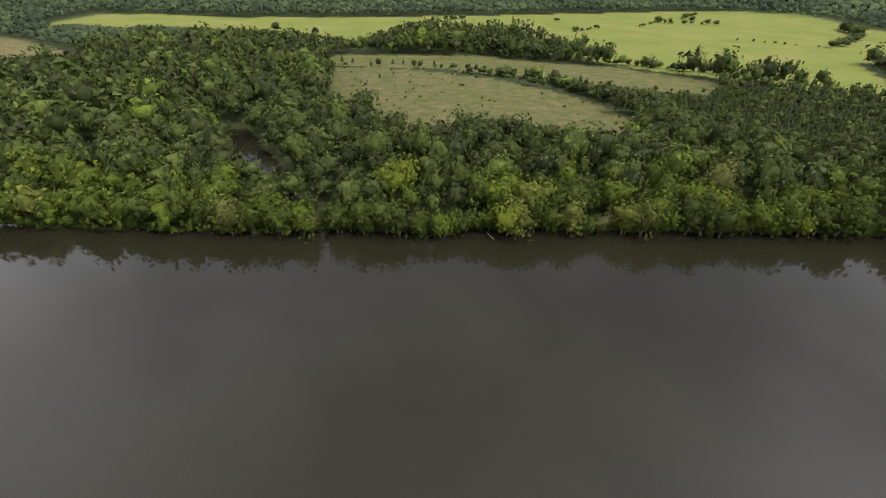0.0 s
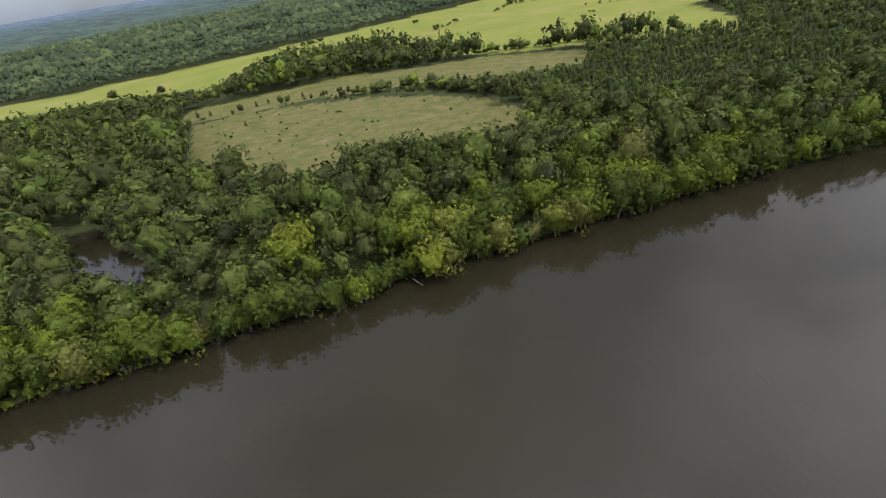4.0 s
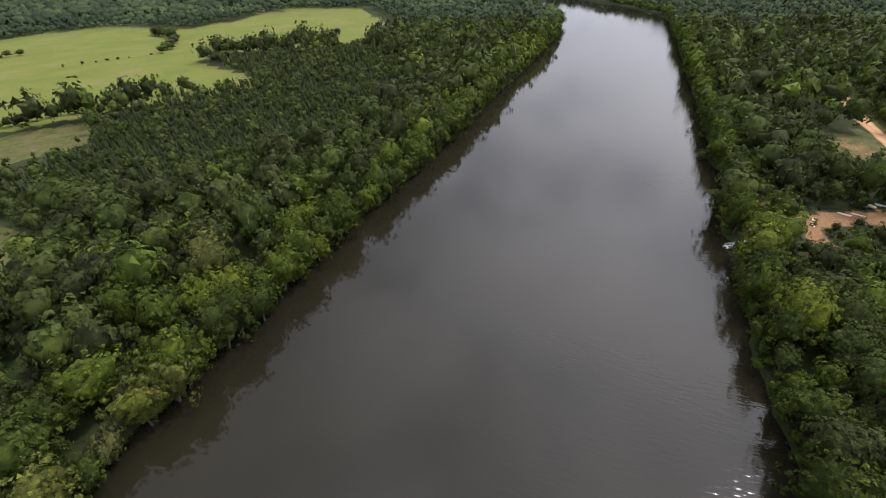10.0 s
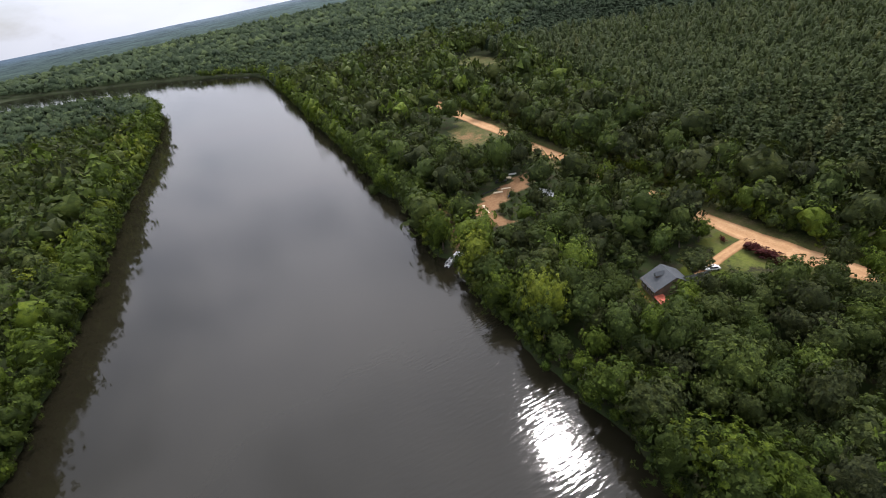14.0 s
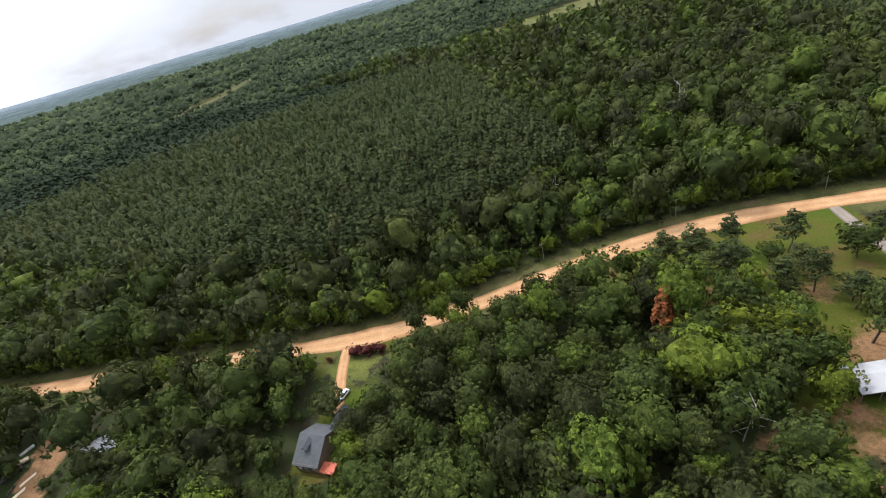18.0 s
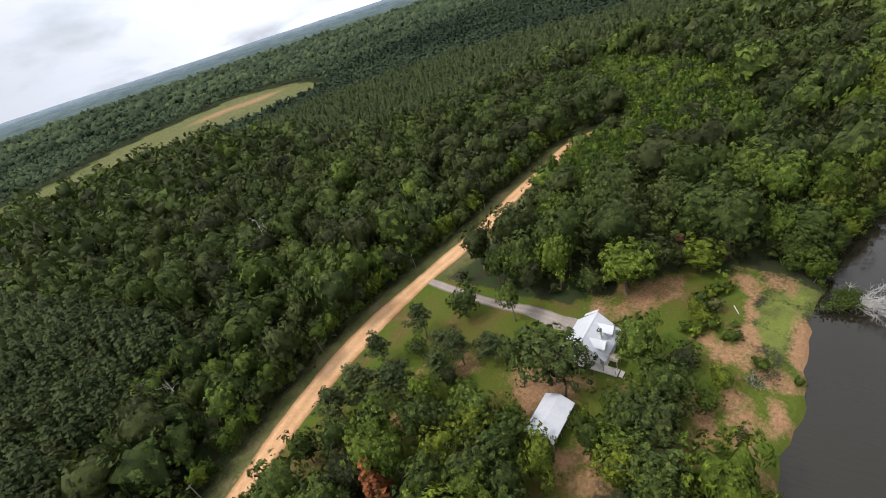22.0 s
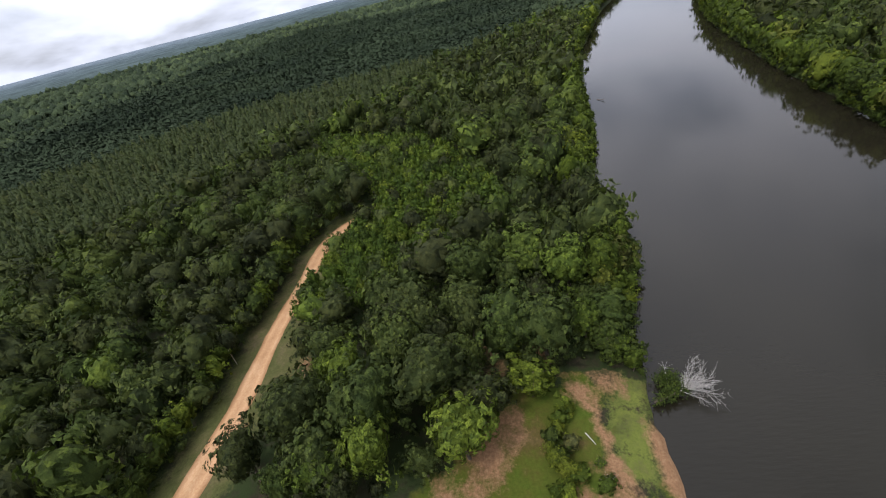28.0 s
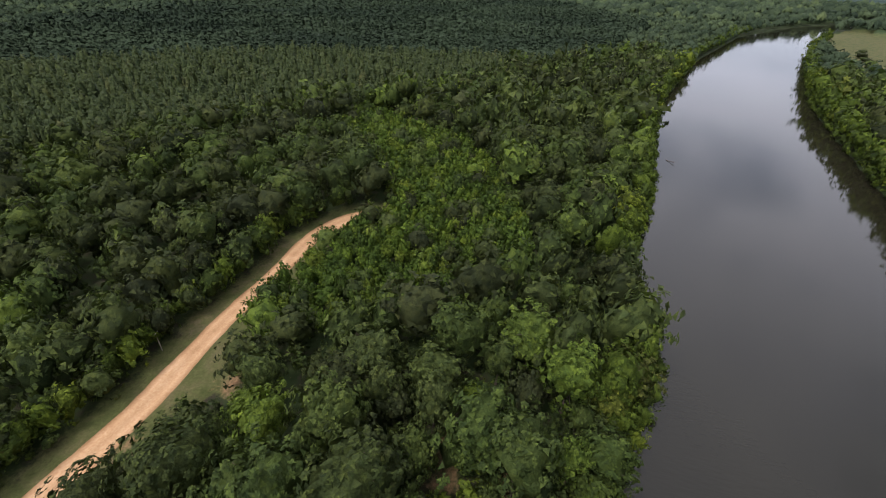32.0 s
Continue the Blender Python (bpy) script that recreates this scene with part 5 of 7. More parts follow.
    text = {"bank": "dense bright green broadleaf trees along the river", "wood": "dense dark green broadleaf woods", "pine": "dark olive pine plantation in close rows", "young": "dense stand of young bright green trees", "under": "dark green bushy undergrowth below the trees"}
    for (kind, lev), rows in groups.items():
        rows = np.concatenate(rows)
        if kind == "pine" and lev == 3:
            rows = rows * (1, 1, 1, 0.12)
        forest({"pine": "pine_woods", "young": "young_woods", "under": "undergrowth"}.get(kind, "broadleaf_woods"), kind, lev, rows, LEAF_FAR_HAZED if lev > 2 else mats[kind], text[kind])


grow()

# ---------------------------------------------------------------- things: helpers


def part(name, bm, mat, parent, label=""):
    """Links a bmesh as one mesh object under a thing or part."""
    me = bpy.data.meshes.new(name)
    bm.normal_update()
    bm.to_mesh(me)
    bm.free()
    me.materials.append(mat)
    ob = new(name, me)
    ob.parent = parent
    if label:
        tagged(ob, label)
    return ob


def part_shape(name, shape, mat, parent, label="", smooth=True):
    ob = new(name, mesh_of(name, shape, mat, smooth))
    ob.parent = parent
    if label:
        tagged(ob, label)
    return ob


def thing(name, x, y, z, turn, label, category, group=""):
    ob = new(name)
    ob.empty_display_size = 0.5
    ob.matrix_basis = pose(x, y, z, 0, 0, turn)
    return tagged(ob, label, category, group)


def box(size, at, bevel=0.0, turn=None):
    """A block with worn edges; at is its centre."""
    bm = bmesh.new()
    bmesh.ops.create_cube(bm, size=1)
    m = Matrix.Translation(at) @ (turn or Matrix.Identity(4)) @ Matrix.Diagonal((*size, 1))
    bmesh.ops.transform(bm, matrix=m, verts=bm.verts)
    if bevel:
        bmesh.ops.bevel(bm, geom=bm.edges[:], offset=bevel, segments=1, affect="EDGES")
    return bm


def slab(corners, thick):
    """A flat sheet through four corners, with thickness downwards along its normal."""
    bm = bmesh.new()
    c = [Vector(p) for p in corners]
    nrm = (c[1] - c[0]).cross(c[2] - c[0]).normalized()
    top = [bm.verts.new(p) for p in c]
    low = [bm.verts.new(p - nrm * thick) for p in c]
    bm.faces.new(top)
    bm.faces.new(low[::-1])
    n = len(c)
    for i in range(n):
        j = (i + 1) % n
        bm.faces.new((top[j], top[i], low[i], low[j]))
    return bm


def add_bm(a, b):
    """Moves the geometry of b into a."""
    me = bpy.data.meshes.new("scratch")
    b.to_mesh(me)
    b.free()
    a.from_mesh(me)
    bpy.data.meshes.remove(me)
    return a


def tube(a, b, ra, rb=None, sides=8):
    bm = bmesh.new()
    v, f = limb(a, b, ra, ra if rb is None else rb, sides)
    vs = [bm.verts.new(p) for p in v]
    for tri in f:
        bm.faces.new([vs[i] for i in tri])
    bm.faces.new(vs[:sides][::-1])
    bm.faces.new(vs[sides:])
    return bm


SEAMS = {}


def metal_roof(name, corners, thick, parent, label="", pitch=0.6, rib=0.025):
    """Metal roofing: a sheet with raised seams running up the slope (from corner 3-2 edge to 0-1)."""
    sheet = part(name, slab(corners, thick), WHITE_METAL, parent, label)
    a, b, c, d = (Vector(p) for p in corners)
    nrm = (b - a).cross(c - a).normalized()
    n = max(2, int((b - a).length / pitch))
    for k in range(n + 1):
        u = 0.01 + 0.98 * k / n
        lo, hi = a + (b - a) * u, d + (c - d) * u
        along = hi - lo
        key = round(along.length, 2)
        if key not in SEAMS:
            bm = box((0.05, along.length, rib), (0, along.length / 2, rib / 2))
            SEAMS[key] = bpy.data.meshes.new("seam")
            bm.to_mesh(SEAMS[key])
            bm.free()
            SEAMS[key].materials.append(WHITE_METAL)
        ob = new("seam", SEAMS[key])
        ob.parent = sheet
        y = along.normalized()
        x = y.cross(nrm).normalized()
        m = Matrix((x, y, nrm)).transposed().to_4x4()
        m.translation = lo
        ob.matrix_basis = m
    return sheet


WHITE_METAL = surface("white metal roofing", (0.37, 0.38, 0.39), (0.45, 0.46, 0.47), 0.5, 0.6, 6.0, 0.05, 0.0, 0.25)
WHITE_PAINT = surface("white painted siding", (0.50, 0.50, 0.48), (0.62, 0.62, 0.60), 0.6, 0.6, 20.0, 0.15)
TIMBER = surface("weathered timber", (0.16, 0.13, 0.10), (0.30, 0.26, 0.21), 1.0, 0.85, 14.0, 0.4)
DECK_WOOD = surface("pale deck boards", (0.36, 0.33, 0.29), (0.52, 0.48, 0.43), 1.0, 0.8, 12.0, 0.3)
GREY_SHINGLE = surface("grey roof shingles", (0.046, 0.052, 0.057), (0.080, 0.087, 0.092), 0.8, 0.85, 9.0, 0.5)
BROWN_WALL = surface("brown board wall", (0.10, 0.075, 0.055), (0.18, 0.14, 0.10), 0.8, 0.8, 12.0, 0.3)
RED_DECK = surface("red painted deck boards", (0.36, 0.085, 0.05), (0.50, 0.14, 0.085), 0.8, 0.7, 12.0, 0.25)
DARK = surface("dark painted metal", (0.015, 0.016, 0.018), (0.040, 0.042, 0.045), 2.0, 0.45, 20.0, 0.1, 0.0, 0.5)
PALE = surface("pale fibreglass", (0.40, 0.40, 0.39), (0.55, 0.55, 0.54), 1.0, 0.4, 14.0, 0.08, 0.0, 0.5)
ALUMINIUM = surface("dull aluminium", (0.42, 0.43, 0.44), (0.55, 0.56, 0.57), 1.0, 0.35, 14.0, 0.1, 0.9, 0.5)
SAWN = surface("fresh sawn boards", (0.50, 0.40, 0.27), (0.66, 0.56, 0.42), 1.0, 0.75, 10.0, 0.25)
CONCRETE = surface("grey concrete", (0.30, 0.29, 0.28), (0.42, 0.41, 0.39), 0.7, 0.85, 10.0, 0.2)
BLUE = surface("blue plastic sheet", (0.05, 0.12, 0.30), (0.09, 0.18, 0.40), 1.0, 0.5, 8.0, 0.3)
TAN = surface("tan canvas", (0.36, 0.30, 0.21), (0.48, 0.41, 0.30), 1.0, 0.8, 10.0, 0.3)


def glass_material():
    m, t, n, b = material("window glass")
    k = noise_node(t, 0.8, 2, 0.5, world_coord(t)).outputs[0]
    wire(t, ramp_node(t, k, [(0.3, (0.010, 0.012, 0.014)), (0.7, (0.028, 0.030, 0.034))]).outputs[0], b.inputs["Base Color"])
    b.inputs["Roughness"].default_value, b.inputs["Specular IOR Level"].default_value = 0.06, 0.6
    return m


GLASS = glass_material()


def window(parent, at, wide, tall, face):
    """A sash window on a wall; face is the outward direction, 'x', '-x', 'y' or '-y'."""
    out = {"x": Vector((1, 0, 0)), "-x": Vector((-1, 0, 0)), "y": Vector((0, 1, 0)), "-y": Vector((0, -1, 0))}[face]
    side = Vector((-out.y, out.x, 0))
    at = Vector(at)
    sz = lambda w, h, d: (abs(side.x) * w + abs(out.x) * d, abs(side.y) * w + abs(out.y) * d, h)
    fr = bmesh.new()
    for du, dz, w, h in ((0, tall / 2, wide + 0.16, 0.08), (0, -tall / 2, wide + 0.16, 0.08), (wide / 2, 0, 0.08, tall), (-wide / 2, 0, 0.08, tall), (0, 0, wide, 0.05)):
        add_bm(fr, box(sz(w, h, 0.09), at + side * du + Vector((0, 0, dz)) + out * 0.03))
    frame_ob = part("window", fr, WHITE_PAINT, parent, "white-framed sash window")
    part("pane", box(sz(wide, tall, 0.03), at + out * 0.012), GLASS, frame_ob, "dark window pane")


# ---------------------------------------------------------------- the white-roofed house


def build_house():
    gz = float(height(-18, -60))
    h = thing("house", -17.6, -60.2, gz, 0, "two-storey white house with white metal roof and porch among trees", "house")
    # x is east, y is north; walls 10.4 by 11.4, ridge along x
    x0, x1, y0, y1, eave, ridge = -5.2, 4.4, -5.9, 5.2, 4.6, 8.9
    wall = box((x1 - x0, y1 - y0, eave), ((x0 + x1) / 2, (y0 + y1) / 2, eave / 2), 0.02)
    part("wall", wall, WHITE_PAINT, h, "white lapped siding")
    ym = (y0 + y1) / 2
    for x in (x0 + 0.06, x1 - 0.06):
        bm = bmesh.new()
        a = [bm.verts.new((x + s * 0.06, yy, zz)) for s in (-1, 1) for yy, zz in ((y0, eave), (y1, eave), (ym, ridge - 0.15))]
        bm.faces.new(a[:3][::-1])
        bm.faces.new(a[3:])
        for i in range(3):
            j = (i + 1) % 3
            bm.faces.new((a[i], a[j], a[3 + j], a[3 + i]))
        part("gable", bm, WHITE_PAINT, h)
    o, oe = 0.7, 2.3
    slope = (ridge - eave) / (y1 - ym)
    zl = eave - o * slope + 0.15
    metal_roof("roof", [(x1 + oe, y1 + o, zl), (x0 - o, y1 + o, zl), (x0 - o, ym, ridge + 0.15), (x1 + oe, ym, ridge + 0.15)], 0.16, h, "white standing-seam metal roof")
    metal_roof("roof", [(x0 - o, y0 - o, zl), (x1 + oe, y0 - o, zl), (x1 + oe, ym, ridge + 0.15), (x0 - o, ym, ridge + 0.15)], 0.16, h)
    part("ridge_cap", box((x1 - x0 + o + oe, 0.35, 0.08), ((x0 + x1 + oe - o) / 2, ym, ridge + 0.2)), WHITE_METAL, h)
    # two gabled dormers facing the river, a chimney between them
    dw, dz, front = 1.35, 6.9, 4.9
    for dx in (-2.6, 3.4):
        part("dormer", box((2 * dw, 3.4, 2.0), (dx, front - 1.75, dz - 0.95), 0.02), WHITE_PAINT, h)
        tip = bmesh.new()
        a = [tip.verts.new(q) for yy in (front - 0.12, front - 0.02) for q in ((dx - dw, yy, dz + 0.05), (dx + dw, yy, dz + 0.05), (dx, yy, dz + 1.12))]
        tip.faces.new(a[:3])
        tip.faces.new(a[3:][::-1])
        for k in range(3):
            m = (k + 1) % 3
            tip.faces.new((a[m], a[k], a[3 + k], a[3 + m]))
        part("dormer_gable", tip, WHITE_PAINT, h)
        for s in (-1, 1):
            c = [(dx + s * (dw + 0.35), front + 0.4, dz - 0.2), (dx + s * (dw + 0.35), front - 2.9, dz - 0.2), (dx, front - 4.2, dz + 1.2), (dx, front + 0.4, dz + 1.2)]
            metal_roof("dormer_roof", c if s > 0 else [c[1], c[0], c[3], c[2]], 0.12, h)
        window(h, (dx, front, dz - 0.6), 1.0, 1.1, "y")
    # stepped roof over the west entrance
    metal_roof("entry_roof", [(x0 - 0.8, -4.4, 6.15), (x0 - 1.7, -4.4, 6.15), (x0 - 1.7, ym, ridge + 0.1), (x0 - 0.8, ym, ridge + 0.1)], 0.14, h)
    ch = part("chimney", box((1.1, 0.9, 2.9), (1.1, 2.7, 7.9), 0.03), WHITE_PAINT, h, "boxed white chimney with a dark cap")
    part("cap", box((1.25, 1.05, 0.3), (1.1, 2.7, 9.5), 0.03), DARK, ch)
    for x in (0.8, 1.4):
        part("flue", tube((x, 2.7, 9.6), (x, 2.7, 9.95), 0.16), ALUMINIUM, ch)
    # east side: windows, porch deck, posts, balcony
    for y in (-3.4, -2.4, 1.2, 2.2):
        window(h, (x1, y, 5.6 if abs(y) < 3 else 5.2), 0.75, 1.25, "x")
    for y in (-3.5, -0.6, 2.0):
        window(h, (x1, y, 1.9), 0.9, 1.5, "x")
    part("door", box((0.08, 1.0, 2.1), (x1 + 0.02, 3.9, 1.25), 0.02), TIMBER, h, "brown wooden front door")
    for k in range(9):
        part("deck_board", box((0.27, y1 - y0 + 3.6, 0.06), (x1 + 0.2 + k * 0.29, ym + 1.6, 0.35)), DECK_WOOD, h)
    part("deck_base", box((2.5, y1 - y0 + 3.4, 0.3), (x1 + 1.3, ym + 1.6, 0.16)), DECK_WOOD, h)
    for y in (-5.6, -2.2, 1.4, 5.0, 8.2):
        part("porch_post", box((0.18, 0.18, 3.9 if y < 6 else 1.2), (x1 + 2.1, y, 2.3 if y < 6 else 0.95), 0.01), TIMBER, h)
    bal = part("balcony", box((2.6, 3.2, 0.18), (x1 - 0.6, y1 + 1.5, 3.5), 0.01), TIMBER, h, "brown timber balcony at the house corner")
    for k in range(8):
        part("baluster", box((0.06, 0.06, 0.95), (x1 + 0.65, y1 + 0.1 + k * 0.41, 4.05)), TIMBER, bal)
    part("rail", box((0.09, 3.1, 0.08), (x1 + 0.65, y1 + 1.5, 4.55)), TIMBER, bal)
    for yy in (y1 + 2.95,):
        for xx in (x1 - 1.8, x1 + 0.6):
            part("balcony_post", box((0.18, 0.18, 3.2), (xx, yy, 1.9), 0.01), TIMBER, h)
    # steps to the lawn
    for k in range(3):
        part("step", box((2.2, 0.32, 0.12), (x1 + 1.3, y1 + 3.9 + 0.32 * k, 0.3 - 0.1 * k)), DECK_WOOD, h)
    # porch chairs
    for y in (-3.9, -2.9):
        c = thing("porch_chair", -17.6 + x1 + 1.1, -60.2 + y, gz + 0.38, 90, "dark porch chair on the deck beside the wall", "chair", "porch chairs")
        part("seat", box((0.55, 0.5, 0.06), (0, 0, 0.42), 0.01), DARK, c)
        part("backrest", box((0.55, 0.06, 0.6), (0, 0.26, 0.75), 0.01), DARK, c)
        for sx in (-0.23, 0.23):
            for sy in (-0.2, 0.2):
                part("leg", box((0.05, 0.05, 0.42), (sx, sy, 0.21)), DARK, c)


build_house()


# ---------------------------------------------------------------- the pole barn


def build_barn():
    gz = float(height(9, -60))
    b = thing("pole_barn", 9.3, -60.8, gz, 0, "open-sided shed with white metal gable roof on dark posts", "shed")
    lx, wy, eave, ridge = 6.2, 3.9, 3.3, 4.5
    for s in (1, -1):
        c = [(lx, s * wy, eave), (-lx, s * wy, eave), (-lx - 0.3, 0, ridge), (lx + 0.3, 0, ridge)]
        metal_roof("roof", c if s > 0 else [c[1], c[0], c[3], c[2]], 0.08, b, "white corrugated metal roof", pitch=0.8)
    for x in (-5.8, -2.0, 2.0, 5.8):
        for y in (-3.6, 3.6):
            part("post", box((0.16, 0.16, eave), (x, y, eave / 2 - 0.05), 0.01), TIMBER, b)
    for s in (1, -1):
        part("beam", box((2 * lx - 0.2, 0.12, 0.28), (0, s * 3.6, eave - 0.2)), TIMBER, b)
        part("fascia", box((2 * lx, 0.05, 0.22), (0, s * (wy + 0.02), eave - 0.1)), DARK, b, "dark blue-grey edge trim")
    part("back_wall", box((2 * lx - 0.4, 0.1, 2.6), (0, -3.7, 1.3)), BROWN_WALL, b)
    t = thing("tractor", 10.5, -61.2, gz, 20, "small dark tractor parked under the shed roof", "tractor")
    part("hood", box((1.5, 0.7, 0.6), (0.7, 0, 0.95), 0.08), DARK, t)
    part("seat", box((0.5, 0.6, 0.5), (-0.5, 0, 1.1), 0.06), DARK, t)
    for x, y, r in ((1.1, 0.6, 0.4), (1.1, -0.6, 0.4), (-0.6, 0.7, 0.6), (-0.6, -0.7, 0.6)):
        part("wheel", tube((x, y - 0.12, r), (x, y + 0.12, r), r, r, 14), DARK, t)


build_barn()

# ---------------------------------------------------------------- the cottage


def build_cottage():
    gz = float(height(139, -62))
    c = thing("cottage", 140.0, -65.2, gz, -16, "brown cottage with grey shingle roof and a red deck", "house")
    c.matrix_basis = c.matrix_basis @ Matrix.Diagonal((0.88, 0.88, 0.92, 1))
    hw, y0, y1, eave, ridge = 4.0, -6.4, 6.6, 3.6, 7.2
    part("wall", box((2 * hw, y1 - y0, eave), (0, (y0 + y1) / 2, eave / 2), 0.02), BROWN_WALL, c)
    o = 0.5
    ym = -0.6
    part("roof", slab([(hw + o, y1 + o, eave - 0.3), (-hw - o, y1 + o, eave - 0.3), (-hw - o, ym, ridge), (hw + o, ym, ridge)], 0.2), GREY_SHINGLE, c, "grey shingle roof slope facing the river")
    part("roof", slab([(-hw - o, y0 - o, eave - 0.3), (hw + o, y0 - o, eave - 0.3), (hw + o, ym, ridge), (-hw - o, ym, ridge)], 0.2), GREY_SHINGLE, c)
    for s in (-1, 1):
        bm = bmesh.new()
        vs = [bm.verts.new((s * hw + k * 0.06, y, z)) for k in (-1, 1) for y, z in ((y0, eave), (y1, eave), (ym, ridge - 0.25))]
        bm.faces.new(vs[:3][::-1])
        bm.faces.new(vs[3:])
        for i in range(3):
            j = (i + 1) % 3
            bm.faces.new((vs[i], vs[j], vs[3 + j], vs[3 + i]))
        part("gable", bm, BROWN_WALL, c)
    # dormer
    part("dormer", box((1.3, 2.2, 1.2), (0.8, 2.6, 5.9), 0.02), BROWN_WALL, c)
    for s in (-1, 1):
        q = [(0.8 + s * 0.95, 4.0, 6.2), (0.8 + s * 0.95, 0.9, 6.2), (0.8, 0.3, 7.1), (0.8, 4.0, 7.1)]
        part("dormer_roof", slab(q if s > 0 else [q[1], q[0], q[3], q[2]], 0.12), GREY_SHINGLE, c)
    window(c, (0.8, 3.71, 5.95), 0.7, 0.8, "y")
    for x in (-2.4, 0.2, 2.6):
        window(c, (x, y1, 1.9), 1.0, 1.3, "y")
    # back wing towards the drive
    part("wing_wall", box((4.6, 6.5, 3.2), (-3.4, -9.4, 1.6), 0.02), BROWN_WALL, c)
    for s in (-1, 1):
        q = [(-3.4 + s * 2.8, -13.1, 2.9), (-3.4 + s * 2.8, -4.2, 2.9), (-3.4, -4.2, 5.6), (-3.4, -13.1, 5.6)]
        part("wing_roof", slab(q if s > 0 else [q[1], q[0], q[3], q[2]], 0.18), GREY_SHINGLE, c)
    # red deck on posts
    deck = part("deck", box((4.6, 3.4, 0.14), (-6.4, y1 - 1.2, 1.5), 0.01), RED_DECK, c, "red painted deck")
    for k in range(15):
        part("deck_board", box((0.26, 3.5, 0.04), (-8.5 + k * 0.3, y1 - 1.2, 1.6)), RED_DECK, deck)
    for x in (-8.6, -6.4, -4.3):
        part("deck_post", box((0.14, 0.14, 2.6), (x, y1 + 0.4, 1.25)), TIMBER, c)
    part("rail", box((4.6, 0.08, 0.1), (-6.4, y1 + 0.45, 2.5)), RED_DECK, c)
    for k in range(11):
        part("baluster", box((0.05, 0.05, 0.9), (-5.4 + k * 0.44, y1 + 3.45, 2.05)), RED_DECK, deck)
    part("stair", box((1.1, 1.5, 0.12), (-3.2, y1 + 4.1, 0.9), 0, Matrix.Rotation(radians(-42), 4, "X")), TIMBER, c)


build_cottage()

# ---------------------------------------------------------------- utility poles, post box


def build_poles():
    first = None
    for k, (x, y) in enumerate([(68.3, -133), (16.2, -144), (-35, -142), (-86, -139), (-139, -136.5)]):
        if first is None:
            p = thing("utility_pole", x, y, float(height(x, y)), 12, "weathered grey wooden utility pole with a short crossarm", "pole", "utility poles along the road")
            part("pole", tube((0, 0, -0.4), (0, 0, 7.0), 0.15, 0.10, 9), TIMBER, p)
            part("crossarm", box((1.9, 0.1, 0.12), (0, 0.12, 6.7), 0.01), TIMBER, p)
            for sx in (-0.85, 0.85, 0.0):
                part("insulator", tube((sx, 0.12, 6.76), (sx, 0.12, 6.98), 0.05, 0.03, 6), PALE, p)
            part("brace", box((0.9, 0.03, 0.05), (0.4, 0.14, 6.4), 0, Matrix.Rotation(radians(-35), 4, "Y")), ALUMINIUM, p)
            first = p
        else:
            copy_thing(first, pose(x, y, float(height(x, y)), 0, 0, 12 + k))
    m = thing("mailbox", -18.2, -128.4, float(height(-18, -128)), 10, "dark mailbox on a wooden post beside the dirt road", "mailbox")
    part("post", box((0.1, 0.1, 1.2), (0, 0, 0.55)), TIMBER, m)
    part("box", box((0.28, 0.55, 0.3), (0, 0, 1.28), 0.05), DARK, m)


build_poles()

# ---------------------------------------------------------------- landing stage and boat


def build_landing():
    d = thing("boat_dock", 202.5, -25.6, 0.25, 33, "small floating dock with a flat white cover at the river bank", "dock")
    for k in range(9):
        part("plank", box((0.46, 3.6, 0.07), (-2.1 + k * 0.5, 0, 0.28)), DECK_WOOD, d)
    for y in (-1.3, 1.3):
        part("float", tube((-2.4, y, 0.0), (2.5, y, 0.0), 0.3, 0.3, 10), PALE, d)
    for x in (-2.0, 2.0):
        for y in (-1.55, 1.55):
            part("post", tube((x, y, 0.3), (x, y, 2.5), 0.05, 0.05, 6), ALUMINIUM, d)
    metal_roof("cover", [(-2.6, -2.0, 2.45), (2.6, -2.0, 2.45), (2.6, 2.0, 2.62), (-2.6, 2.0, 2.62)], 0.08, d, "flat white metal cover", pitch=0.8)
    w = thing("gangway", 200.0, -29.5, 0.6, 33, "short timber gangway from the bank to the dock", "gangway")
    for k in range(8):
        part("plank", box((1.2, 0.42, 0.06), (0, -2.0 + k * 0.46, 0.45 - k * 0.06)), DECK_WOOD, w)
    b = thing("pontoon_boat", 203.6, -21.2, 0.05, 122, "pale pontoon boat with dark seats moored at the dock", "boat")
    for y in (-0.85, 0.85):
        part("pontoon", tube((-3.0, y, 0.12), (2.7, y, 0.12), 0.34, 0.30, 12), ALUMINIUM, b)
        part("nose", tube((2.7, y, 0.12), (3.3, y, 0.25), 0.30, 0.05, 12), ALUMINIUM, b)
    part("floor", box((5.6, 2.4, 0.1), (-0.1, 0, 0.52), 0.03), PALE, b)
    for y in (-1.15, 1.15):
        part("side_panel", box((4.6, 0.05, 0.6), (-0.2, y, 0.87), 0.01), PALE, b)
        part("rail", tube((-2.5, y, 1.22), (2.1, y, 1.22), 0.03, 0.03, 6), ALUMINIUM, b)
    for x, y, sx, sy in ((-2.2, 0, 0.7, 1.9), (1.3, 0.75, 1.3, 0.6), (1.3, -0.75, 1.3, 0.6), (-0.3, -0.6, 0.6, 0.6)):
        part("seat", box((sx, sy, 0.45), (x, y, 0.8), 0.08), DARK, b)
    part("console", box((0.5, 0.6, 0.8), (0.3, -0.6, 0.97), 0.06), PALE, b)
    part("outboard_motor", box((0.45, 0.4, 0.9), (-3.2, 0, 0.6), 0.1), DARK, b)


build_landing()

# ---------------------------------------------------------------- the building lot


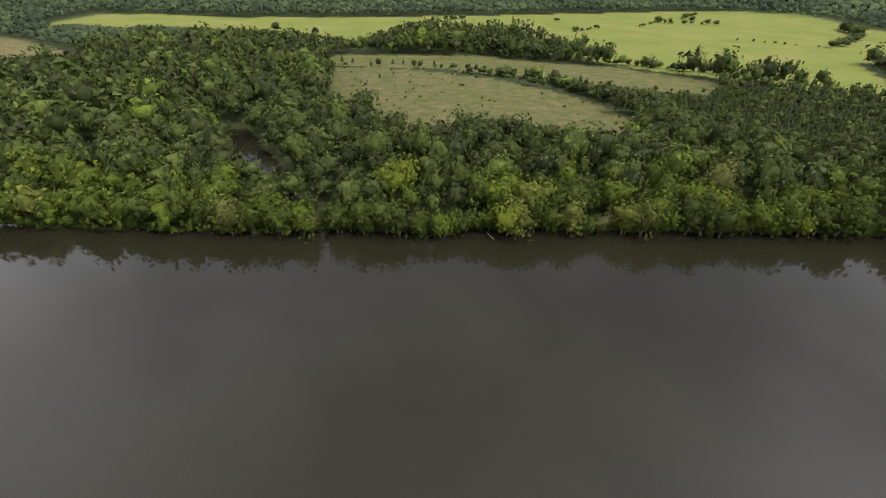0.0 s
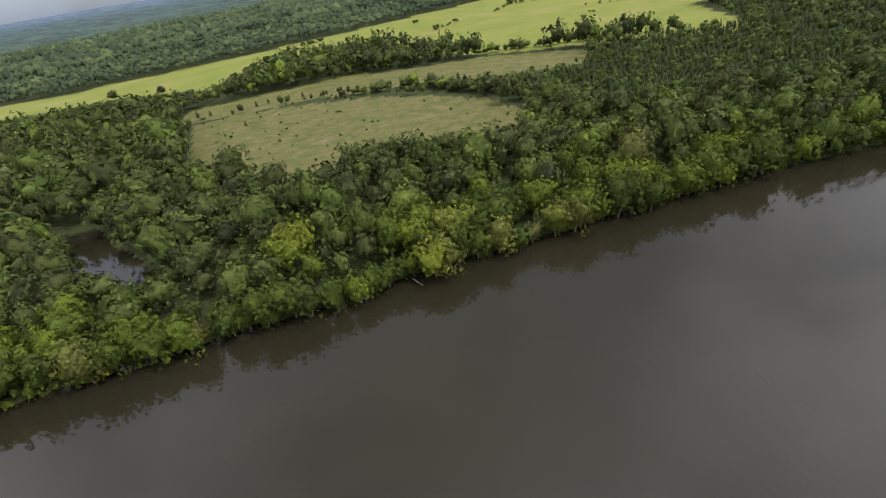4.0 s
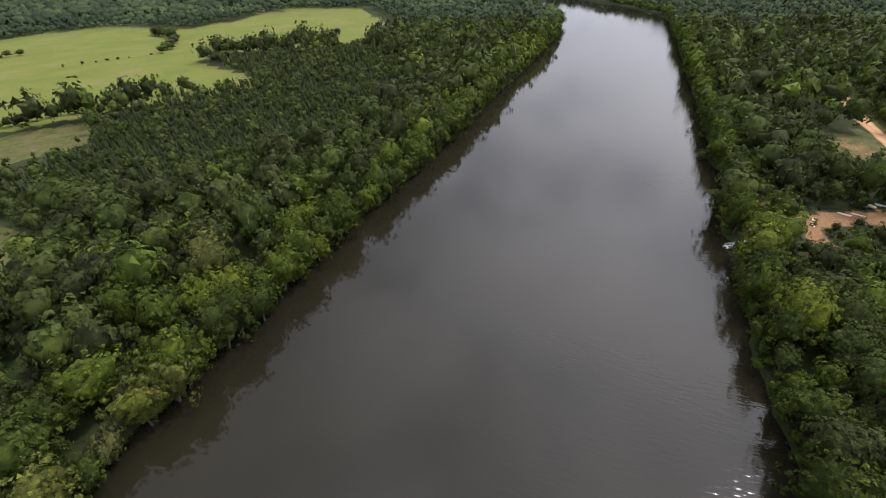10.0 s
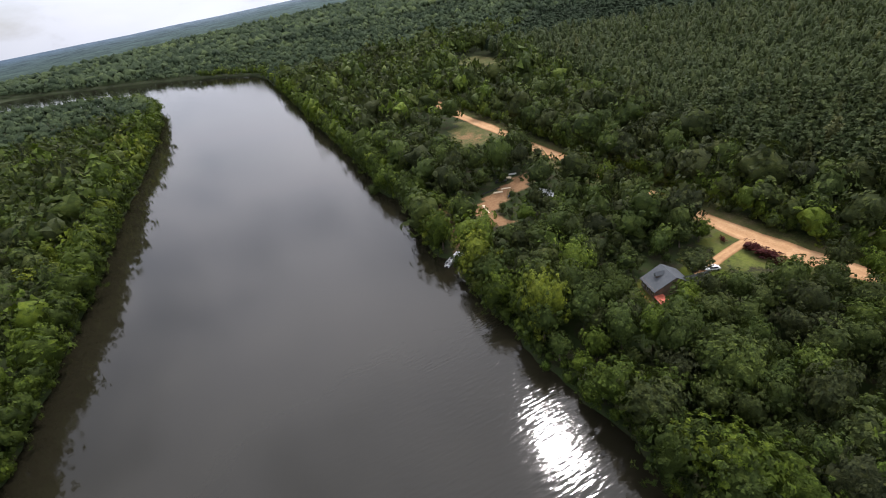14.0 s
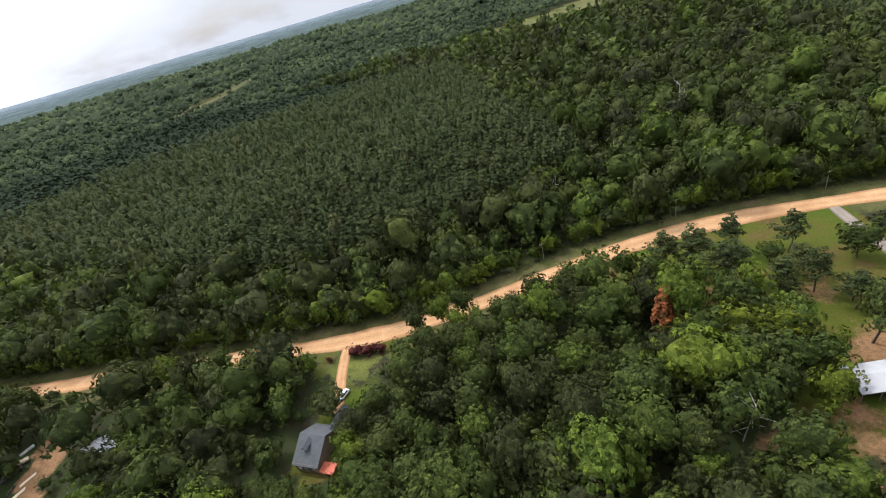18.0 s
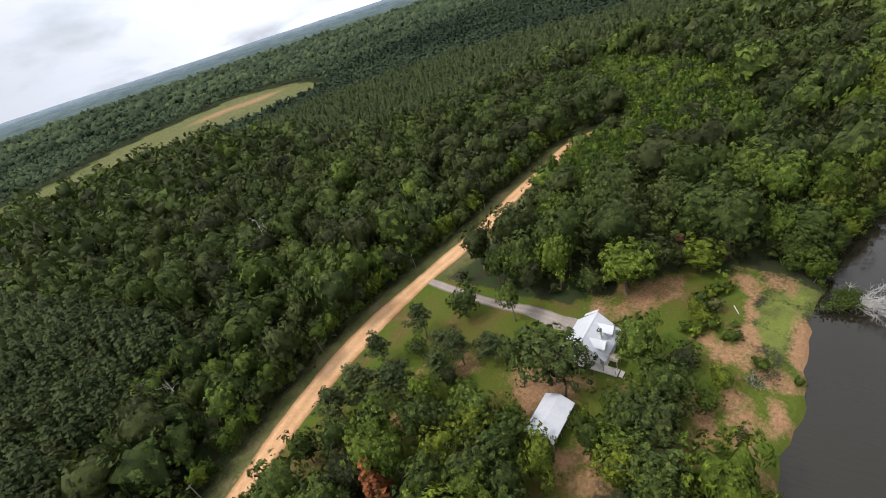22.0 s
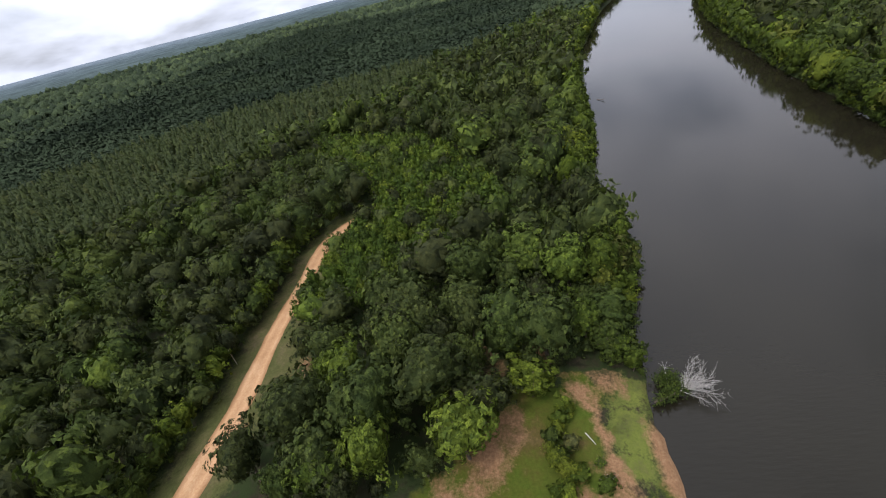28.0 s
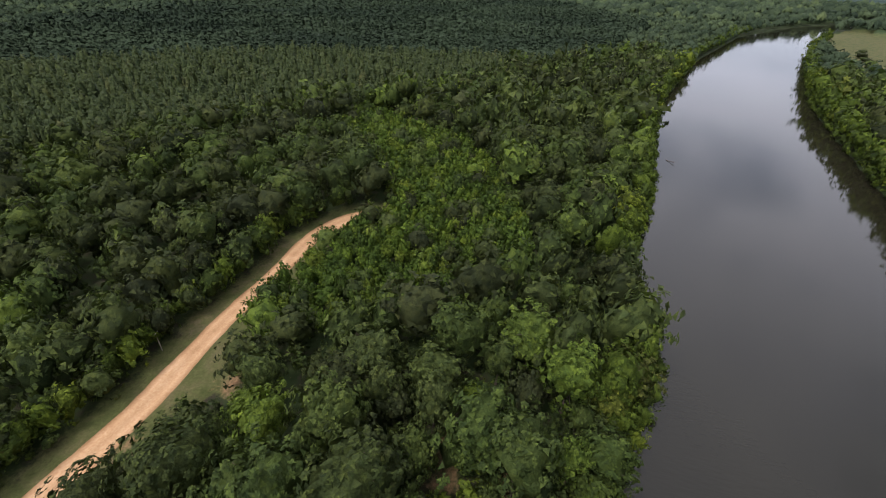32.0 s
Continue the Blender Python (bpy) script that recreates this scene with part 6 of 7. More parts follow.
def build_lot():
    gz = lambda x, y: float(height(x, y))
    f = thing("silt_fence", 240.4, -64.5, gz(240, -64), 90, "low black silt fence along the edge of the dirt lot", "fence")
    for k in range(8):
        part("stake", box((0.05, 0.05, 0.9), (-5.2 + k * 1.5, 0.05, 0.4)), TIMBER, f)
    for k in range(7):
        part("panel", box((1.46, 0.03, 0.7), (-4.45 + k * 1.5, 0.03 * math.sin(k * 2), 0.38)), DARK, f)
    for k, (x, y, turn) in enumerate([(245.5, -72.1, 40), (244.2, -74.9, 35)]):
        v = thing("utility_vehicle", x, y, gz(x, y), turn, "small dark off-road utility vehicle parked on the dirt lot", "vehicle", "vehicles on the dirt lot")
        part("body", box((2.7, 1.35, 0.55), (0, 0, 0.65), 0.1), DARK, v)
        part("hood", box((0.9, 1.25, 0.3), (0.95, 0, 1.0), 0.08), DARK, v)
        part("cargo_bed", box((0.95, 1.3, 0.35), (-0.95, 0, 1.08), 0.03), DARK, v)
        part("canopy", box((1.25, 1.3, 0.06), (-0.1, 0, 1.95), 0.02), DARK, v)
        for sx in (-0.65, 0.45):
            for sy in (-0.58, 0.58):
                part("roll_bar", tube((sx, sy, 0.9), (sx, sy, 1.93), 0.03, 0.03, 6), DARK, v)
        for sx in (-0.9, 0.9):
            for sy in (-0.7, 0.7):
                part("wheel", tube((sx, sy - 0.13, 0.34), (sx, sy + 0.13, 0.34), 0.34, 0.34, 12), DARK, v)
    t = thing("utility_trailer", 244.9, -77.9, gz(245, -78), 30, "tan canvas-covered trailer on the dirt lot", "trailer")
    part("cover", box((3.0, 1.7, 0.9), (0, 0, 0.95), 0.2), TAN, t)
    part("tongue", box((1.2, 0.1, 0.1), (2.0, 0, 0.45)), DARK, t)
    for y in (-0.9, 0.9):
        part("wheel", tube((0, y - 0.1, 0.33), (0, y + 0.1, 0.33), 0.33, 0.33, 12), DARK, t)
    j = thing("jon_boat", 248.3, -82.6, gz(248, -83), 60, "upturned white flat-bottomed boat lying on bare soil", "boat")
    part("hull", slab([(-2.1, -0.6, 0.55), (2.1, -0.45, 0.5), (2.1, 0.45, 0.5), (-2.1, 0.6, 0.55)], 0.5), PALE, j)
    part("keel", box((4.0, 0.06, 0.06), (0, 0, 0.58)), PALE, j)
    for x, y, turn, n, label in [(236.6, -66.4, 62, 5, "stack of fresh sawn boards on the dirt lot"), (237.2, -71.2, 62, 4, "small stack of pale lumber on the dirt lot")]:
        s = thing("lumber_stack", x, y, gz(x, y), turn, label, "lumber", "lumber stacks")
        for r in range(2):
            for k in range(n):
                part("board", box((4.6 - 0.2 * r, 0.24, 0.07), (0.1 * k, (k - n / 2) * 0.27, 0.12 + r * 0.1)), SAWN, s)
        for xx in (-1.5, 1.5):
            part("bearer", box((0.1, n * 0.27, 0.08), (xx, -0.1, 0.04)), TIMBER, s)
    for x, y, turn, ln in [(229.5, -53.9, -15, 3.2), (225.0, -52.6, -12, 4.4)]:
        s = thing("white_boards", x, y, gz(x, y), turn, "pile of pale boards lying on the orange soil", "boards", "white board piles")
        for k in range(4):
            part("board", box((ln, 0.24, 0.06), (0.12 * k, (k - 1.5) * 0.26, 0.08 + 0.03 * (k % 2))), SAWN, s)
    p = thing("blue_tarpaulin", 229.0, -68.4, gz(229, -68), 20, "crumpled blue tarpaulin over a low heap", "tarpaulin")
    part_shape("sheet", scaled((BALLS[1][0] * RNG.uniform(0.8, 1.1, (len(BALLS[1][0]), 1)), BALLS[1][1]), (1.5, 1.1, 0.7)), BLUE, p)
    me = bpy.data.meshes.new("concrete_slab")
    bm = box((9, 7, 0.3), (0, 0, 0.08), 0.03)
    bm.to_mesh(me)
    bm.free()
    me.materials.append(CONCRETE)
    s = new("concrete_slab", me)
    s.matrix_basis = pose(241.0, -93.5, gz(241, -93), 0, 0, 30)
    tagged(s, "grey concrete house slab at the edge of the dirt lot", "slab", kind="structure")
    c = thing("cabin", 213.5, -78.0, gz(213, -78), 25, "pale cabin with light grey metal roof hidden among trees", "house")
    part("wall", box((11, 7, 3.0), (0, 0, 1.5), 0.02), WHITE_PAINT, c)
    for sgn in (-1, 1):
        q = [(6.0, sgn * 4.1, 2.8), (-6.0, sgn * 4.1, 2.8), (-6.0, 0, 4.6), (6.0, 0, 4.6)]
        metal_roof("roof", q if sgn > 0 else [q[1], q[0], q[3], q[2]], 0.12, c, pitch=0.8)
    for x in (-3.5, 0.0, 3.5):
        window(c, (x, 3.5, 1.7), 1.0, 1.2, "y")


build_lot()


def build_cars():
    for x, y, turn, mat, word in [(139.8, -79.6, 70, DARK, "dark"), (137.2, -82.7, 62, PALE, "white")]:
        v = thing("car", x, y, float(height(x, y)), turn, word + " car parked beside the cottage drive under a tree", "car", "cars at the cottage")
        bm = box((4.5, 1.8, 0.65), (0, 0, 0.68), 0.14)
        part("body", bm, mat, v)
        bm = bmesh.new()
        lo = [(-1.7, -0.82, 0.98), (1.0, -0.82, 0.98), (1.0, 0.82, 0.98), (-1.7, 0.82, 0.98)]
        hi = [(-1.2, -0.66, 1.5), (0.35, -0.66, 1.5), (0.35, 0.66, 1.5), (-1.2, 0.66, 1.5)]
        vs = [bm.verts.new(p) for p in lo + hi]
        for q in ((3, 2, 1, 0), (4, 5, 6, 7), (0, 1, 5, 4), (1, 2, 6, 5), (2, 3, 7, 6), (3, 0, 4, 7)):
            bm.faces.new([vs[i] for i in q])
        part("windows", bm, GLASS, v)
        part("roof", box((1.7, 1.36, 0.06), (-0.42, 0, 1.51), 0.02), mat, v)
        for sx in (-1.4, 1.4):
            for sy in (-0.85, 0.85):
                part("wheel", tube((sx, sy - 0.11, 0.33), (sx, sy + 0.11, 0.33), 0.33, 0.33, 14), DARK, v)


build_cars()

# ---------------------------------------------------------------- hand-placed trees


def plant_yard():
    rng = np.random.default_rng(21)

    def at(kind, x, y, tall, wide, label, group="trees round the white house"):
        full = {"gum": 19, "oak": 20, "stilt": 20, "young": 10, "pine": 20, "shrub": 4}[kind]
        tall, wide = tall * 1.15, wide * (1.45 if tall > 6 and y > -80 else 1.2)
        s = tall / full
        plant(kind, x, y, s, wide / (full * s) / {"gum": 0.8, "oak": 0.72, "stilt": 0.62, "young": 0.56, "pine": 0.36, "shrub": 1.25}[kind], int(rng.integers(0, 8)), rng.uniform(0, 6.28), None, label, 0, group)

    lawn = "trees on the lawn"
    pine = "slim pine with a bare lower trunk standing on the lawn"
    for x, y, tall, wide in [(33.8, -112, 14, 8), (11.8, -116.2, 13, 6.5), (-3.1, -110.8, 13.5, 7), (1.3, -92.4, 13, 6.5), (8.8, -94.8, 10.5, 7), (0.6, -100.2, 9.5, 6.5)]:
        at("pine", x, y, tall, wide, pine, lawn)
    for kind, x, y, tall, wide, label in [
            ("pine", 25.6, -109.0, 15.5, 10, "bushy dark pine-like tree on the lawn above bare soil"), ("pine", 19.7, -101.0, 14, 9, "bushy dark green pine on the lawn beside the road"),
            ("oak", -17.0, -103.0, 11.5, 10, "compact dark green tree beside the gravel drive"), ("oak", 3.9, -107.8, 6.5, 6.5, "low rounded dark shrub-like tree on the lawn"),
            ("young", 18.6, -92.8, 12.5, 8, "bright green young tree on the lawn"), ("oak", 10.6, -89.5, 8.5, 4.6, "small dark conical tree on the lawn"),
            ("young", 15.5, -82.6, 9.5, 7, "bright green young tree at the lawn's edge"), ("pine", -2.8, -83.6, 10, 6.5, "small sparse tree standing on bare soil"),
            ("stilt", 1.5, -72.2, 17, 8.5, "leafy light green tree on a tall bare trunk"), ("stilt", -2.0, -65.8, 19, 15, "tall spreading oak between house and shed"),
            ("stilt", 0.3, -61.1, 18, 11, "tall oak beside the white shed"), ("oak", -16.5, -47.5, 16.5, 10.5, "broad dark oak in front of the white house"),
            ("oak", 3, -38, 13, 10, "broad spreading oak near the river bank"), ("oak", -19.3, -37.8, 7, 6, "dark low tree by the river slope"),
            ("gum", -37, -37.2, 5.5, 5, "bushy green thicket at the top of the bank"), ("shrub", -32.5, -38, 3.5, 5, "low green shrub row along the lawn"), ("shrub", -33.5, -30, 3.2, 4.5, "low green shrub at the bank top"),
            ("gum", -9, -31, 6, 6, "leaning light green tree on the eroded bank"), ("gum", -59, -42, 12.5, 12.5, "bright green spreading tree at the edge of the bare soil"),
            ("oak", -43, -59, 18, 13, "large dark oak beside the gravel parking space"), ("oak", -52, -55, 17, 12, "large dark oak above bare soil"),
            ("gum", 13.8, -67.6, 11, 5, "light green tree hanging over the shed roof"), ("gum", 11.5, -50, 10.5, 6.5, "light green tree beside the shed"),
            ("gum", 20.8, -57.2, 13, 8.5, "bright green tree hanging over the shed roof"), ("oak", 42.5, -54.8, 15, 9.5, "spreading grey-green oak with bare dead branches in its crown"), ("oak", 40, -75, 16.5, 10.5, "large spreading grey-green oak in the belt"), ("gum", 43, -39, 13, 8, "bright yellow-green tree near the water"), ("gum", 66, -46, 13.5, 7, "pale green tree near the water"), ("oak", 22, -66, 14, 10, "green tree in the belt beside the shed"),
            ("oak", 15.6, -36, 14, 12, "spreading oak with pale dead twigs near the river"), ("oak", 4.5, -45, 12, 9, "grey-green tree with dead branches"),
            ("oak", 18, -76.5, 14, 10, "dense green tree in the belt by the lawn"), ("oak", 27, -87, 15, 11, "dense green tree in the belt by the lawn"),
            ("oak", 36, -93, 15, 11, "dense green tree in the belt by the lawn"), ("oak", 31.5, -43.5, 12, 7, "spreading green tree above bare ground"),
            ("gum", 22, -30, 12, 10, "light green tree near the water"), ("oak", -33, -86, 13, 8, "sparse grey-green tree leaning over the gravel drive"),
            ("oak", -37, -92, 16, 11, "large dark tree beside the gravel drive"), ("gum", -70, -20, 14, 10.5, "bright green tree on the point above the fallen tree"),
            ("gum", -64.5, -14.8, 8, 5.5, "bright green tree leaning over the river bank"), ("shrub", -47.5, -37.6, 3.5, 4.5, "low green shrub row along the lawn"), ("shrub", -43, -35.5, 4.5, 5, "low green shrub row along the lawn"), ("shrub", -40.5, -38.5, 4.5, 5.5, "low green shrub row along the lawn"), ("shrub", -45.5, -39, 4, 5, "low green shrub row along the lawn"), ("shrub", -36, -34.5, 4, 5, "low green shrub row along the lawn"), ("shrub", -50.5, -36.5, 4, 5, "low green shrub row along the lawn"), ("shrub", -33, -40, 3, 4, "low green shrub row along the lawn"), ("shrub", -53, -33.5, 2.6, 3.6, "low green shrub on the grassy slope"), ("shrub", -25.4, -15.4, 2, 2.6, "small green shrub on the muddy shore"), ("stilt", -20.5, -86.7, 14.5, 8, "sparse grey-green tree beside the gravel drive"), ("gum", -17.7, -29.5, 5.8, 6.5, "light airy green tree on the bare slope"), ("gum", -39.8, -39.6, 5.8, 5.5, "dense bright green thicket on the slope"), ("gum", -6.2, -41.5, 10.5, 7.5, "leafy green tree beside the eroded slope"), ("shrub", -26.8, -22.7, 3.2, 4.5, "grey twiggy bush on the bare slope"), ("gum", 7.6, -53, 8.5, 4, "light green tree in front of the shed"), ("pine", -4.4, -86.6, 9, 5.5, "small grey-green pine on the lawn"), ("oak", -6, -39.3, 14, 10, "tall dark oak above the eroded bank"), ("gum", 150, -93, 8, 8, "round green tree beside the cottage lawn"), ("oak", 139, -76.5, 8.5, 8, "grey-green tree beside the cottage drive"),
            ("oak", 152, -86, 9.5, 9, "dense round green tree beside the road"), ("gum", 125, -51, 9, 9, "bright green tree hanging over the cottage"),
            ("oak", 25, -83, 13, 9, "dense green tree in the belt by the lawn"), ("gum", 30, -77, 14, 9, "bright green tree in the belt by the lawn"), ("gum", 23, -72.5, 13, 8, "bright green tree in the belt by the lawn"), ("oak", 33, -97, 14, 9, "dense green tree in the belt by the lawn"), ("oak", 40, -105, 14, 9, "dense green tree in the belt by the lawn"), ("gum", 21, -89, 11, 6.5, "bright green young tree on the lawn"), ("oak", 30, -68, 15, 10, "dense green tree in the belt beside the shed"), ("oak", 38, -86, 15, 10, "dense green tree in the belt by the lawn"), ("gum", 46, -112, 12, 9, "bright green tree beside the road"), ("oak", 12, -43, 12, 8, "grey-green tree with an open crown near the bank"), ("gum", 17.5, -41, 13, 7.5, "light green tree near the water"), ("oak", 132.3, -70, 6.5, 6, "grey-green tree beside the cottage"), ("gum", 130.5, -63, 9, 5.5, "bright green tree beside the cottage"), ("oak", 180, -98, 13, 8, "dense dark tree beside the dirt road"), ("oak", 190, -97.5, 14, 8, "dense dark tree beside the dirt road"), ("oak", 200, -99, 13, 8, "dense dark tree beside the dirt road"), ("oak", 210, -99, 14, 8, "dense dark tree beside the dirt road"), ("oak", 221, -100, 13, 8, "dense dark tree beside the dirt road"), ("oak", 257, -99, 12, 8, "dense dark tree beside the dirt road"), ("oak", 268, -100, 13, 8, "dense dark tree beside the dirt road"), ("oak", 165, -98, 12, 8, "dense dark tree beside the dirt road"), ("oak", 106, -105, 12, 7, "dense dark tree beside the dirt road"), ("oak", 114, -102, 13, 7, "dense dark tree beside the dirt road"), ("oak", 99, -107, 12, 7, "dense dark tree beside the dirt road"), ("shrub", 237, -27, 2.6, 5, "low willow-like shrub on the water's edge"), ("gum", 296, -21.5, 4.5, 9, "low rounded shrub growing out over the water"),
            ("gum", 131, -29, 11, 7, "bright grey-green tree leaning over the river bank"), ("gum", 147, -25.5, 10, 6, "leafy bright green tree on the river bank"), ("gum", 115, -27, 10, 6, "bright grey-green tree leaning over the river bank"), ("gum", 245, -37, 9, 10, "spreading green tree above the landing"), ("gum", 228, -40, 11, 12, "wide bright green tree beside the bare track"), ("gum", 252, -30, 8, 7, "yellow-green tree at the water's edge"),
            ("shrub", 218, -25, 4, 7, "willow-like shrub hanging over the water")]:
        at(kind, x, y, tall, wide, label)
    plant("young", 137.5, -18.6, 0.72, 0.8, 1, 0.4, 0.3, "small yellow-green tree leaning far out over the river", -38)
    plant("young", 129.5, -20.0, 0.5, 0.7, 2, 1.4, 0.3, "thin dry yellowish sapling at the water", -12)


plant_yard()


def dead_trees():
    for k, (x, y, tall, girth, lean) in enumerate([(-19, -226, 24, 0.35, 0), (-25, -230, 22, 0.3, 0), (118.5, -45.5, 13.5, 0.17, 0), (121.5, -22, 9, 0.16, -35), (127, -19.5, 7.5, 0.12, -20), (103.5, -20.5, 8.5, 0.15, -30), (152.0, -20, 8.5, 0.16, -12), (55, -170, 16, 0.2, 0), (41.2, -52.6, 14.5, 0.17, 0), (-148, 190, 15, 0.25, 0), (-95, 255, 14, 0.25, 0), (86, 392, 12, 0.2, 0)]):
        d = thing("dead_tree", x, y, float(height(x, y)), k * 57, "bare bleached grey dead tree standing among the leaves", "dead tree", "dead trees")
        d.matrix_basis = pose(x, y, max(float(height(x, y)), 0.0), -lean, 0, 0) @ pose(0, 0, 0, 0, 0, k * 57)
        part_shape("trunk", dead_shape(np.random.default_rng(60 + k), tall, girth), DEADWOOD, d)
    # toppled tree lying out over the river
    rng = np.random.default_rng(77)
    f = thing("fallen_tree", -54.4, -12.9, 0.9, 0, "toppled tree lying in the river with bare white branches", "fallen tree")
    tip = np.array((-2.4, 9.4, 1.3))
    part_shape("trunk", join([limb((0, 0, 0.2), tip * 0.55, 0.42, 0.3, 8), limb(tip * 0.55, tip, 0.3, 0.14, 7)]), BARK, f)
    twigs = []

    def bough(o, d, long, r, depth):
        """A bough that bends as it thins out and forks."""
        steps = 3 if depth else 2
        for k in range(steps):
            d = d + rng.normal(scale=0.16, size=3) + (0, 0, 0.05)
            d /= np.linalg.norm(d)
            e = o + d * long / steps
            twigs.append(limb(o, e, r * (1 - 0.28 * k), r * (0.72 - 0.28 * k) + 0.008, 4 if depth > 1 else 3))
            if depth:
                for m in range(2):
                    side = d + directions(rng, 1)[0] * 0.75
                    bough(o + (e - o) * rng.uniform(0.3, 1.0), side / np.linalg.norm(side), long * rng.uniform(0.4, 0.6), r * 0.5, depth - 1)
            o = e

    axis = tip / np.linalg.norm(tip)
    for k in range(17):
        d = axis * 1.0 + np.array((math.cos(k * 2.4), 0.25, 0.7 * math.sin(k * 2.4))) * rng.uniform(0.3, 1.05)
        d[2] = max(d[2], -0.02)
        bough(tip * rng.uniform(0.6, 1.0), d / np.linalg.norm(d), rng.uniform(4.0, 6.6), 0.075, 2)
    part_shape("branchwork", join(twigs), DEADWOOD, f, "bare white branches")
    pos = np.array([tip * u for u in rng.uniform(0.0, 0.85, 620)]) + rng.normal(scale=(1.0, 0.8, 0.5), size=(620, 3)) + (0, 0, 0.5)
    bushy = rng.normal(scale=(1.7, 1.9, 0.7), size=(900, 3)) * 0.9 + (-5.6, 5.2, 1.0)
    pos = np.concatenate([pos, bushy])
    pos[:, 2] = np.maximum(pos[:, 2], -0.5)
    part_shape("foliage", sprays(rng, pos, rng.normal(size=(len(pos), 3)) * 0.7 + (0, 0, 0.9), 0.3), LEAF_BANK, f, "dull yellow-green leaves along the trunk")
    part_shape("bare_bough", join([limb((-3.0, 4.5, 0.2), (-9.0, 5.6, 1.3), 0.1, 0.05, 5)] + [limb((-9.0, 5.6, 1.3), (-9.0 + 2.2 * math.cos(a), 5.6 + 2.2 * math.sin(a), 1.9), 0.045, 0.015, 3) for a in (1.1, 1.8, 2.5, 3.1, 3.7)]), DEADWOOD, f, "bare grey bough")
    # thin bare log at the far bank
    g = thing("driftwood_log", 13.6, 130.6, 0.12, -71, "thin pale driftwood log lying in the water", "log")
    part_shape("log", join([limb((0, 0, 0), (5.2, 0.2, 0.25), 0.13, 0.06, 6), limb((3.0, 0.1, 0.15), (4.3, 0.9, 0.5), 0.05, 0.02, 4), limb((-1.8, -0.4, 0.5), (0, 0, 0), 0.05, 0.13, 5)]), DEADWOOD, g)
    g = thing("driftwood_log", -45.2, -30.6, float(height(-45, -30)) + 0.15, 25, "pale bleached log lying on the grassy slope", "log")
    part_shape("log", limb((-1.8, 0, 0.05), (1.8, 0.1, 0.1), 0.14, 0.09, 7), DEADWOOD, g)
    g = thing("driftwood_log", -309, 38.5, 0.1, 20, "dark snag sticking out of the river", "log")
    part_shape("log", join([limb((0, 0, 0), (7, 1.5, 0.7), 0.22, 0.1, 6), limb((4, 0.8, 0.4), (6, 3, 1.8), 0.1, 0.04, 5), limb((5, 1, 0.5), (8, 0, 1.9), 0.08, 0.03, 4)]), BARK, g)


dead_trees()


def coloured_bushes():
    k = 0
    red = [mesh_of("crown", scaled(broad_crown(np.random.default_rng(q), 8, 240, 0.055, 1.0, 0.0, 1), (3.4, 3.4, 2.9)), LEAF_RED, True) for q in (1, 2)]
    for x, y, s in [(137.4, -99.8, 1.0), (135.0, -99.6, 1.1), (132.4, -99.3, 1.05), (130.0, -99.2, 1.1), (127.4, -99.0, 1.0), (145.1, -98.4, 0.6)]:
        b = thing("red_shrub", x, y, float(height(x, y)), k * 70, "dark red-leaved rounded shrub beside the cottage drive", "shrub", "red shrubs by the cottage drive")
        b.matrix_basis = b.matrix_basis @ Matrix.Diagonal((s * 1.4, s * 1.4, s * 1.25, 1))
        ob = new("crown", red[k % 2])
        ob.parent = b
        k += 1
    rust = thing("rust_brown_cedar", 43.8, -86.6, float(height(43, -86)), 0, "dead rust-brown conifer among green trees", "tree")
    part_shape("crown", scaled(pine_crown(np.random.default_rng(4), 14, 520, 0.032, 0.1, 1), (22, 22, 16.5)), LEAF_RUST, rust)
    part_shape("trunk", trunk_shape(np.random.default_rng(5), 13, 0.2, 3, 0.3, 0.08), BARK, rust)


coloured_bushes()


def brush_heap():
    """Half-dead brush on the eroded bank."""
    rng = np.random.default_rng(31)
    for k, (x, y, s) in enumerate([(-25, -21, 1.25), (-21.5, -23.5, 0.8), (-6, -24, 0.7), (-35, -29, 0.55), (-39, -30, 0.5)]):
        b = thing("brush", x, y, float(height(x, y)), 0, "half-dead grey-brown brush on the eroded bank", "brush", "brush on the bank")
        sticks = []
        for j in range(70):
            d = directions(rng, 1, 0.9)[0]
            o = np.array((rng.normal(scale=0.8), rng.normal(scale=0.8), 0)) * s
            sticks.append(limb(o, o + d * rng.uniform(1.8, 3.8) * s, 0.045, 0.012, 3))
        part_shape("branchwork", join(sticks), DEADWOOD if k % 2 else BARK, b)
        pos = directions(rng, 160, 0.6) * rng.uniform(1.0, 3.2, (160, 1)) * s
        part_shape("foliage", sprays(rng, pos, rng.normal(size=(160, 3)) + (0, 0, 1), 0.26), LEAF_WOOD, b)


brush_heap()


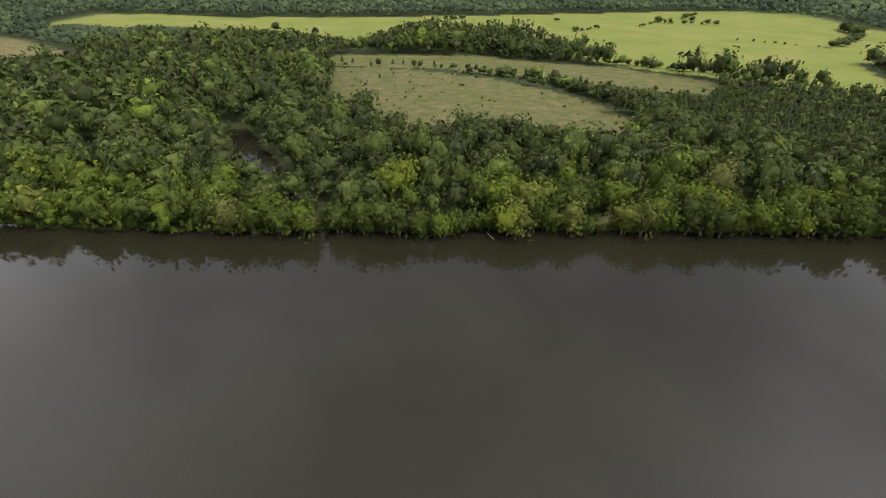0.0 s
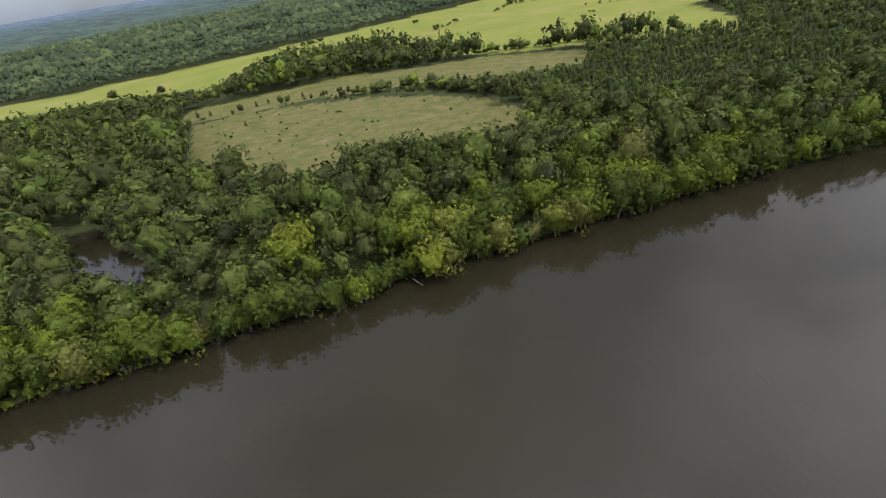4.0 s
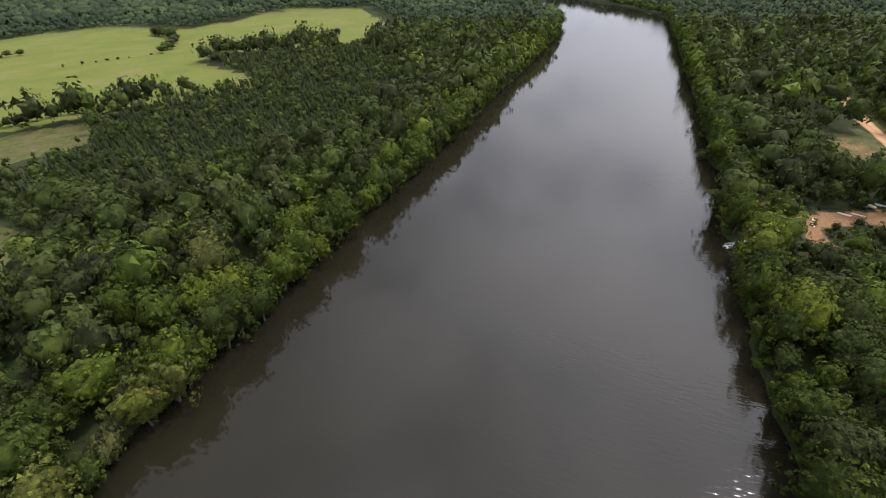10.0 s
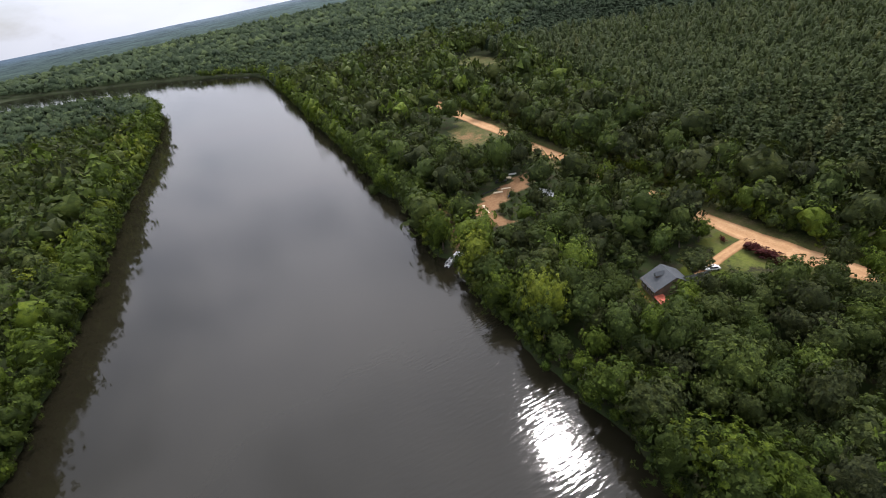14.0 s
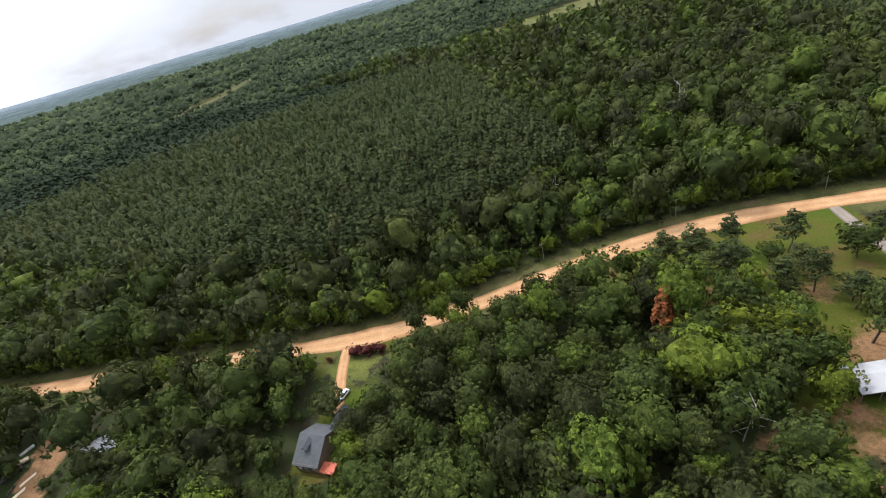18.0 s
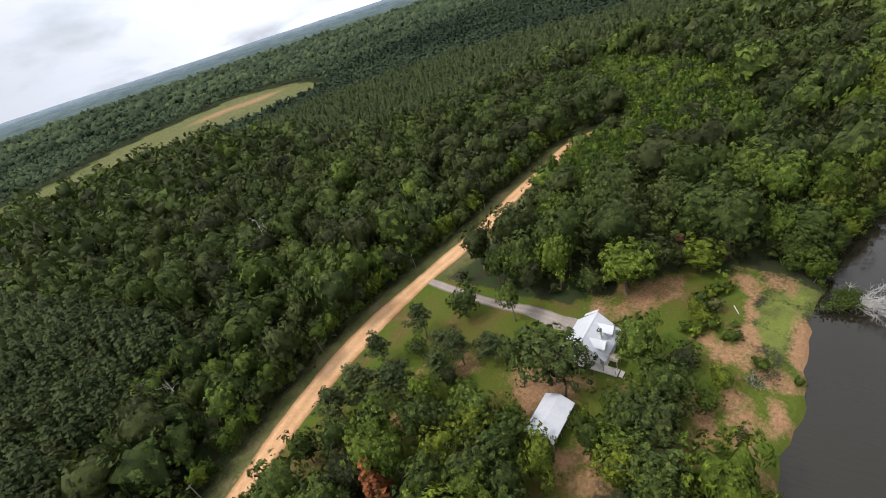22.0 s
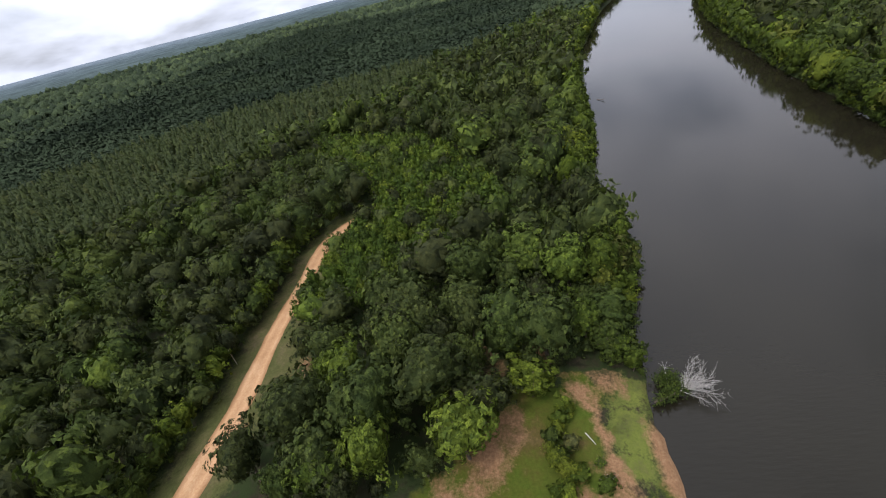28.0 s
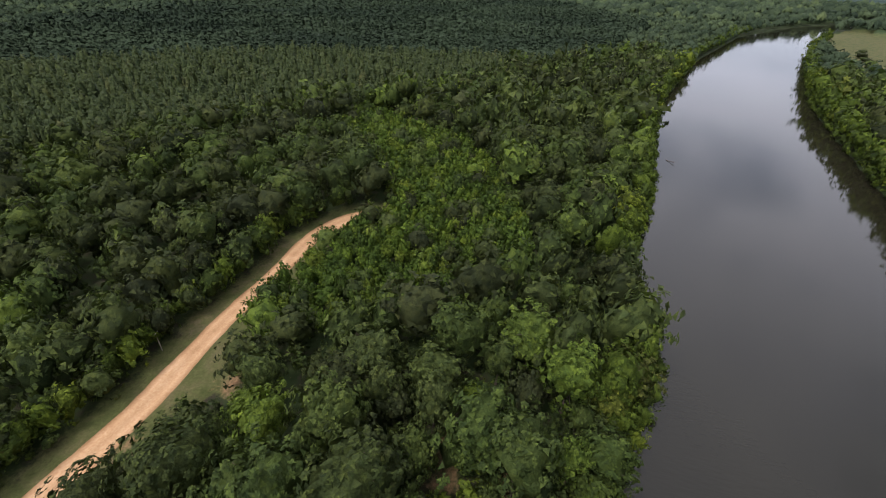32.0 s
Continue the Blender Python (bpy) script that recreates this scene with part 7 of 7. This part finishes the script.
def field_trees():
    """Lone trees, copses and fence-line bushes in the pastures."""
    rng = np.random.default_rng(8)

    def at(kind, x, y, tall, wide, label, group):
        full = {"bank": 19, "hedge": 20, "pine": 20, "shrub": 4}[kind]
        s = tall / full
        plant(kind, x, y, s, wide / (full * s) / {"bank": 0.74, "hedge": 0.70, "pine": 0.38, "shrub": 1.25}[kind], int(rng.integers(0, 8)), rng.uniform(0, 6.28), None, label, 0, group)

    row = np.array(HEDGE, float)
    d = np.r_[0, np.cumsum(np.hypot(*np.diff(row, axis=0).T))]
    for s in np.arange(0, d[-1], 6.5):
        x, y = np.interp(s, d, row[:, 0]) + rng.uniform(-2, 2), np.interp(s, d, row[:, 1]) + rng.uniform(-3, 3)
        tall = rng.choice([3.5, 5, 7, 9, 12], p=[0.3, 0.25, 0.2, 0.15, 0.1])
        at("hedge", x, y, tall, tall * rng.uniform(0.9, 1.3), "rounded tree in the hedge between two pastures", "hedge trees")
    for x, y, tall, wide in FIELD_TREES:
        at("hedge", x, y, tall, wide, "lone rounded tree standing in pale pasture", "pasture trees")
    for a, b, n, tall in FENCE_LINES:
        for k in range(n):
            u = (k + rng.uniform(0.1, 0.9)) / n
            x, y = a[0] + (b[0] - a[0]) * u + rng.uniform(-3, 3), a[1] + (b[1] - a[1]) * u + rng.uniform(-4, 4)
            h = tall * rng.uniform(0.5, 1.3)
            at("hedge", x, y, h, h * rng.uniform(1.1, 1.7), "bushy tree on a fence line across the pasture", "fence-line trees")
    for a, b, n in LEGGY:
        for k in range(n):
            u = (k + rng.uniform(0.1, 0.9)) / n
            x, y = a[0] + (b[0] - a[0]) * u + rng.uniform(-3, 3), a[1] + (b[1] - a[1]) * u + rng.uniform(-5, 5)
            h = rng.uniform(6.5, 12)
            if rng.random() < 0.55:
                at("pine", x, y, h, h * 0.36, "thin leggy pine in a sparse line beside the clearing", "leggy trees")
            else:
                at("hedge", x, y, h * 0.8, h * 0.6, "thin grey-green tree in a sparse line beside the clearing", "leggy trees")


HEDGE = [(20, 545), (80, 520), (140, 498), (200, 478), (234, 461), (297, 428), (345, 398)]
FIELD_TREES = [(528, 617, 9, 14), (512, 605, 12, 15), (604, 492, 5, 9), (689, 440, 8, 10), (804, 576, 5, 9), (454, 880, 9, 14), (382, 857, 12, 15), (201, 867, 7, 13), (345, 392, 15, 15), (297, 421, 13, 14), (244, 452, 10, 11), (212, 476, 7, 9), (-111, 589, 12, 13), (-189, 670, 13, 15), (-257, 705, 13, 16)]
FENCE_LINES = [((20, 436), (78, 415), 7, 10), ((78, 415), (120, 347), 11, 11), ((95, 402), (138, 330), 8, 10), ((-640, 380), (-820, 520), 12, 9), ((-700, 345), (-900, 425), 12, 9), ((-64, 763), (-30, 815), 8, 9), ((-15, 847), (43, 894), 6, 8), ((193, 724), (251, 773), 9, 7), ((382, 855), (480, 830), 8, 8), ((417, 667), (512, 605), 8, 3.5), ((663, 790), (626, 702), 14, 14), ((626, 702), (530, 612), 10, 10), ((413, 893), (320, 791), 9, 6), ((504, 981), (440, 900), 6, 9)]
LEGGY = [((-125, 460), (0, 455), 11), ((0, 455), (60, 425), 8), ((60, 425), (125, 372), 8), ((-420, 520), (-560, 660), 12), ((-230, 560), (-420, 640), 8)]
field_trees()


def clearing_bushes():
    """Low bushes coming up in the rough clearing."""
    rng = np.random.default_rng(19)
    n = 0
    while n < 70:
        x, y = rng.uniform(-110, 125), rng.uniform(235, 455)
        if inside(CLEARING, x, y):
            s = rng.uniform(0.18, 0.6)
            plant("shrub", x, y, s, rng.uniform(0.9, 1.4), int(rng.integers(0, 4)), rng.uniform(0, 6.28), None, "low bush coming up in the rough clearing", 0, "bushes in the clearing")
            n += 1


clearing_bushes()


def far_houses():
    for x, y, turn, w, label in [(-482, 16, 10, 10, "white metal-roofed cabin among trees by the river"), (-832, 124, -20, 9, "small pale cabin far off by the river"), (188, -716, 15, 14, "white-roofed farm building far off in the woods")]:
        z = float(height(x, y))
        h = thing("far_cabin", x, y, z, turn, label, "house", "far cabins")
        part("wall", box((w, 7, 7.0), (0, 0, 3.5), 0.02), WHITE_PAINT, h)
        for s in (-1, 1):
            q = [(w / 2 + 0.5, s * 4.0, 6.8), (-w / 2 - 0.5, s * 4.0, 6.8), (-w / 2 - 0.5, 0, 9.2), (w / 2 + 0.5, 0, 9.2)]
            metal_roof("roof", q if s > 0 else [q[1], q[0], q[3], q[2]], 0.12, h, pitch=0.8)


far_houses()
